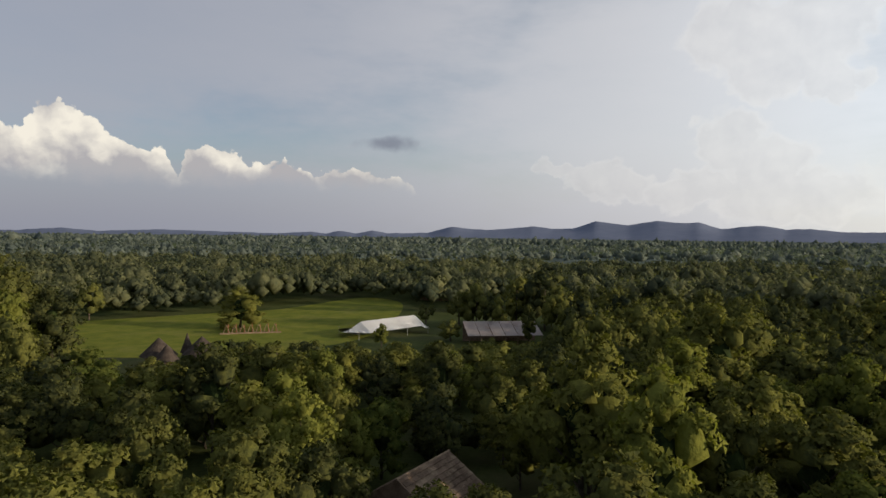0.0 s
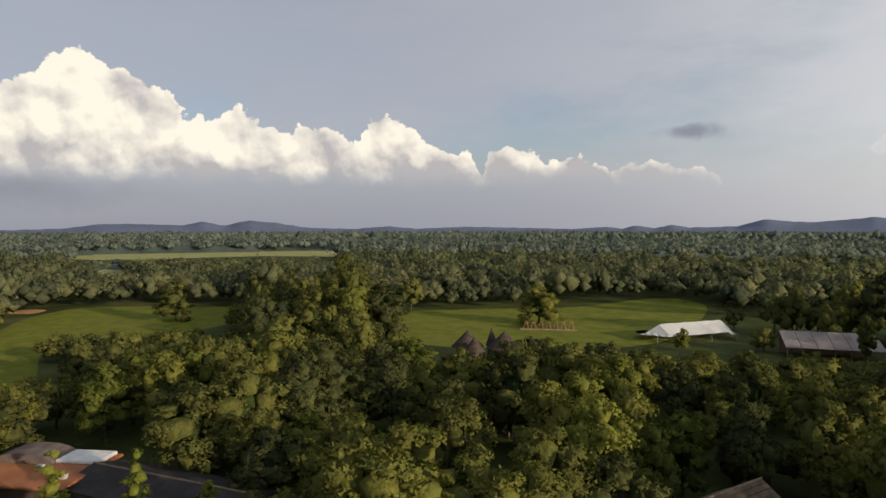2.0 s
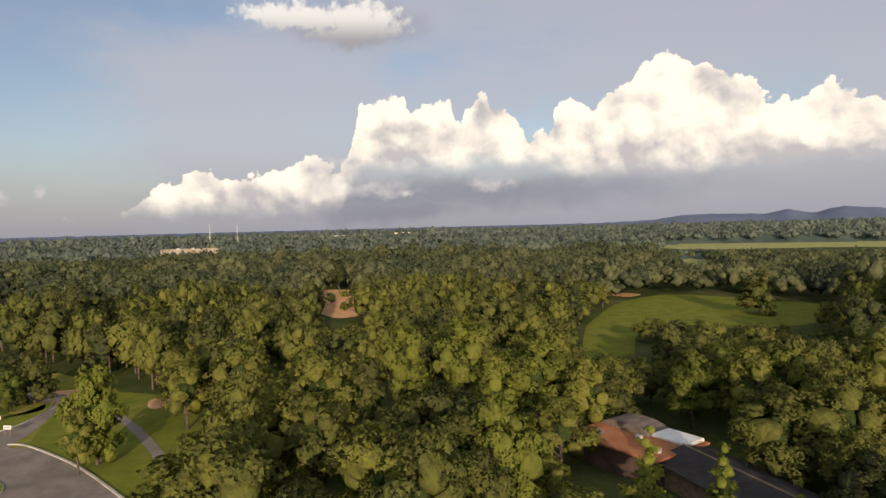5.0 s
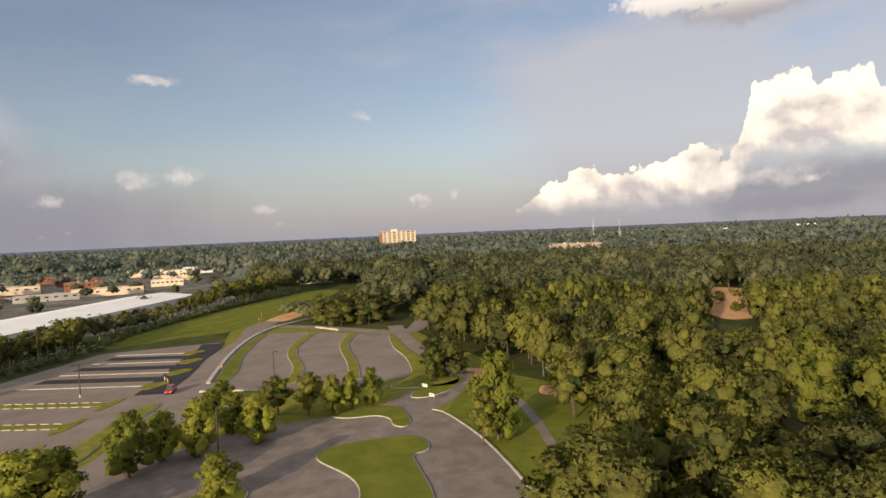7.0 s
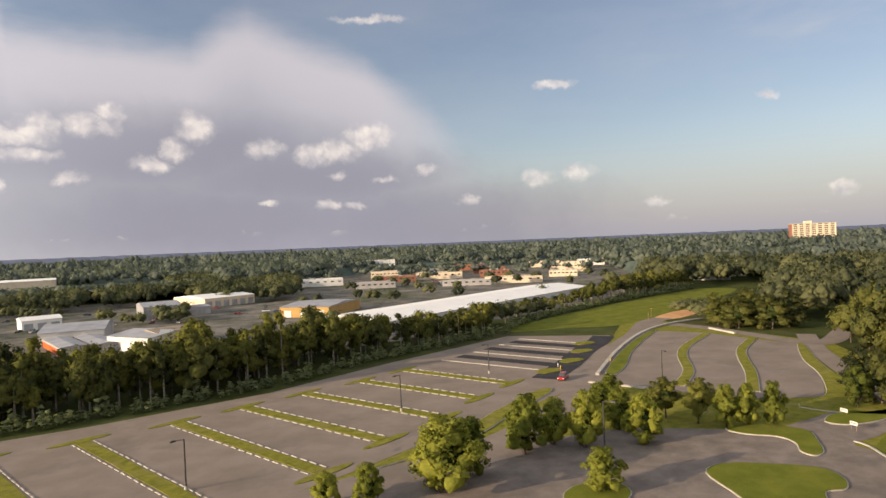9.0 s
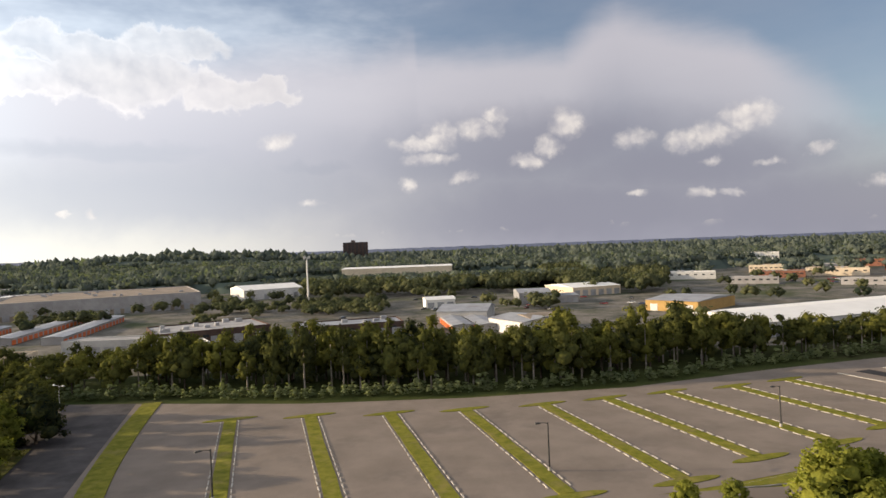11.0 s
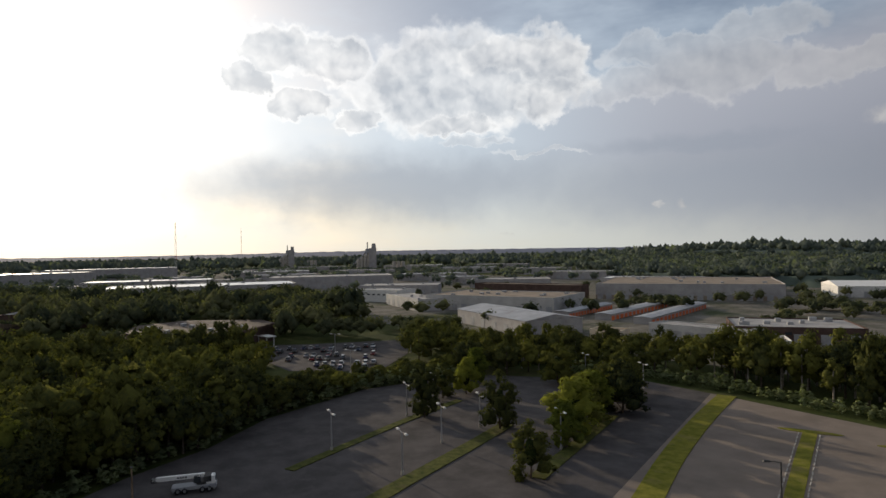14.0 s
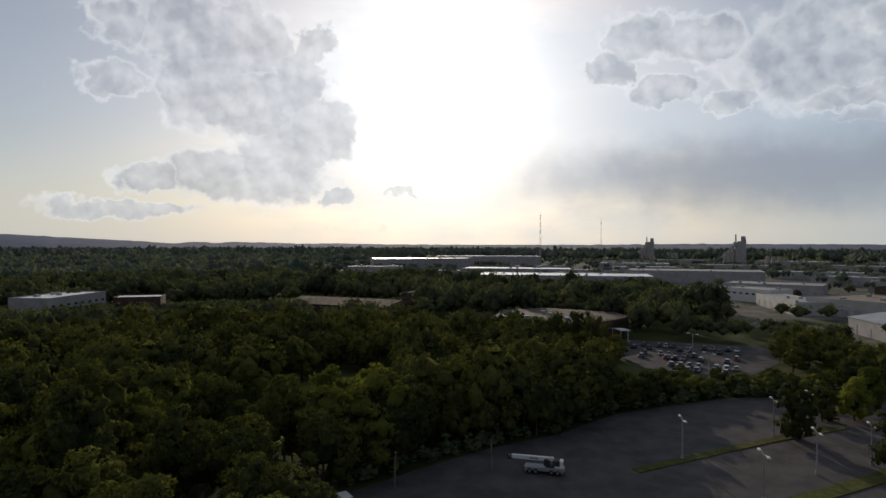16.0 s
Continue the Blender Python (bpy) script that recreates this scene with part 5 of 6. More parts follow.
def office():
    e = thing("office_building", "angular brown brick office with ponded flat roof", "building")
    part("wall", sheet(OFFICE, 0, 7.0), DARKBRICK, e)
    part("parapet", sheet(inset(OFFICE, -0.5), 6.2, 1.5), DARKBRICK, e)
    part("roof", sheet(inset(OFFICE, 0.6), 7.66, 0.12), surface("wet gravel roof", (0.085, 0.066, 0.052), (0.16, 0.125, 0.10), 6.0, 0.4, 0.8, 0.0, ((0.05, 0.045, 0.04), 0.7), 9.0, spec=0.08), e)
    for k in range(9):
        part("roof_unit", box(2.2, 1.8, 1.2, (248 + 9 * (k % 4), -102 - 14 * (k // 4), 7.75), 0.05), GREYMETAL, e)
    part("entrance_canopy", box(7, 4, 0.4, (240, -137, 4.0), 0.05), PAINT, e)
    part("entrance_post", tube([(237, -138, 0), (237, -138, 4)], [0.2, 0.2], 8), PAINT, e)
    part("entrance_post", tube([(243, -138, 0), (243, -138, 4)], [0.2, 0.2], 8), PAINT, e)


office()


def concrete_plant(az, dist):
    c = toward(az, 0, dist)
    e = thing("concrete_plant", "grey concrete silo plant on the skyline", "industrial plant", pose(c.x, c.y, 0, 0, 0, az))
    part("tower", box(13, 12, 44, (3, 0, 0), 0.3), WALLGREY, e)
    part("head_house", box(8, 8, 8, (5, 0, 44), 0.3, 0.8), WALLGREY, e)
    part("spire", tube([(-6, 0, 30), (-6, 0, 55)], [1.6, 0.9], 8), GREYMETAL, e)
    for k in range(4):
        part("silo", tube([(-4 - 6 * k, 0, 0), (-4 - 6 * k, 0, 34 - 4 * k), (-4 - 6 * k, 0, 38 - 4 * k)], [3.0, 3.0, 1.0], 14), CONCRETE, e)
    for k in range(3):
        part("silo", tube([(40 + 8 * k, 0, 0), (40 + 8 * k, 0, 20)], [3.4, 3.4], 12), CONCRETE, e)
    part("conveyor", tube([(-4, 0, 42), (-30, 0, 16)], [1.0, 1.0], 6), GREYMETAL, e)
    part("upper_house", box(10, 9, 7, (-5, 0, 36), 0.3, 0.85), GREYMETAL, e)


concrete_plant(231.99, 1130)
concrete_plant(239.04, 1500)


def lattice_mast(az, dist, h, label="thin red and white lattice mast", steel=False):
    c = toward(az, 0, dist)
    e = thing("lattice_mast", label, "mast", pose(c.x, c.y, 0, 0, 0, az))
    red = surface("mast red", (0.35, 0.07, 0.05), (0.45, 0.10, 0.07), 2.0, 0.3, 0.7)
    n = 7
    for k in range(n):
        z0, z1 = h * k / n, h * (k + 1) / n
        w0, w1 = (1.9 - 1.3 * k / n) * (0.6 if steel else 1.0), (1.9 - 1.3 * (k + 1) / n) * (0.6 if steel else 1.0)
        bm = bmesh.new()
        for sx, sy in ((-1, -1), (1, -1), (1, 1), (-1, 1)):
            tube([(sx * w0, sy * w0, z0), (sx * w1, sy * w1, z1)], [0.28, 0.26], 4, bm)
            tube([(sx * w0, sy * w0, z0), (-sy * w1, sx * w1, z1)], [0.14, 0.14], 4, bm)
        part("section", bm, STEEL if steel else red if k % 2 == 0 else PAINT, e)
    part("aerial", tube([(0, 0, h), (0, 0, h * 1.06)], [0.18, 0.1], 6), STEEL, e)


lattice_mast(248.23, 1300, 98)
lattice_mast(243.13, 2300, 120, "far thin red and white lattice mast")
for az, dist, h in ((97.6, 1150, 48), (95.4, 1200, 46)):
    lattice_mast(az, dist, h, "thin steel lattice mast over the woods", True)


def monopole(x, y, h):
    e = thing("cell_tower", "tall pale monopole with antenna crown", "mast", pose(x, y, 0))
    part("pole", tube([(0, 0, 0), (0, 0, h * 0.5), (0, 0, h)], [0.8, 0.6, 0.5], 10), WHITEMETAL, e)
    part("platform", tube([(0, 0, h - 0.6), (0, 0, h - 0.2)], [2.4, 2.4], 12), STEEL, e)
    for k in range(6):
        a = k * math.tau / 6
        part("antenna", box(0.5, 0.35, 2.2, (2.3 * math.cos(a), 2.3 * math.sin(a), h - 1.2), 0.05), PAINT, e)


monopole(71, -477, 33)

# ---- park buildings ----


def stretch_tent():
    e = thing("marquee", "white canvas marquee with peaked ridge and swept ends", "tent", pose(-28, 211, 0, 0, 0, 38))
    bm = bmesh.new()
    nx, ny, w, d = 25, 13, 30.0, 14.0
    rows = []
    for j in range(ny):
        for i in range(nx):
            u, v = i / (nx - 1) * 2 - 1, j / (ny - 1) * 2 - 1
            ridge = 5.0 + 0.6 * u + 0.05 * math.cos(u * 15.7) - 8.0 * max(0.0, -0.58 - u) - 14.0 * max(0.0, u - 0.78)
            z = ridge - 2.8 * abs(v) - 0.25 * math.sin(math.pi * abs(v))
            reach = 1 - 0.06 * (1 - math.cos(u * 15.7)) * abs(v) ** 3
            rows.append(bm.verts.new((u * w / 2 * (1 - 0.10 * v * v), v * d / 2 * reach, max(z, 1.7))))
    for j in range(ny - 1):
        for i in range(nx - 1):
            bm.faces.new((rows[j * nx + i], rows[j * nx + i + 1], rows[(j + 1) * nx + i + 1], rows[(j + 1) * nx + i]))
    bmesh.ops.solidify(bm, geom=list(bm.faces), thickness=0.06)
    part("canopy", bm, CANVAS, e)
    for x in (-13.0, -4.5, 4.5, 12.5):
        for y in (-7.0, 7.0):
            part("pole", tube([(x, y, 0), (x, y, 2.6)], [0.07, 0.07], 6), STEEL, e)


stretch_tent()


def pavilion():
    e = thing("pavilion", "long shelter with pinkish tin roof in panels", "pavilion", pose(10, 197.5, 0, 0, 0, 11))
    n, w, d = 6, 23.0, 10.0
    for k in range(n):
        bm = bmesh.new()
        x0, x1 = -w / 2 + w * k / n + 0.06, -w / 2 + w * (k + 1) / n - 0.06
        c = [bm.verts.new(p) for p in ((x0, -d / 2, 3.0), (x1, -d / 2, 3.0), (x1, d / 2, 6.0), (x0, d / 2, 6.0))]
        bm.faces.new(c)
        bmesh.ops.solidify(bm, geom=list(bm.faces), thickness=0.12)
        part("roof_panel", bm, surface("pinkish tin", (0.40, 0.34, 0.31), (0.52, 0.45, 0.41), 3.0, 0.2, 0.5, 0.0, ((0.30, 0.22, 0.18), 0.5), 4.0), e)
    for x in np.linspace(-w / 2 + 0.5, w / 2 - 0.5, 7):
        part("post", tube([(x, -d / 2 + 0.4, 0), (x, -d / 2 + 0.4, 3.0)], [0.12, 0.12], 6), WOOD, e)
        part("post", tube([(x, d / 2 - 0.4, 0), (x, d / 2 - 0.4, 5.8)], [0.12, 0.12], 6), WOOD, e)
    part("back_wall", box(w, 0.2, 5.6, (0, d / 2 - 0.8, 0)), WOOD, e)


pavilion()


def hut(x, y, r, h, label="round hut with pointed grey thatch roof"):
    e = thing("thatched_hut", label, "hut", pose(x, y, 0), "thatched huts by the field")
    part("wall", tube([(0, 0, 0), (0, 0, h * 0.42)], [r * 0.8, r * 0.8], 14), WOOD, e)
    part("roof", tube([(0, 0, h * 0.36), (0, 0, h * 0.62), (0, 0, h * 0.92), (0, 0, h)], [r * 1.12, r * 0.66, r * 0.16, 0.05], 16), THATCH, e)
    part("door", box(1.0, 0.14, 1.9, (0, -r * 0.8, 0), 0.02), DARKSTEEL, e)


hut(-75.6, 154.9, 4.0, 6.8)
hut(-69.8, 157.8, 1.5, 7.6, "slim thatched turret beside the huts")
hut(-65.7, 157, 4.4, 7.0)
hut(-71.4, 150.5, 2.6, 6.0)
hut(-18, 325, 11, 9.0, "wide low thatched pavilion at the field's far edge")


def play_frame():
    e = thing("picnic_shelters", "row of small wooden A-frames under the field tree", "play structure", pose(-71.3, 207, 0, 0, 0, 20))
    for k in range(7):
        x = -7.5 + 2.5 * k
        part("frame", tube([(x - 1.1, -1, 0), (x, -1, 3.0), (x + 1.1, -1, 0)], [0.18, 0.18, 0.18], 6), WOOD, e)
        part("board", box(0.14, 3.2, 2.6, (x + 0.5, 0.5, 0.2), 0.02), REDROOF, e)
    part("base_rail", box(19, 0.4, 0.5, (0, -1.6, 0), 0.04), WOOD, e)


play_frame()


def house(x, y, rz, w, d, h, rise_by, roof, label, shingles=0):
    """A house with a gabled roof; shingles: courses of separate shingles on its near slope."""
    e = thing("house", label, "house", pose(x, y, 0, 0, 0, rz))
    part("wall", box(w, d, h), WOOD, e)
    bm = bmesh.new()
    o = 0.8
    c = [bm.verts.new(p) for p in ((-w / 2 - o, -d / 2 - o, h), (w / 2 + o, -d / 2 - o, h), (w / 2 + o, d / 2 + o, h), (-w / 2 - o, d / 2 + o, h), (0, -d / 2 - o, h + rise_by), (0, d / 2 + o, h + rise_by))]
    for f in ((c[0], c[4], c[5], c[3]), (c[1], c[2], c[5], c[4]), (c[0], c[1], c[4]), (c[2], c[3], c[5])):
        bm.faces.new(f)
    bmesh.ops.recalc_face_normals(bm, faces=list(bm.faces))
    rf = part("roof", bm, roof, e)
    part("ridge_cap", tube([(0, -d / 2 - o, h + rise_by), (0, d / 2 + o, h + rise_by)], [0.14, 0.14], 6), WOOD, rf)
    if shingles:
        me = bpy.data.meshes.new("shingle")
        sb = box(0.85, 0.5, 0.05)
        sb.to_mesh(me)
        sb.free()
        me.materials.append(SHINGLE)
        slope = math.hypot(w / 2 + o, rise_by)
        tilt = math.degrees(math.atan2(rise_by, w / 2 + o))
        r = random.Random(3)
        per = int((d + 2 * o) / 0.86)
        for side in (-1, 1):
            for i in range(shingles):
                s = (i + 0.5) / shingles
                for k in range(per):
                    yy = -d / 2 - o + 0.43 + 0.86 * k + (0.2 if i % 2 else -0.05)
                    ob = new("shingle", me)
                    ob.parent = rf
                    xx = side * (w / 2 + o) * (1 - s)
                    lean = Euler((0, radians(side * tilt + r.uniform(-2, 2)), 0)).to_matrix().to_4x4()
                    ob.matrix_basis = Matrix.Translation((xx, yy, h + rise_by * s + 0.04)) @ lean @ pose(0, 0, 0, 0, 0, 90)
    return e


house(-3.4, 71.3, -28, 8.4, 9.0, 4.6, 3.2, SHINGLE, "timber house with worn brown shingle roof", 9)
house(-13.1, 67.9, -28, 7.0, 6.0, 4.2, 2.0, WOOD, "low timber lean-to house with pale roof")
barn = thing("low_building", "low building with rust red roof and grey vault", "building", pose(-82.5, 46.5, 0, 0, 0, 22))
part("wall", box(15, 11, 3.6), DARKBRICK, barn)
part("roof", box(16, 12, 0.35, (0, 0, 3.6), 0.08), REDROOF, barn)
vault = [(9.0 * 0.5 * math.cos(a), 0, 3.9 + 1.3 * math.sin(a)) for a in np.linspace(math.pi, 0, 9)]
vb = bmesh.new()
va = [vb.verts.new((x - 3, 1.0, z)) for x, y, z in vault]
vc = [vb.verts.new((x - 3, 5.8, z)) for x, y, z in vault]
for k in range(8):
    vb.faces.new((va[k], va[k + 1], vc[k + 1], vc[k]))
vb.faces.new(va[::-1])
vb.faces.new(vc)
part("vault_roof", vb, surface("brown tarred roof", (0.10, 0.075, 0.065), (0.19, 0.15, 0.13), 2.0, 0.2, 0.8), barn, "curved brown tarred roof")
part("white_roof", box(6.0, 4.0, 0.5, (4.4, 3.6, 3.95), 0.1), PAINT, barn, "flat white roof section")
for k in range(3):
    part("roof_vent", box(0.9, 0.7, 0.6, (-4 + 5 * k, -3 + 2.4 * (k % 2), 3.95), 0.05), WALLGREY, barn)
house(-63.5, 51.5, 96, 9, 24, 3.2, 1.3, surface("dark grey shingles", (0.032, 0.028, 0.027), (0.062, 0.054, 0.050), 2.0, 0.12, 0.95, 0.4), "long low house with dark grey roof")
house(136, -232, 10, 7, 9, 3.6, 1.6, TANROOF, "small house behind the tree belt")

# ---- trees ----
TREE_H = 15.0


def ball(faces):
    """A coarse unit ball of 8 or 20 triangles."""
    bm = bmesh.new()
    if faces == 20:
        bmesh.ops.create_icosphere(bm, subdivisions=1, radius=1.0)
    else:
        v = [bm.verts.new(c) for c in ((1, 0, 0), (0, 1, 0), (-1, 0, 0), (0, -1, 0), (0, 0, 1), (0, 0, -1))]
        for k in range(4):
            bm.faces.new((v[k], v[(k + 1) % 4], v[4]))
            bm.faces.new((v[(k + 1) % 4], v[k], v[5]))
    out = np.array([[tuple(v.co) for v in f.verts] for f in bm.faces])
    bm.free()
    return out


BALLS = {n: ball(n) for n in (8, 20)}


def unit(v):
    return v / (np.linalg.norm(v, axis=-1, keepdims=True) + 1e-6)


def crown_arrays(seed, r, z0, z1, clumps, cards, size, spread=1.0, spire=False, body=0, lobes=9):
    """A few great lobes, clad in uneven leafy clumps (of body triangles each; below nought the lobes alone) under sprays of leaves: rows of three corners and their three soft normals."""
    g = np.random.RandomState(seed)
    tall = (z1 - z0) / (2.0 * r)
    great = []
    for k in range(lobes):
        u = (k + g.uniform(0.2, 0.8)) / lobes
        a = k * 2.39996 + g.uniform(-0.5, 0.5)
        if spire:
            prof, lr = 0.14, r * (0.95 - 0.62 * u)
        else:
            prof = math.sin(math.pi * min(0.97, 0.26 + 0.70 * u)) ** 0.8 * g.uniform(0.45, 0.72)
            lr = r * g.uniform(0.36, 0.56) * (0.8 if u > 0.8 else 1.0)
        z = z0 + lr * 0.8 + (z1 - z0 - lr * 1.7) * u
        great.append((r * prof * math.cos(a), r * prof * math.sin(a), z, lr))
    great = np.array(great)
    squash = np.array([1, 1, 0.9 if tall < 1.0 else min(1.25, tall)])
    from_lobe = g.choice(lobes, clumps * 8, p=great[:, 3] ** 2 / (great[:, 3] ** 2).sum())
    w = unit(g.normal(size=(len(from_lobe), 3)))
    w[:, 2] = np.where(w[:, 2] < -0.45, -w[:, 2], w[:, 2])
    at = great[from_lobe, :3] + w * great[from_lobe, 3:4] * g.uniform(0.70, 0.98, (len(w), 1)) * squash
    near = np.linalg.norm((at[:, None, :] - great[None, :, :3]) / squash, axis=2) / great[None, :, 3]
    good = np.where((near < (0.45 if spire else 0.66)).sum(1) == 0)[0][:clumps]
    at, from_lobe = at[good], from_lobe[good]
    cr = r * (1.62 / math.sqrt(clumps)) * g.uniform(0.55, 1.3, (len(at), 1)) * (0.8 if spire else 1.0)
    at[:, 2] = np.minimum(at[:, 2], z1 - cr[:, 0] * 0.8)
    cs = np.concatenate([at, cr], axis=1)
    heart = great[from_lobe, :3]
    middle = np.array([0, 0, z0 + (z1 - z0) * 0.40])
    pick = g.choice(len(cs), cards * 3, p=cs[:, 3] ** 2 / (cs[:, 3] ** 2).sum())
    n = unit(g.normal(size=(len(pick), 3)))
    n[:, 2] = np.where(n[:, 2] < -0.35, -n[:, 2], n[:, 2])
    p = cs[pick, :3] + n * cs[pick, 3:4] * g.uniform(0.80, 1.22, (len(pick), 1)) * np.array([1, 1, 0.9])
    d = np.linalg.norm(p[:, None, :] - cs[None, :, :3], axis=2) / cs[None, :, 3]
    keep = np.where((d < 0.76).sum(1) == 0)[0][:cards]
    p, n, pick = p[keep], n[keep], pick[keep]
    out = unit(n * 0.42 + unit(p - heart[pick]) * 0.55 + unit(p - middle) * 0.40 + np.array([0, 0, 0.08]))
    n = unit(out * 0.62 + g.normal(size=n.shape) * 0.46 * spread)
    n *= np.where((n * out).sum(1) < 0, -1.0, 1.0)[:, None]
    t = unit(np.cross(n, g.normal(size=n.shape)))
    b = np.cross(n, t)
    s = size * g.uniform(0.55, 1.45, (len(p), 1))
    k = g.uniform(0.7, 1.3, (len(p), 1))
    j = g.uniform(-0.5, 0.5, (len(p), 1))
    shade = unit(out + 0.3 * n)
    rows = [np.stack([p - t * s - b * s * 0.5 * k, p + t * s - b * s * 0.4, p + b * s * k + t * s * j, shade, shade, shade], axis=1)]
    if body:
        whole = (great, great[:, :3], BALLS[8 if body < 0 else 20], squash)
        for hub, core, form, flat in ((whole,) if body < 0 else ((cs, heart, BALLS[body], np.array([1, 1, 0.9])), whole)):
            c = hub[:, None, None, :3]
            way = form[None] + 0.0 * c
            swell = (0.66 if hub is cs else 1.05 if body < 0 else 0.60) + 0.14 * np.sin(way @ np.array([2.1, 3.3, 2.7]) * 2.3 + hub[:, 0, None, None] * 3.0)
            corner = c + way * hub[:, None, None, 3:4] * swell[..., None] * flat
            soft = unit(way * 0.42 + unit(corner - core[:, None, None, :]) * 0.55 + unit(corner - middle) * 0.40 + np.array([0, 0, 0.08]))
            rows.append(np.concatenate([corner, soft], axis=2).reshape(-1, 6, 3))
    return np.concatenate(rows)


def cards_mesh(name, rows, material):
    me = mesh_np(name, rows[:, :3].reshape(-1, 3), np.arange(len(rows) * 3).reshape(-1, 3))
    me.materials.append(material)
    me.polygons.foreach_set("use_smooth", np.ones(len(rows), dtype=bool))
    me.normals_split_custom_set_from_vertices(rows[:, 3:].reshape(-1, 3).astype(np.float32))
    return me


def core_bm(seed, r, z0, z1, spire=False):
    bm = bmesh.new()
    bmesh.ops.create_icosphere(bm, subdivisions=2, radius=1.0)
    for v in bm.verts:
        k = 0.28 + 0.12 * noise.noise(v.co * 1.7 + Vector((seed, 0, 0)))
        w = (1.0 - 0.42 * max(0, v.co.z)) if spire else 1.0
        v.co = Vector((v.co.x * r * k * w, v.co.y * r * k * w, (z0 + z1) / 2 + v.co.z * (z1 - z0) * 0.5 * (k + 0.16)))
    return bm


def tree(seed, r=5.2, z0=2.2, z1=TREE_H, cards=3000, leaf=LEAF, spire=False, label="", size=0.22, clumps=78):
    e = thing("tree", label, "tree", group="trees of the woods")
    rr = random.Random(seed)
    bm = tube([(0, 0, -0.3), (0.1, 0, z0 * 0.6), (rr.uniform(-0.4, 0.4), rr.uniform(-0.4, 0.4), z0 + (z1 - z0) * 0.35), (0, 0, z0 + (z1 - z0) * 0.75)], [0.36, 0.27, 0.2, 0.07], 8)
    for k in range(5):
        a = k * 1.3 + rr.uniform(0, 1)
        z = z0 * 0.8 + (z1 - z0) * 0.12 * k
        q = r * (0.55 if not spire else 0.4)
        tube([(0.05, 0, z), (q * 0.5 * math.cos(a), q * 0.5 * math.sin(a), z + 1.2), (q * math.cos(a), q * math.sin(a), z + 2.6)], [0.13, 0.09, 0.04], 5, bm)
    trunk = part("trunk", bm, BARK, e)
    trunk["label"] = "grey-brown trunk with limbs"
    crown = part("crown", cards_mesh("crown", crown_arrays(seed, r, z0, z1, clumps, cards, size, 1.0, spire, 8), leaf), None, e)
    # added dark core that blocks light and stands for shade inside the crown
    part("shade_core", core_bm(seed, r, z0, z1, spire), CROWN_SHADE, crown)
    return e


LABEL = "broad leafy green tree in the woods"
KINDS = [tree(11, label=LABEL), tree(12, r=4.6, z0=3.0, label="tall leafy green tree with uneven crown"), tree(13, r=6.0, z0=1.8, clumps=92, cards=3500, label="wide spreading green tree"),
         tree(14, r=4.9, z0=1.4, leaf=LEAF_TULIP, label="bright yellow-green leafy tree"), tree(15, r=5.4, z0=3.4, clumps=60, cards=3000, label="open-crowned green tree showing limbs")]
SPIRE = tree(16, r=2.4, z0=1.2, cards=1700, leaf=LEAF_YOUNG, spire=True, label="slender young bright green tree", clumps=60, size=0.14)
ROUND = tree(17, r=4.9, z0=-0.5, z1=11.0, cards=3000, leaf=LEAF_YOUNG, label="round green shade tree beside the car park", clumps=84)
TULIP = tree(19, r=4.6, z0=2.2, leaf=LEAF_TULIP, label="tall yellow-green tulip tree", clumps=84)
DENSE = tree(18, r=5.0, z0=-1.2, cards=3000, label="dark dense tree in the median", clumps=80)
placed = set()
WIDE = {ROUND: 10.4, SPIRE: 4.4, DENSE: 10.6}


def put(kind, x, y, h, across=0.0, label="", group=""):
    """A tree of the given height and crown width; the first of a kind is placed itself, the others are copies."""
    k = h / (11.0 if kind is ROUND else TREE_H)
    w = across / WIDE.get(kind, 11.0) if across else k ** 0.6
    m = pose(x, y, rise(x, y), 0, 0, (x * 37 + y * 91) % 360)
    size = Matrix.Diagonal((w, w, k, 1))
    if kind in placed:
        s = kind.scale
        ob = copy_thing(kind, m @ size @ Matrix.Diagonal((1 / s.x, 1 / s.y, 1 / s.z, 1)))
    else:
        placed.add(kind)
        ob = kind
        ob.matrix_basis = m @ size
    return tagged(ob, label, group=group)


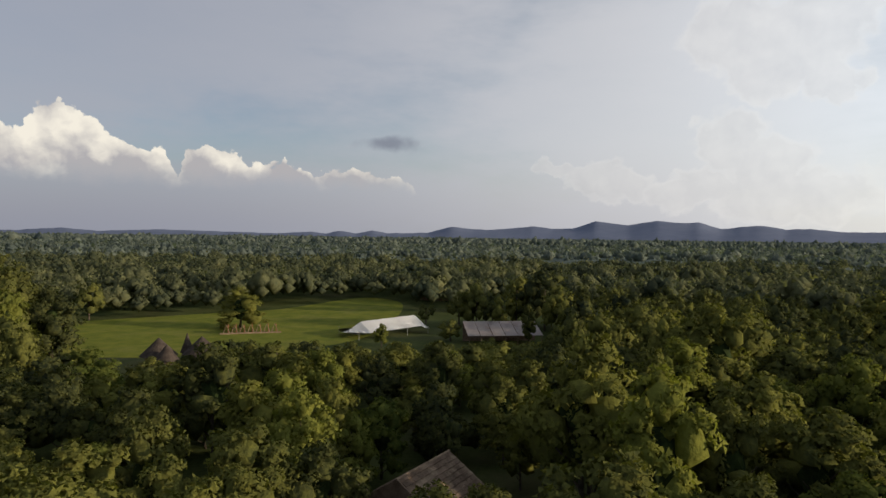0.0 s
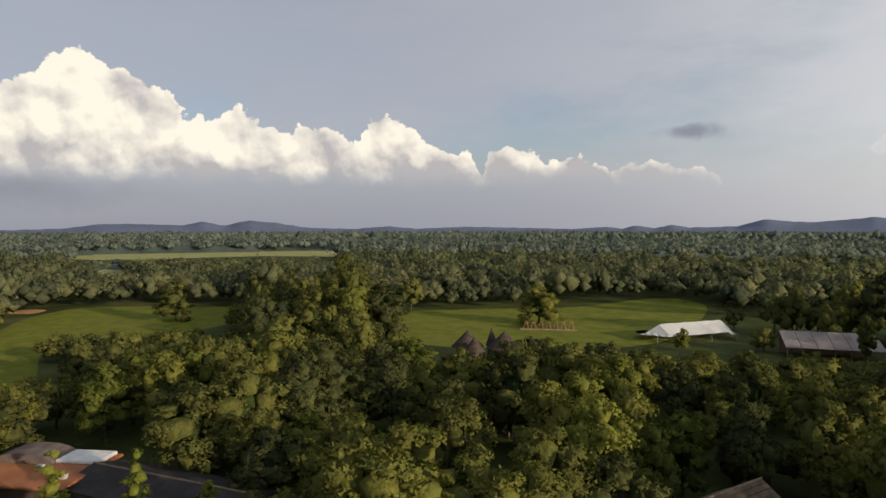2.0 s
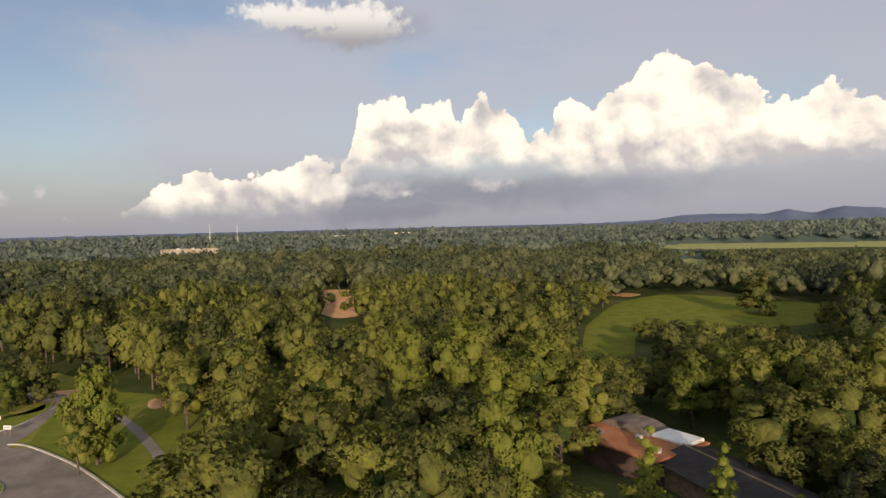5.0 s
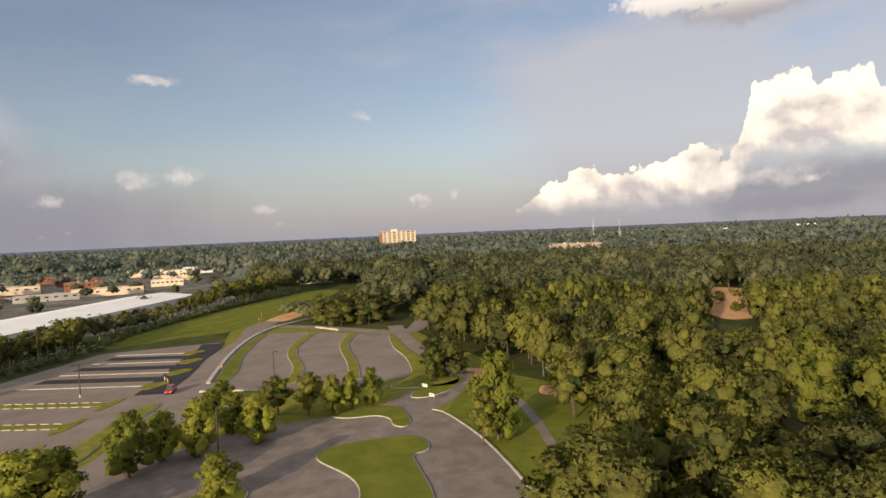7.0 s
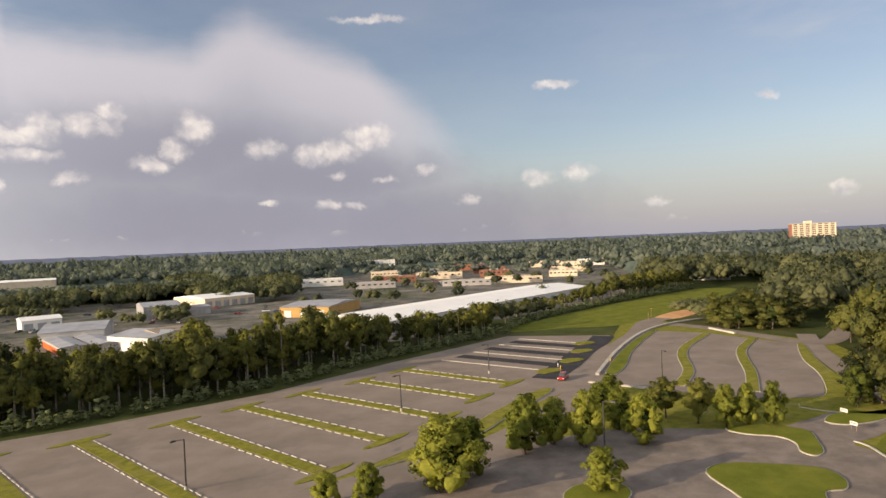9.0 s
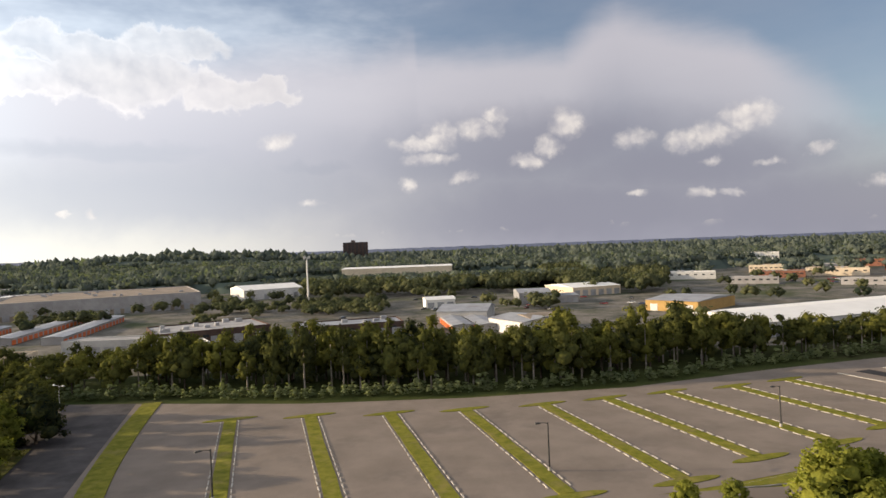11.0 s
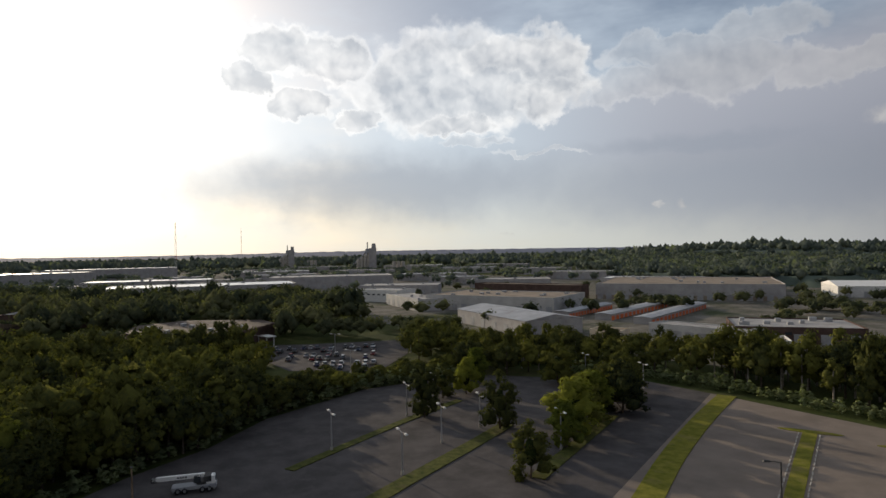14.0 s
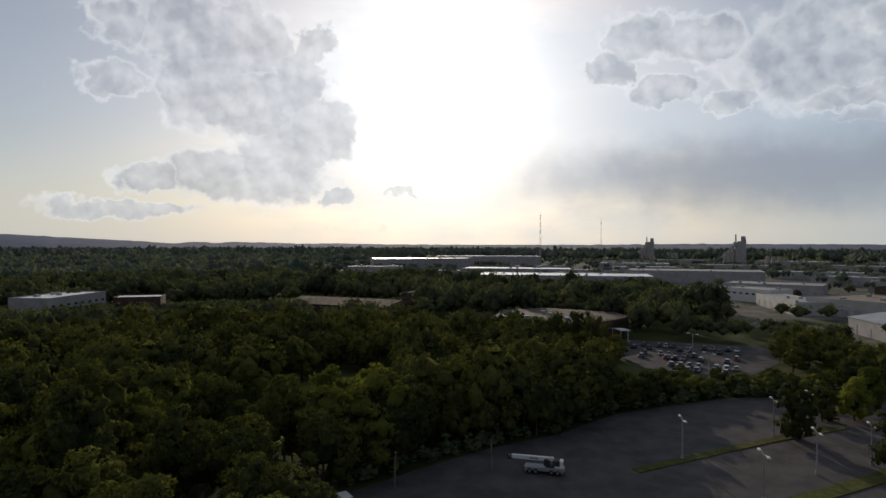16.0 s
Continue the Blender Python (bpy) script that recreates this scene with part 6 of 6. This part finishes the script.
A, B, C, D, E = KINDS
STANDING = [
    (ROUND, -54.4, -77.6, 10.9, 12.8, "large yellow-green tree beside the access road"), (ROUND, -61, -80.6, 9.2, 8.2, "green tree beside the access road"), (ROUND, -74.3, -82.2, 10.1, 9.1, "yellow-green maple on the verge"),
    (ROUND, -81.7, -82.5, 8.2, 6.7, "dark green tree on the verge"), (ROUND, -84.5, -77.5, 9.8, 7.8, "yellow-green maple on the verge"), (ROUND, -93.9, -72.4, 8.5, 8.3, "yellow-green maple on the verge"), (ROUND, -96.7, -80.3, 7.7, 6.8, "green tree on the verge"),
    (A, -109.6, -79.5, 8.1, 7.4, "dark round shade tree beside the loop road"), (A, -110.7, -73, 8.8, 7.2, "dark round shade tree beside the loop road"), (ROUND, -112.2, -68.2, 8.1, 5.6, "bright young shade tree beside the loop road"),
    (ROUND, -115, -65.9, 8.1, 5.3, "bright young shade tree beside the loop road"), (ROUND, -119.4, -62.9, 8.2, 5.2, "small green shade tree by the bays"), (ROUND, -71.5, -62.5, 6.4, 6.9, "small dense tree on a round island"),
    (ROUND, -43.2, -80.6, 6.2, 5.6, "leafy tree beside the access road"), (ROUND, -38.3, -84.4, 4.9, 5.1, "low leafy tree beside the access road"), (ROUND, -116.9, -99.7, 4.6, 6.1, "small green tree by the kerb"), (ROUND, -104.2, -91.6, 6.1, 6.1, "dark green tree on the verge"),
    (D, -141.4, -57.5, 9.1, 6, "young tree on the grass bank"), (DENSE, -147.9, -55.7, 11.6, 9.1, "dark tree at the bays' edge"), (DENSE, -151.1, -61.1, 11.1, 8.1, "dark tree at the bays' edge"), (ROUND, -105, -31.5, 15.1, 10.2, "tall bright tree on the lawn"),
    (A, -101.3, -33, 9.8, 6, "green tree on the lawn"), (C, -86.8, -13.4, 8.9, 10.9, "broad tree on the lawn"), (A, -119.4, -20.8, 12.4, 10, "green tree beside the footpath"), (E, -130.5, -22.9, 13, 10, "green tree beside the footpath"),
    (DENSE, 64.5, -88.9, 10.1, 8.1, "dark tree in the old car park"), (DENSE, 87.5, -107.7, 12.9, 9.2, "tall dark tree in the median"), (ROUND, 73.6, -114.7, 12, 13, "broad leafy tree in the median"), (DENSE, 76.5, -121.5, 11.4, 11.9, "dark tree in the median"),
    (DENSE, 75.3, -137.3, 12.6, 11.9, "dark tree in the median"), (DENSE, 81, -138.8, 11.4, 10.9, "dark tree in the median"), (ROUND, 77.9, -129.2, 10.8, 11.4, "leafy tree in the median"), (DENSE, 81.9, -148, 12.5, 10.9, "tall dark tree in the median"), (DENSE, 86, -157, 12, 10.3, "dark tree in the median"),
    (DENSE, 106.3, -154.9, 11.5, 11.3, "dark tree by the old car park"), (DENSE, 106.7, -103.3, 13.1, 8.6, "slim dark tree in the old car park"), (ROUND, 69.7, -106.9, 9.2, 8.6, "leafy tree in the median"), (ROUND, 123.8, -138.7, 10.3, 9.7, "light leafy tree at the old car park"), (DENSE, 117.9, -120.1, 9.2, 8.1, "dark tree at the old car park"), (ROUND, 116.6, -127.5, 9.7, 8.6, "light leafy tree at the old car park"),
    (TULIP, -107, 27, 19.2, 13.1, "tall yellow-green tulip tree"), (TULIP, -114.3, 18, 17.9, 11.3, "tall yellow-green tulip tree"), (TULIP, -96.6, 29.9, 14.1, 9.4, "smaller yellow-green tulip tree"), (TULIP, -85.9, 25.1, 12.1, 7.5, "yellow-green tree with dense crown"), (A, -82, 34.8, 10.6, 10.8, "olive tree beside the red roof"), (DENSE, -97.7, 49.5, 11.3, 10.4, "dark tree beside the red roof"),
    (SPIRE, -56.3, 42.1, 12.7, 4.1, "slender young bright green tree"), (SPIRE, -49.5, 45.1, 11.1, 3.2, "slender young bright green tree"), (SPIRE, -66, 39.1, 11.7, 4.1, "slender young bright green tree"),
    (DENSE, -78.2, 216, 14.5, 17.5, "large dark oak alone on the field"), (C, -115.4, 153.5, 23.3, 16.7, "very tall old oak at the field's edge"), (DENSE, -105.4, 158.7, 18.5, 15.8, "tall old oak at the field's edge"), (DENSE, -124.8, 162.3, 25, 17.6, "very tall old oak at the field's edge"),
    (DENSE, -132.3, 178, 26, 18.5, "very tall old oak at the field's edge"), (D, -107.9, 146.5, 18.6, 12.1, "tall bright oak at the field's edge"), (DENSE, -119.1, 143, 17.7, 14.1, "tall dark oak at the field's edge"), (DENSE, -199, 160, 16, 15, "large oak standing in the meadow"),
    (SPIRE, 122.8, -16.5, 12.2, 4.8, "slender dark tree in the glade"), (B, 118.5, -21.4, 11.6, 6.8, "slender dark tree in the glade"), (D, -25.1, 184.6, 7.1, 4.7, "bright tree before the marquee"), (B, 17, 183.8, 13, 6.1, "narrow tree beside the pavilion"),
    (A, -300, 12, 5.5, 6, "small tree on the clay clearing"), (ROUND, -276, 17, 3.5, 5, "shrub on the clay clearing"), (ROUND, -330, 20, 3.0, 5, "shrub on the clay clearing"), (E, -352, 19, 18, 12, "tall tree on the rim of the clearing"),
    (DENSE, -238, -133, 13.9, 14.5, "dark tree clump beyond the bays"), (DENSE, -234, -123, 12.8, 14.5, "dark tree clump beyond the bays"), (DENSE, -233, -144, 12.5, 14.5, "dark tree clump beyond the bays"),
    (DENSE, -229, -133, 11.9, 14.5, "dark tree clump beyond the bays"), (DENSE, -247, -141, 13.9, 14.1, "dark tree clump beyond the bays"), (DENSE, -242, -121, 13.9, 14.5, "dark tree clump beyond the bays")]
OWN = []
for kind, x, y, h, w, lb in STANDING:
    OWN.append((x, y, (w * (0.9 if kind is TULIP else 0.62)) ** 2))
    put(kind, x, y, h, w, lb, "trees that stand apart")

# the woods: jittered rows, thinner with distance
HEDGE = [(109.2, -167), (89.8, -180.2), (66.5, -176.7), (24.7, -167.4), (-16.4, -164.7), (-58, -166.7), (-102.5, -181), (-163.5, -192.7), (-191, -210), (-269, -232), (-373, -248)]


def in_yards(x, y):
    return inside(YARDS, x, y)


def near_hedge(x, y):
    """Within five metres of the weedy strip along the car park."""
    for (x0, y0), (x1, y1) in zip(HEDGE, HEDGE[1:]):
        u, v = x1 - x0, y1 - y0
        t = min(1.0, max(0.0, ((x - x0) * u + (y - y0) * v) / (u * u + v * v)))
        if (x - x0 - u * t) ** 2 + (y - y0 - v * t) ** 2 < 36:
            return True
    return False


def wooded(x, y, d):
    if d < 46 or road_gap(x, y) or near_hedge(x, y):
        return False
    for h in HOLES:
        if inside(h, x, y):
            return False
    return True


def town_share(x, y, d, a):
    """How much of the woods stands where houses and yards lie between."""
    if in_yards(x, y):
        return ((0.05 if d < 640 else 0.30) if a < 165 and d > 420 else 0.24 if d > 700 else 0.09) if d > 300 else 0.11
    if 212 < a < 250 and d > 800:
        return 0.3
    if 255 < a < 312 and d > 330:
        return 0.75
    if a > 216 and d > 260:
        return 0.6
    return 1.0


def scatter(r0, r1, gap, seed, tallest=18.5, least=9.5):
    g = random.Random(seed)
    n = int(r1 / gap) + 1
    out = []
    for i in range(-n, n + 1):
        for j in range(-n, n + 1):
            x, y = (i + (j % 2) * 0.5) * gap + g.uniform(-0.42, 0.42) * gap, j * gap * 0.87 + g.uniform(-0.42, 0.42) * gap
            h, keep = g.uniform(least, tallest) * (1.18 if g.random() < 0.12 else 1.0) * (1 + 0.28 * noise.noise(Vector((x, y, 0)) / 45)), g.random()
            d = math.hypot(x, y)
            if not r0 <= d < r1:
                continue
            a = polar(x, y)[1]
            if keep > town_share(x, y, d, a) or not wooded(x, y, d):
                continue
            h = min(h * (0.86 if a < 75 or a > 320 else 1.0), height_cap(x, y) * (0.74 + 0.3 * g.random()))
            if d < 1400 and in_yards(x, y):
                h = min(h, 9.0 if d < 660 else 10.5)
            if h > 4.0:
                out.append((x, y, h))
    return out


# the belt's uneven top: heading, degrees below the eye
BELT_TOP = [(121.3, -2.84), (125.4, -3.2), (128.6, -3.55), (131.8, -4.15), (133.7, -5.0), (138, -5.8), (141.8, -5.9), (146, -6.6), (150, -6.9), (153.7, -6.5), (155.6, -5.8), (158.4, -6.3), (163, -6.7),
            (166.3, -6.6), (167.7, -7.5), (172.3, -8.2), (176.6, -7.1), (180.2, -6.7)]


def belt_cap(x, y):
    d, a = polar(x, y)
    if not BELT_TOP[0][0] < a < BELT_TOP[-1][0]:
        return height_cap(x, y)
    return eye_over(a) + d * math.tan(radians(float(np.interp(a, *zip(*BELT_TOP)))))


def belt(line, rows, gap, low, high, seed, back=0.0):
    """A dense belt of trees along a line."""
    g, out = random.Random(seed), []
    for (x0, y0), (x1, y1) in zip(line, line[1:]):
        n = max(1, int(math.hypot(x1 - x0, y1 - y0) / gap))
        nx, ny = (y1 - y0) / n / gap, -(x1 - x0) / n / gap
        for k in range(n):
            for r in range(rows):
                t = (k + g.uniform(-0.4, 0.4)) / n
                s = (r + back + g.uniform(-0.4, 0.4)) * gap
                x, y = x0 + (x1 - x0) * t + nx * s, y0 + (y1 - y0) * t + ny * s
                h = g.uniform(low, high) * (1 + 0.35 * noise.noise(Vector((x, y, 9)) / 17))
                h = min(h, max(4.5, belt_cap(x, y))) * g.choice((1.22, 1.14, 1.05, 1.0, 0.92, 0.78))
                out.append((x, y, h))
    return out


def far_from_own(x, y):
    return all((x - u) ** 2 + (y - v) ** 2 > q for u, v, q in OWN)


NEAR = [t for t in scatter(46, 270, 9.4, 1, 19.5, 8.0) if far_from_own(t[0], t[1])]
NEAR += belt([(135.4, -145.8), (146.1, -113.3), (138, -78.1), (126, -58.4), (120.2, -39.2), (112, -22), (103.6, -6.9)], 4, 4.2, 10.5, 15.0, 21)
BELT = belt([(-373, -248), (-269, -232), (-191, -210), (-163.6, -193.7), (-102.6, -182), (-58, -167.8), (-16.4, -165.8), (24.7, -168.6), (66.5, -178.9), (89.7, -183.4), (113.4, -170.5), (137.4, -152.3)], 4, 6.8, 13.0, 20.0, 22, 0.95)
GROVES = [([(71, -484), (-93, -484), (-125, -575), (92, -595)], 10.5, 9, 15), ([(57, -367), (10, -362), (13, -449), (68, -437)], 7.5, 4, 7), ([(-125, -575), (-121, -454), (-173, -417), (-345, -830), (-168, -769)], 11.0, 9, 15),
          ([(87, -390), (21, -385), (24, -451), (105, -457)], 7.5, 3.5, 6), ([(132, -405), (92, -410), (91, -430), (132, -425)], 7.5, 5, 8), ([(-53, -358), (-85, -348), (-87, -367), (-56, -377)], 7.5, 5, 7.5),
          ([(307, -179), (267, -219), (335, -247), (417, -282), (624, -331), (588, -232), (425, -183)], 10.5, 8, 13), ([(175, -370), (215, -371), (220, -411), (178, -413)], 8.0, 4, 8), ([(116, -335), (102, -339), (107, -391), (117, -391)], 7.0, 3, 6)]


def grove(outline, gap, low, high, seed):
    g, out = random.Random(seed), []
    xs, ys = [q[0] for q in outline], [q[1] for q in outline]
    for i in range(int((max(xs) - min(xs)) / gap) + 1):
        for j in range(int((max(ys) - min(ys)) / gap) + 1):
            x, y = min(xs) + (i + g.uniform(-0.4, 0.4)) * gap, min(ys) + (j + g.uniform(-0.4, 0.4)) * gap
            h = g.uniform(low, high)
            if inside(outline, x, y) and g.random() < 0.9:
                out.append((x, y, h))
    return out


GROVE_TREES = [t for k, (o, gap, low, high) in enumerate(GROVES) for t in grove(o, gap, low, high, 90 + k)]
NEAR.sort(key=lambda t: math.hypot(t[0], t[1]))
pick = random.Random(2)
for x, y, h in NEAR[:300]:
    put(pick.choice((KINDS[0], KINDS[0], KINDS[1], KINDS[2], KINDS[2], KINDS[3], KINDS[4])), x, y, h, (h / TREE_H) ** 0.6 * 10.8 * pick.uniform(0.85, 1.25))


def woods(name, label, trees, kinds, material):
    """Many trees joined into one mesh; each takes one of the crowns, turned and scaled."""
    g = np.random.RandomState(len(trees))
    parts, tones = [], []
    T = np.array(trees)
    which = g.randint(0, len(kinds), len(T))
    for k, q in enumerate(kinds):
        t = T[which == k]
        if not len(t):
            continue
        a, s = g.uniform(0, math.tau, len(t)), t[:, 2] / TREE_H
        w = s ** 0.6 * g.uniform(0.62, 1.08, len(t))
        c, n = np.cos(a) * w, np.sin(a) * w
        c, n, w = c[:, None, None], n[:, None, None], w[:, None]
        q0 = q[None, :, :3]
        x = q0[..., 0] * c - q0[..., 1] * n + t[:, 0, None, None]
        y = q0[..., 0] * n + q0[..., 1] * c + t[:, 1, None, None]
        lift = np.array([rise(u, v) for u, v in t[:, :2]])
        z = q0[..., 2] * s[:, None, None] + lift[:, None, None]
        v = q[None, :, 3:]
        flat = w[..., None]
        out = np.stack([(v[..., 0] * c - v[..., 1] * n) / flat, (v[..., 0] * n + v[..., 1] * c) / flat, v[..., 2] + 0.0 * c], axis=-1)
        parts.append(np.concatenate([np.stack([x, y, z], axis=-1), out], axis=2).reshape(-1, 6, 3))
        tones.append(np.repeat(g.rand(len(t)), len(q)))
    me = cards_mesh(name, np.concatenate(parts), material)
    me.attributes.new("tone", "FLOAT", "FACE").data.foreach_set("value", np.concatenate(tones).astype(np.float32))
    tagged(new(name, me), label, "trees", kind="stuff")


def trunks(name, trees, bark):
    bm_v, bm_f = [], []
    for x, y, h in trees:
        b = len(bm_v)
        z = rise(x, y)
        for zz, r in ((0, 0.3), (h * 0.7, 0.14)):
            bm_v += [(x + r * math.cos(k * 1.571), y + r * math.sin(k * 1.571), z + zz) for k in range(4)]
        bm_f += [(b + k, b + (k + 1) % 4, b + 4 + (k + 1) % 4, b + 4 + k) for k in range(4)]
    me = mesh_np("trunks", np.array(bm_v), np.array(bm_f))
    me.materials.append(bark)
    tagged(new(name, me), "grey-brown trunks among the trees", "trees", kind="stuff")


mid_kinds = [crown_arrays(30 + k, 6.2 + 0.3 * k, 1.0, TREE_H, 42, 560, 0.32, body=8, lobes=7 + k % 3) for k in range(6)]
woods("woods", "dense green woods of broad leafy trees", NEAR[300:], mid_kinds, LEAF_WOODS)
belt_kinds = [crown_arrays(80 + k, 3.6 + 0.35 * k, 2.8 + 0.6 * k, TREE_H, 40, 560, 0.30, body=8, lobes=6 + k % 3) for k in range(6)]
woods("tree_belt", "dark leafy tree belt along the car park", BELT, belt_kinds, LEAF_WOODS)
trunks("woods_trunks", NEAR[300:], BARK)
trunks("belt_trunks", BELT, BARK_PALE)
far_kinds = [crown_arrays(40 + k, 7.6, 3.6, TREE_H, 16, 70, 0.75, body=-8, lobes=7) for k in range(6)]
MID = scatter(270, 620, 11.2, 3, 18.0, 10.5) + GROVE_TREES
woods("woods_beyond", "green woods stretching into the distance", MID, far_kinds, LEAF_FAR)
tiny_kinds = [crown_arrays(50 + k, 10.5, 7.0, TREE_H, 9, 16, 1.9, body=-8, lobes=4) for k in range(4)]
woods("woods_far", "far woods with haze in their green", scatter(620, 1350, 19.5, 4, 18.0, 13.0), tiny_kinds, LEAF_HAZE)
speck_kinds = [crown_arrays(60 + k, 18.0, 8.0, TREE_H, 6, 6, 3.6, body=-8, lobes=3) for k in range(3)]
woods("woods_skyline", "far woods under the skyline", scatter(1350, 2700, 34.0, 5, 19.0, 13.0), speck_kinds, LEAF_HAZE)

# hedge of shrubs and saplings along the car park's far edge
shrubs = []
g = random.Random(8)
WEST = [(135.5, -143.6), (142.9, -113.1), (135.9, -77.9), (123.8, -58.3), (118, -41.1), (109.9, -23.9), (101.6, -11)]
for (x0, y0), (x1, y1) in [*zip(HEDGE, HEDGE[1:]), *zip(WEST, WEST[1:])]:
    n = int(math.hypot(x1 - x0, y1 - y0) / 0.8)
    for k in range(n):
        t = k / n
        if g.random() < 0.12:
            continue
        shrubs.append((x0 + (x1 - x0) * t + g.uniform(-1.5, 1.5), y0 + (y1 - y0) * t + g.uniform(-3.0, 3.0), g.uniform(1.8, 3.8) * (1.4 if g.random() < 0.15 else 1.0)))
shrub_kind = [crown_arrays(70 + k, 3.2, 0.5, TREE_H, 14, 120, 0.9, 1.0, True, lobes=5) for k in range(3)]
woods("hedge", "rough hedge of saplings and tall weeds", shrubs, shrub_kind, LEAF_HEDGE)


def canopy():
    """The closed leaf roof below the single crowns, out to the horizon; it dips to the ground where the land is open."""
    rr = np.geomspace(560, 4700, 76)
    aa = np.radians(np.linspace(0, 360, 541)[:-1])
    v = []
    for r in rr:
        for a in aa:
            x, y = -math.sin(a) * r, math.cos(a) * r
            lift = 9.0 + 2.6 * noise.noise(Vector((x, y, 0)) / (9 + r * 0.012)) + 1.6 * noise.noise(Vector((x, y, 5)) / (26 + r * 0.02))
            d, deg = polar(x, y)
            if r > 1300:
                lift += min(4.0, (r - 1300) / 300)
            z = lift
            if r < 2700:
                edge = 6 + r * 0.01
                if town_share(x, y, r, deg) < 0.5 or not all(wooded(x + u * edge, y + w * edge, r) for u, w in ((0, 0), (1, 0), (-1, 0), (0, 1), (0, -1))):
                    z = -2.0
                else:
                    z = min(z, height_cap(x, y) - 4.0)
            v.append((x, y, z + rise(x, y)))
    n = len(aa)
    f = [(i * n + k, (i + 1) * n + k, (i + 1) * n + (k + 1) % n, i * n + (k + 1) % n) for i in range(len(rr) - 1) for k in range(n)]
    me = mesh_np("canopy", np.array(v), np.array(f))
    me.materials.append(FARWOOD_HAZE)
    me.flip_normals()
    tagged(new("woods_canopy", me), "closed leaf canopy of the far woods greyed with haze", "trees", kind="stuff")


canopy()

# ---- hills on the skyline ----
CREST = [(-64, 0.9), (-28.9, 0.47), (-26.8, 0.73), (-25.2, 0.66), (-23.2, 0.98), (-20.4, 0.67), (-18.6, 1.23), (-17.4, 1.13), (-15.4, 1.33), (-12.9, 0.93), (-10.3, 1.27), (-8.4, 0.6), (-6.7, 0.58), (-4.9, 0.79),
         (-3.2, 0.58), (-0.9, 0.41), (0.5, 0.49), (2.4, 0.66), (4.3, 0.11), (7.9, 0.0), (9.3, 0.25), (10.7, -0.06), (12.1, 0.21), (13.3, -0.08), (14.7, 0.09), (17.5, -0.1), (26.9, 0.12), (31.4, -0.07), (33.7, 0.17)]
CREST += [(36.9, -0.08), (41, 0.05), (43.4, 0.45), (45.7, 0.67), (47.8, 0.22), (49.4, 0.57), (50.9, 0.26), (54.7, 0.36), (57.1, 0.34), (59.5, 0.0), (64.2, -0.15), (110, -0.05), (140, -0.1), (205, -0.05), (230, 0.0),
          (236, 0.0), (244, -0.1), (254, -0.12), (262, -0.1), (266, -0.02), (270, -0.05), (272.2, 0.05), (275.4, 0.1), (276.5, -0.02), (278, 0.12), (279.8, -0.05), (282.4, 0.15), (285, 0.28), (296, 0.9)]  # heading, degrees over the eye's level


def hills():
    aa = np.linspace(-64, 296, 1081)[:-1]
    crest = []
    for a, e in zip(aa, np.interp(aa, [q[0] for q in CREST], [q[1] for q in CREST])):
        e += 0.05 * noise.noise(Vector((a * 1.3, 0, 7))) + 0.03 * noise.noise(Vector((a * 4.5, 0, 1)))
        crest.append(eye_over(a % 360) + 4300 * math.tan(radians(e)))
    v = []
    for r, k in ((3500, 0.0), (3800, 0.45), (4100, 0.82), (4300, 1.0), (4500, 0.8), (4750, 0.0)):
        for a, c in zip(aa, crest):
            p = toward(a, 0, r)
            wob = 1 + 0.12 * noise.noise(Vector((p.x, p.y, 0)) / 160) * (k < 1)
            v.append((p.x, p.y, c * k * wob))
    n = len(aa)
    f = [(i * n + k, (i + 1) * n + k, (i + 1) * n + (k + 1) % n, i * n + (k + 1) % n) for i in range(5) for k in range(n)]
    me = mesh_np("hills", np.array(v), np.array(f))
    me.flip_normals()
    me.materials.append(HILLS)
    for q in me.polygons:
        q.use_smooth = True
    tagged(new("hills", me), "low wooded hills on the skyline coloured blue as haze", "hills", kind="structure")


hills()
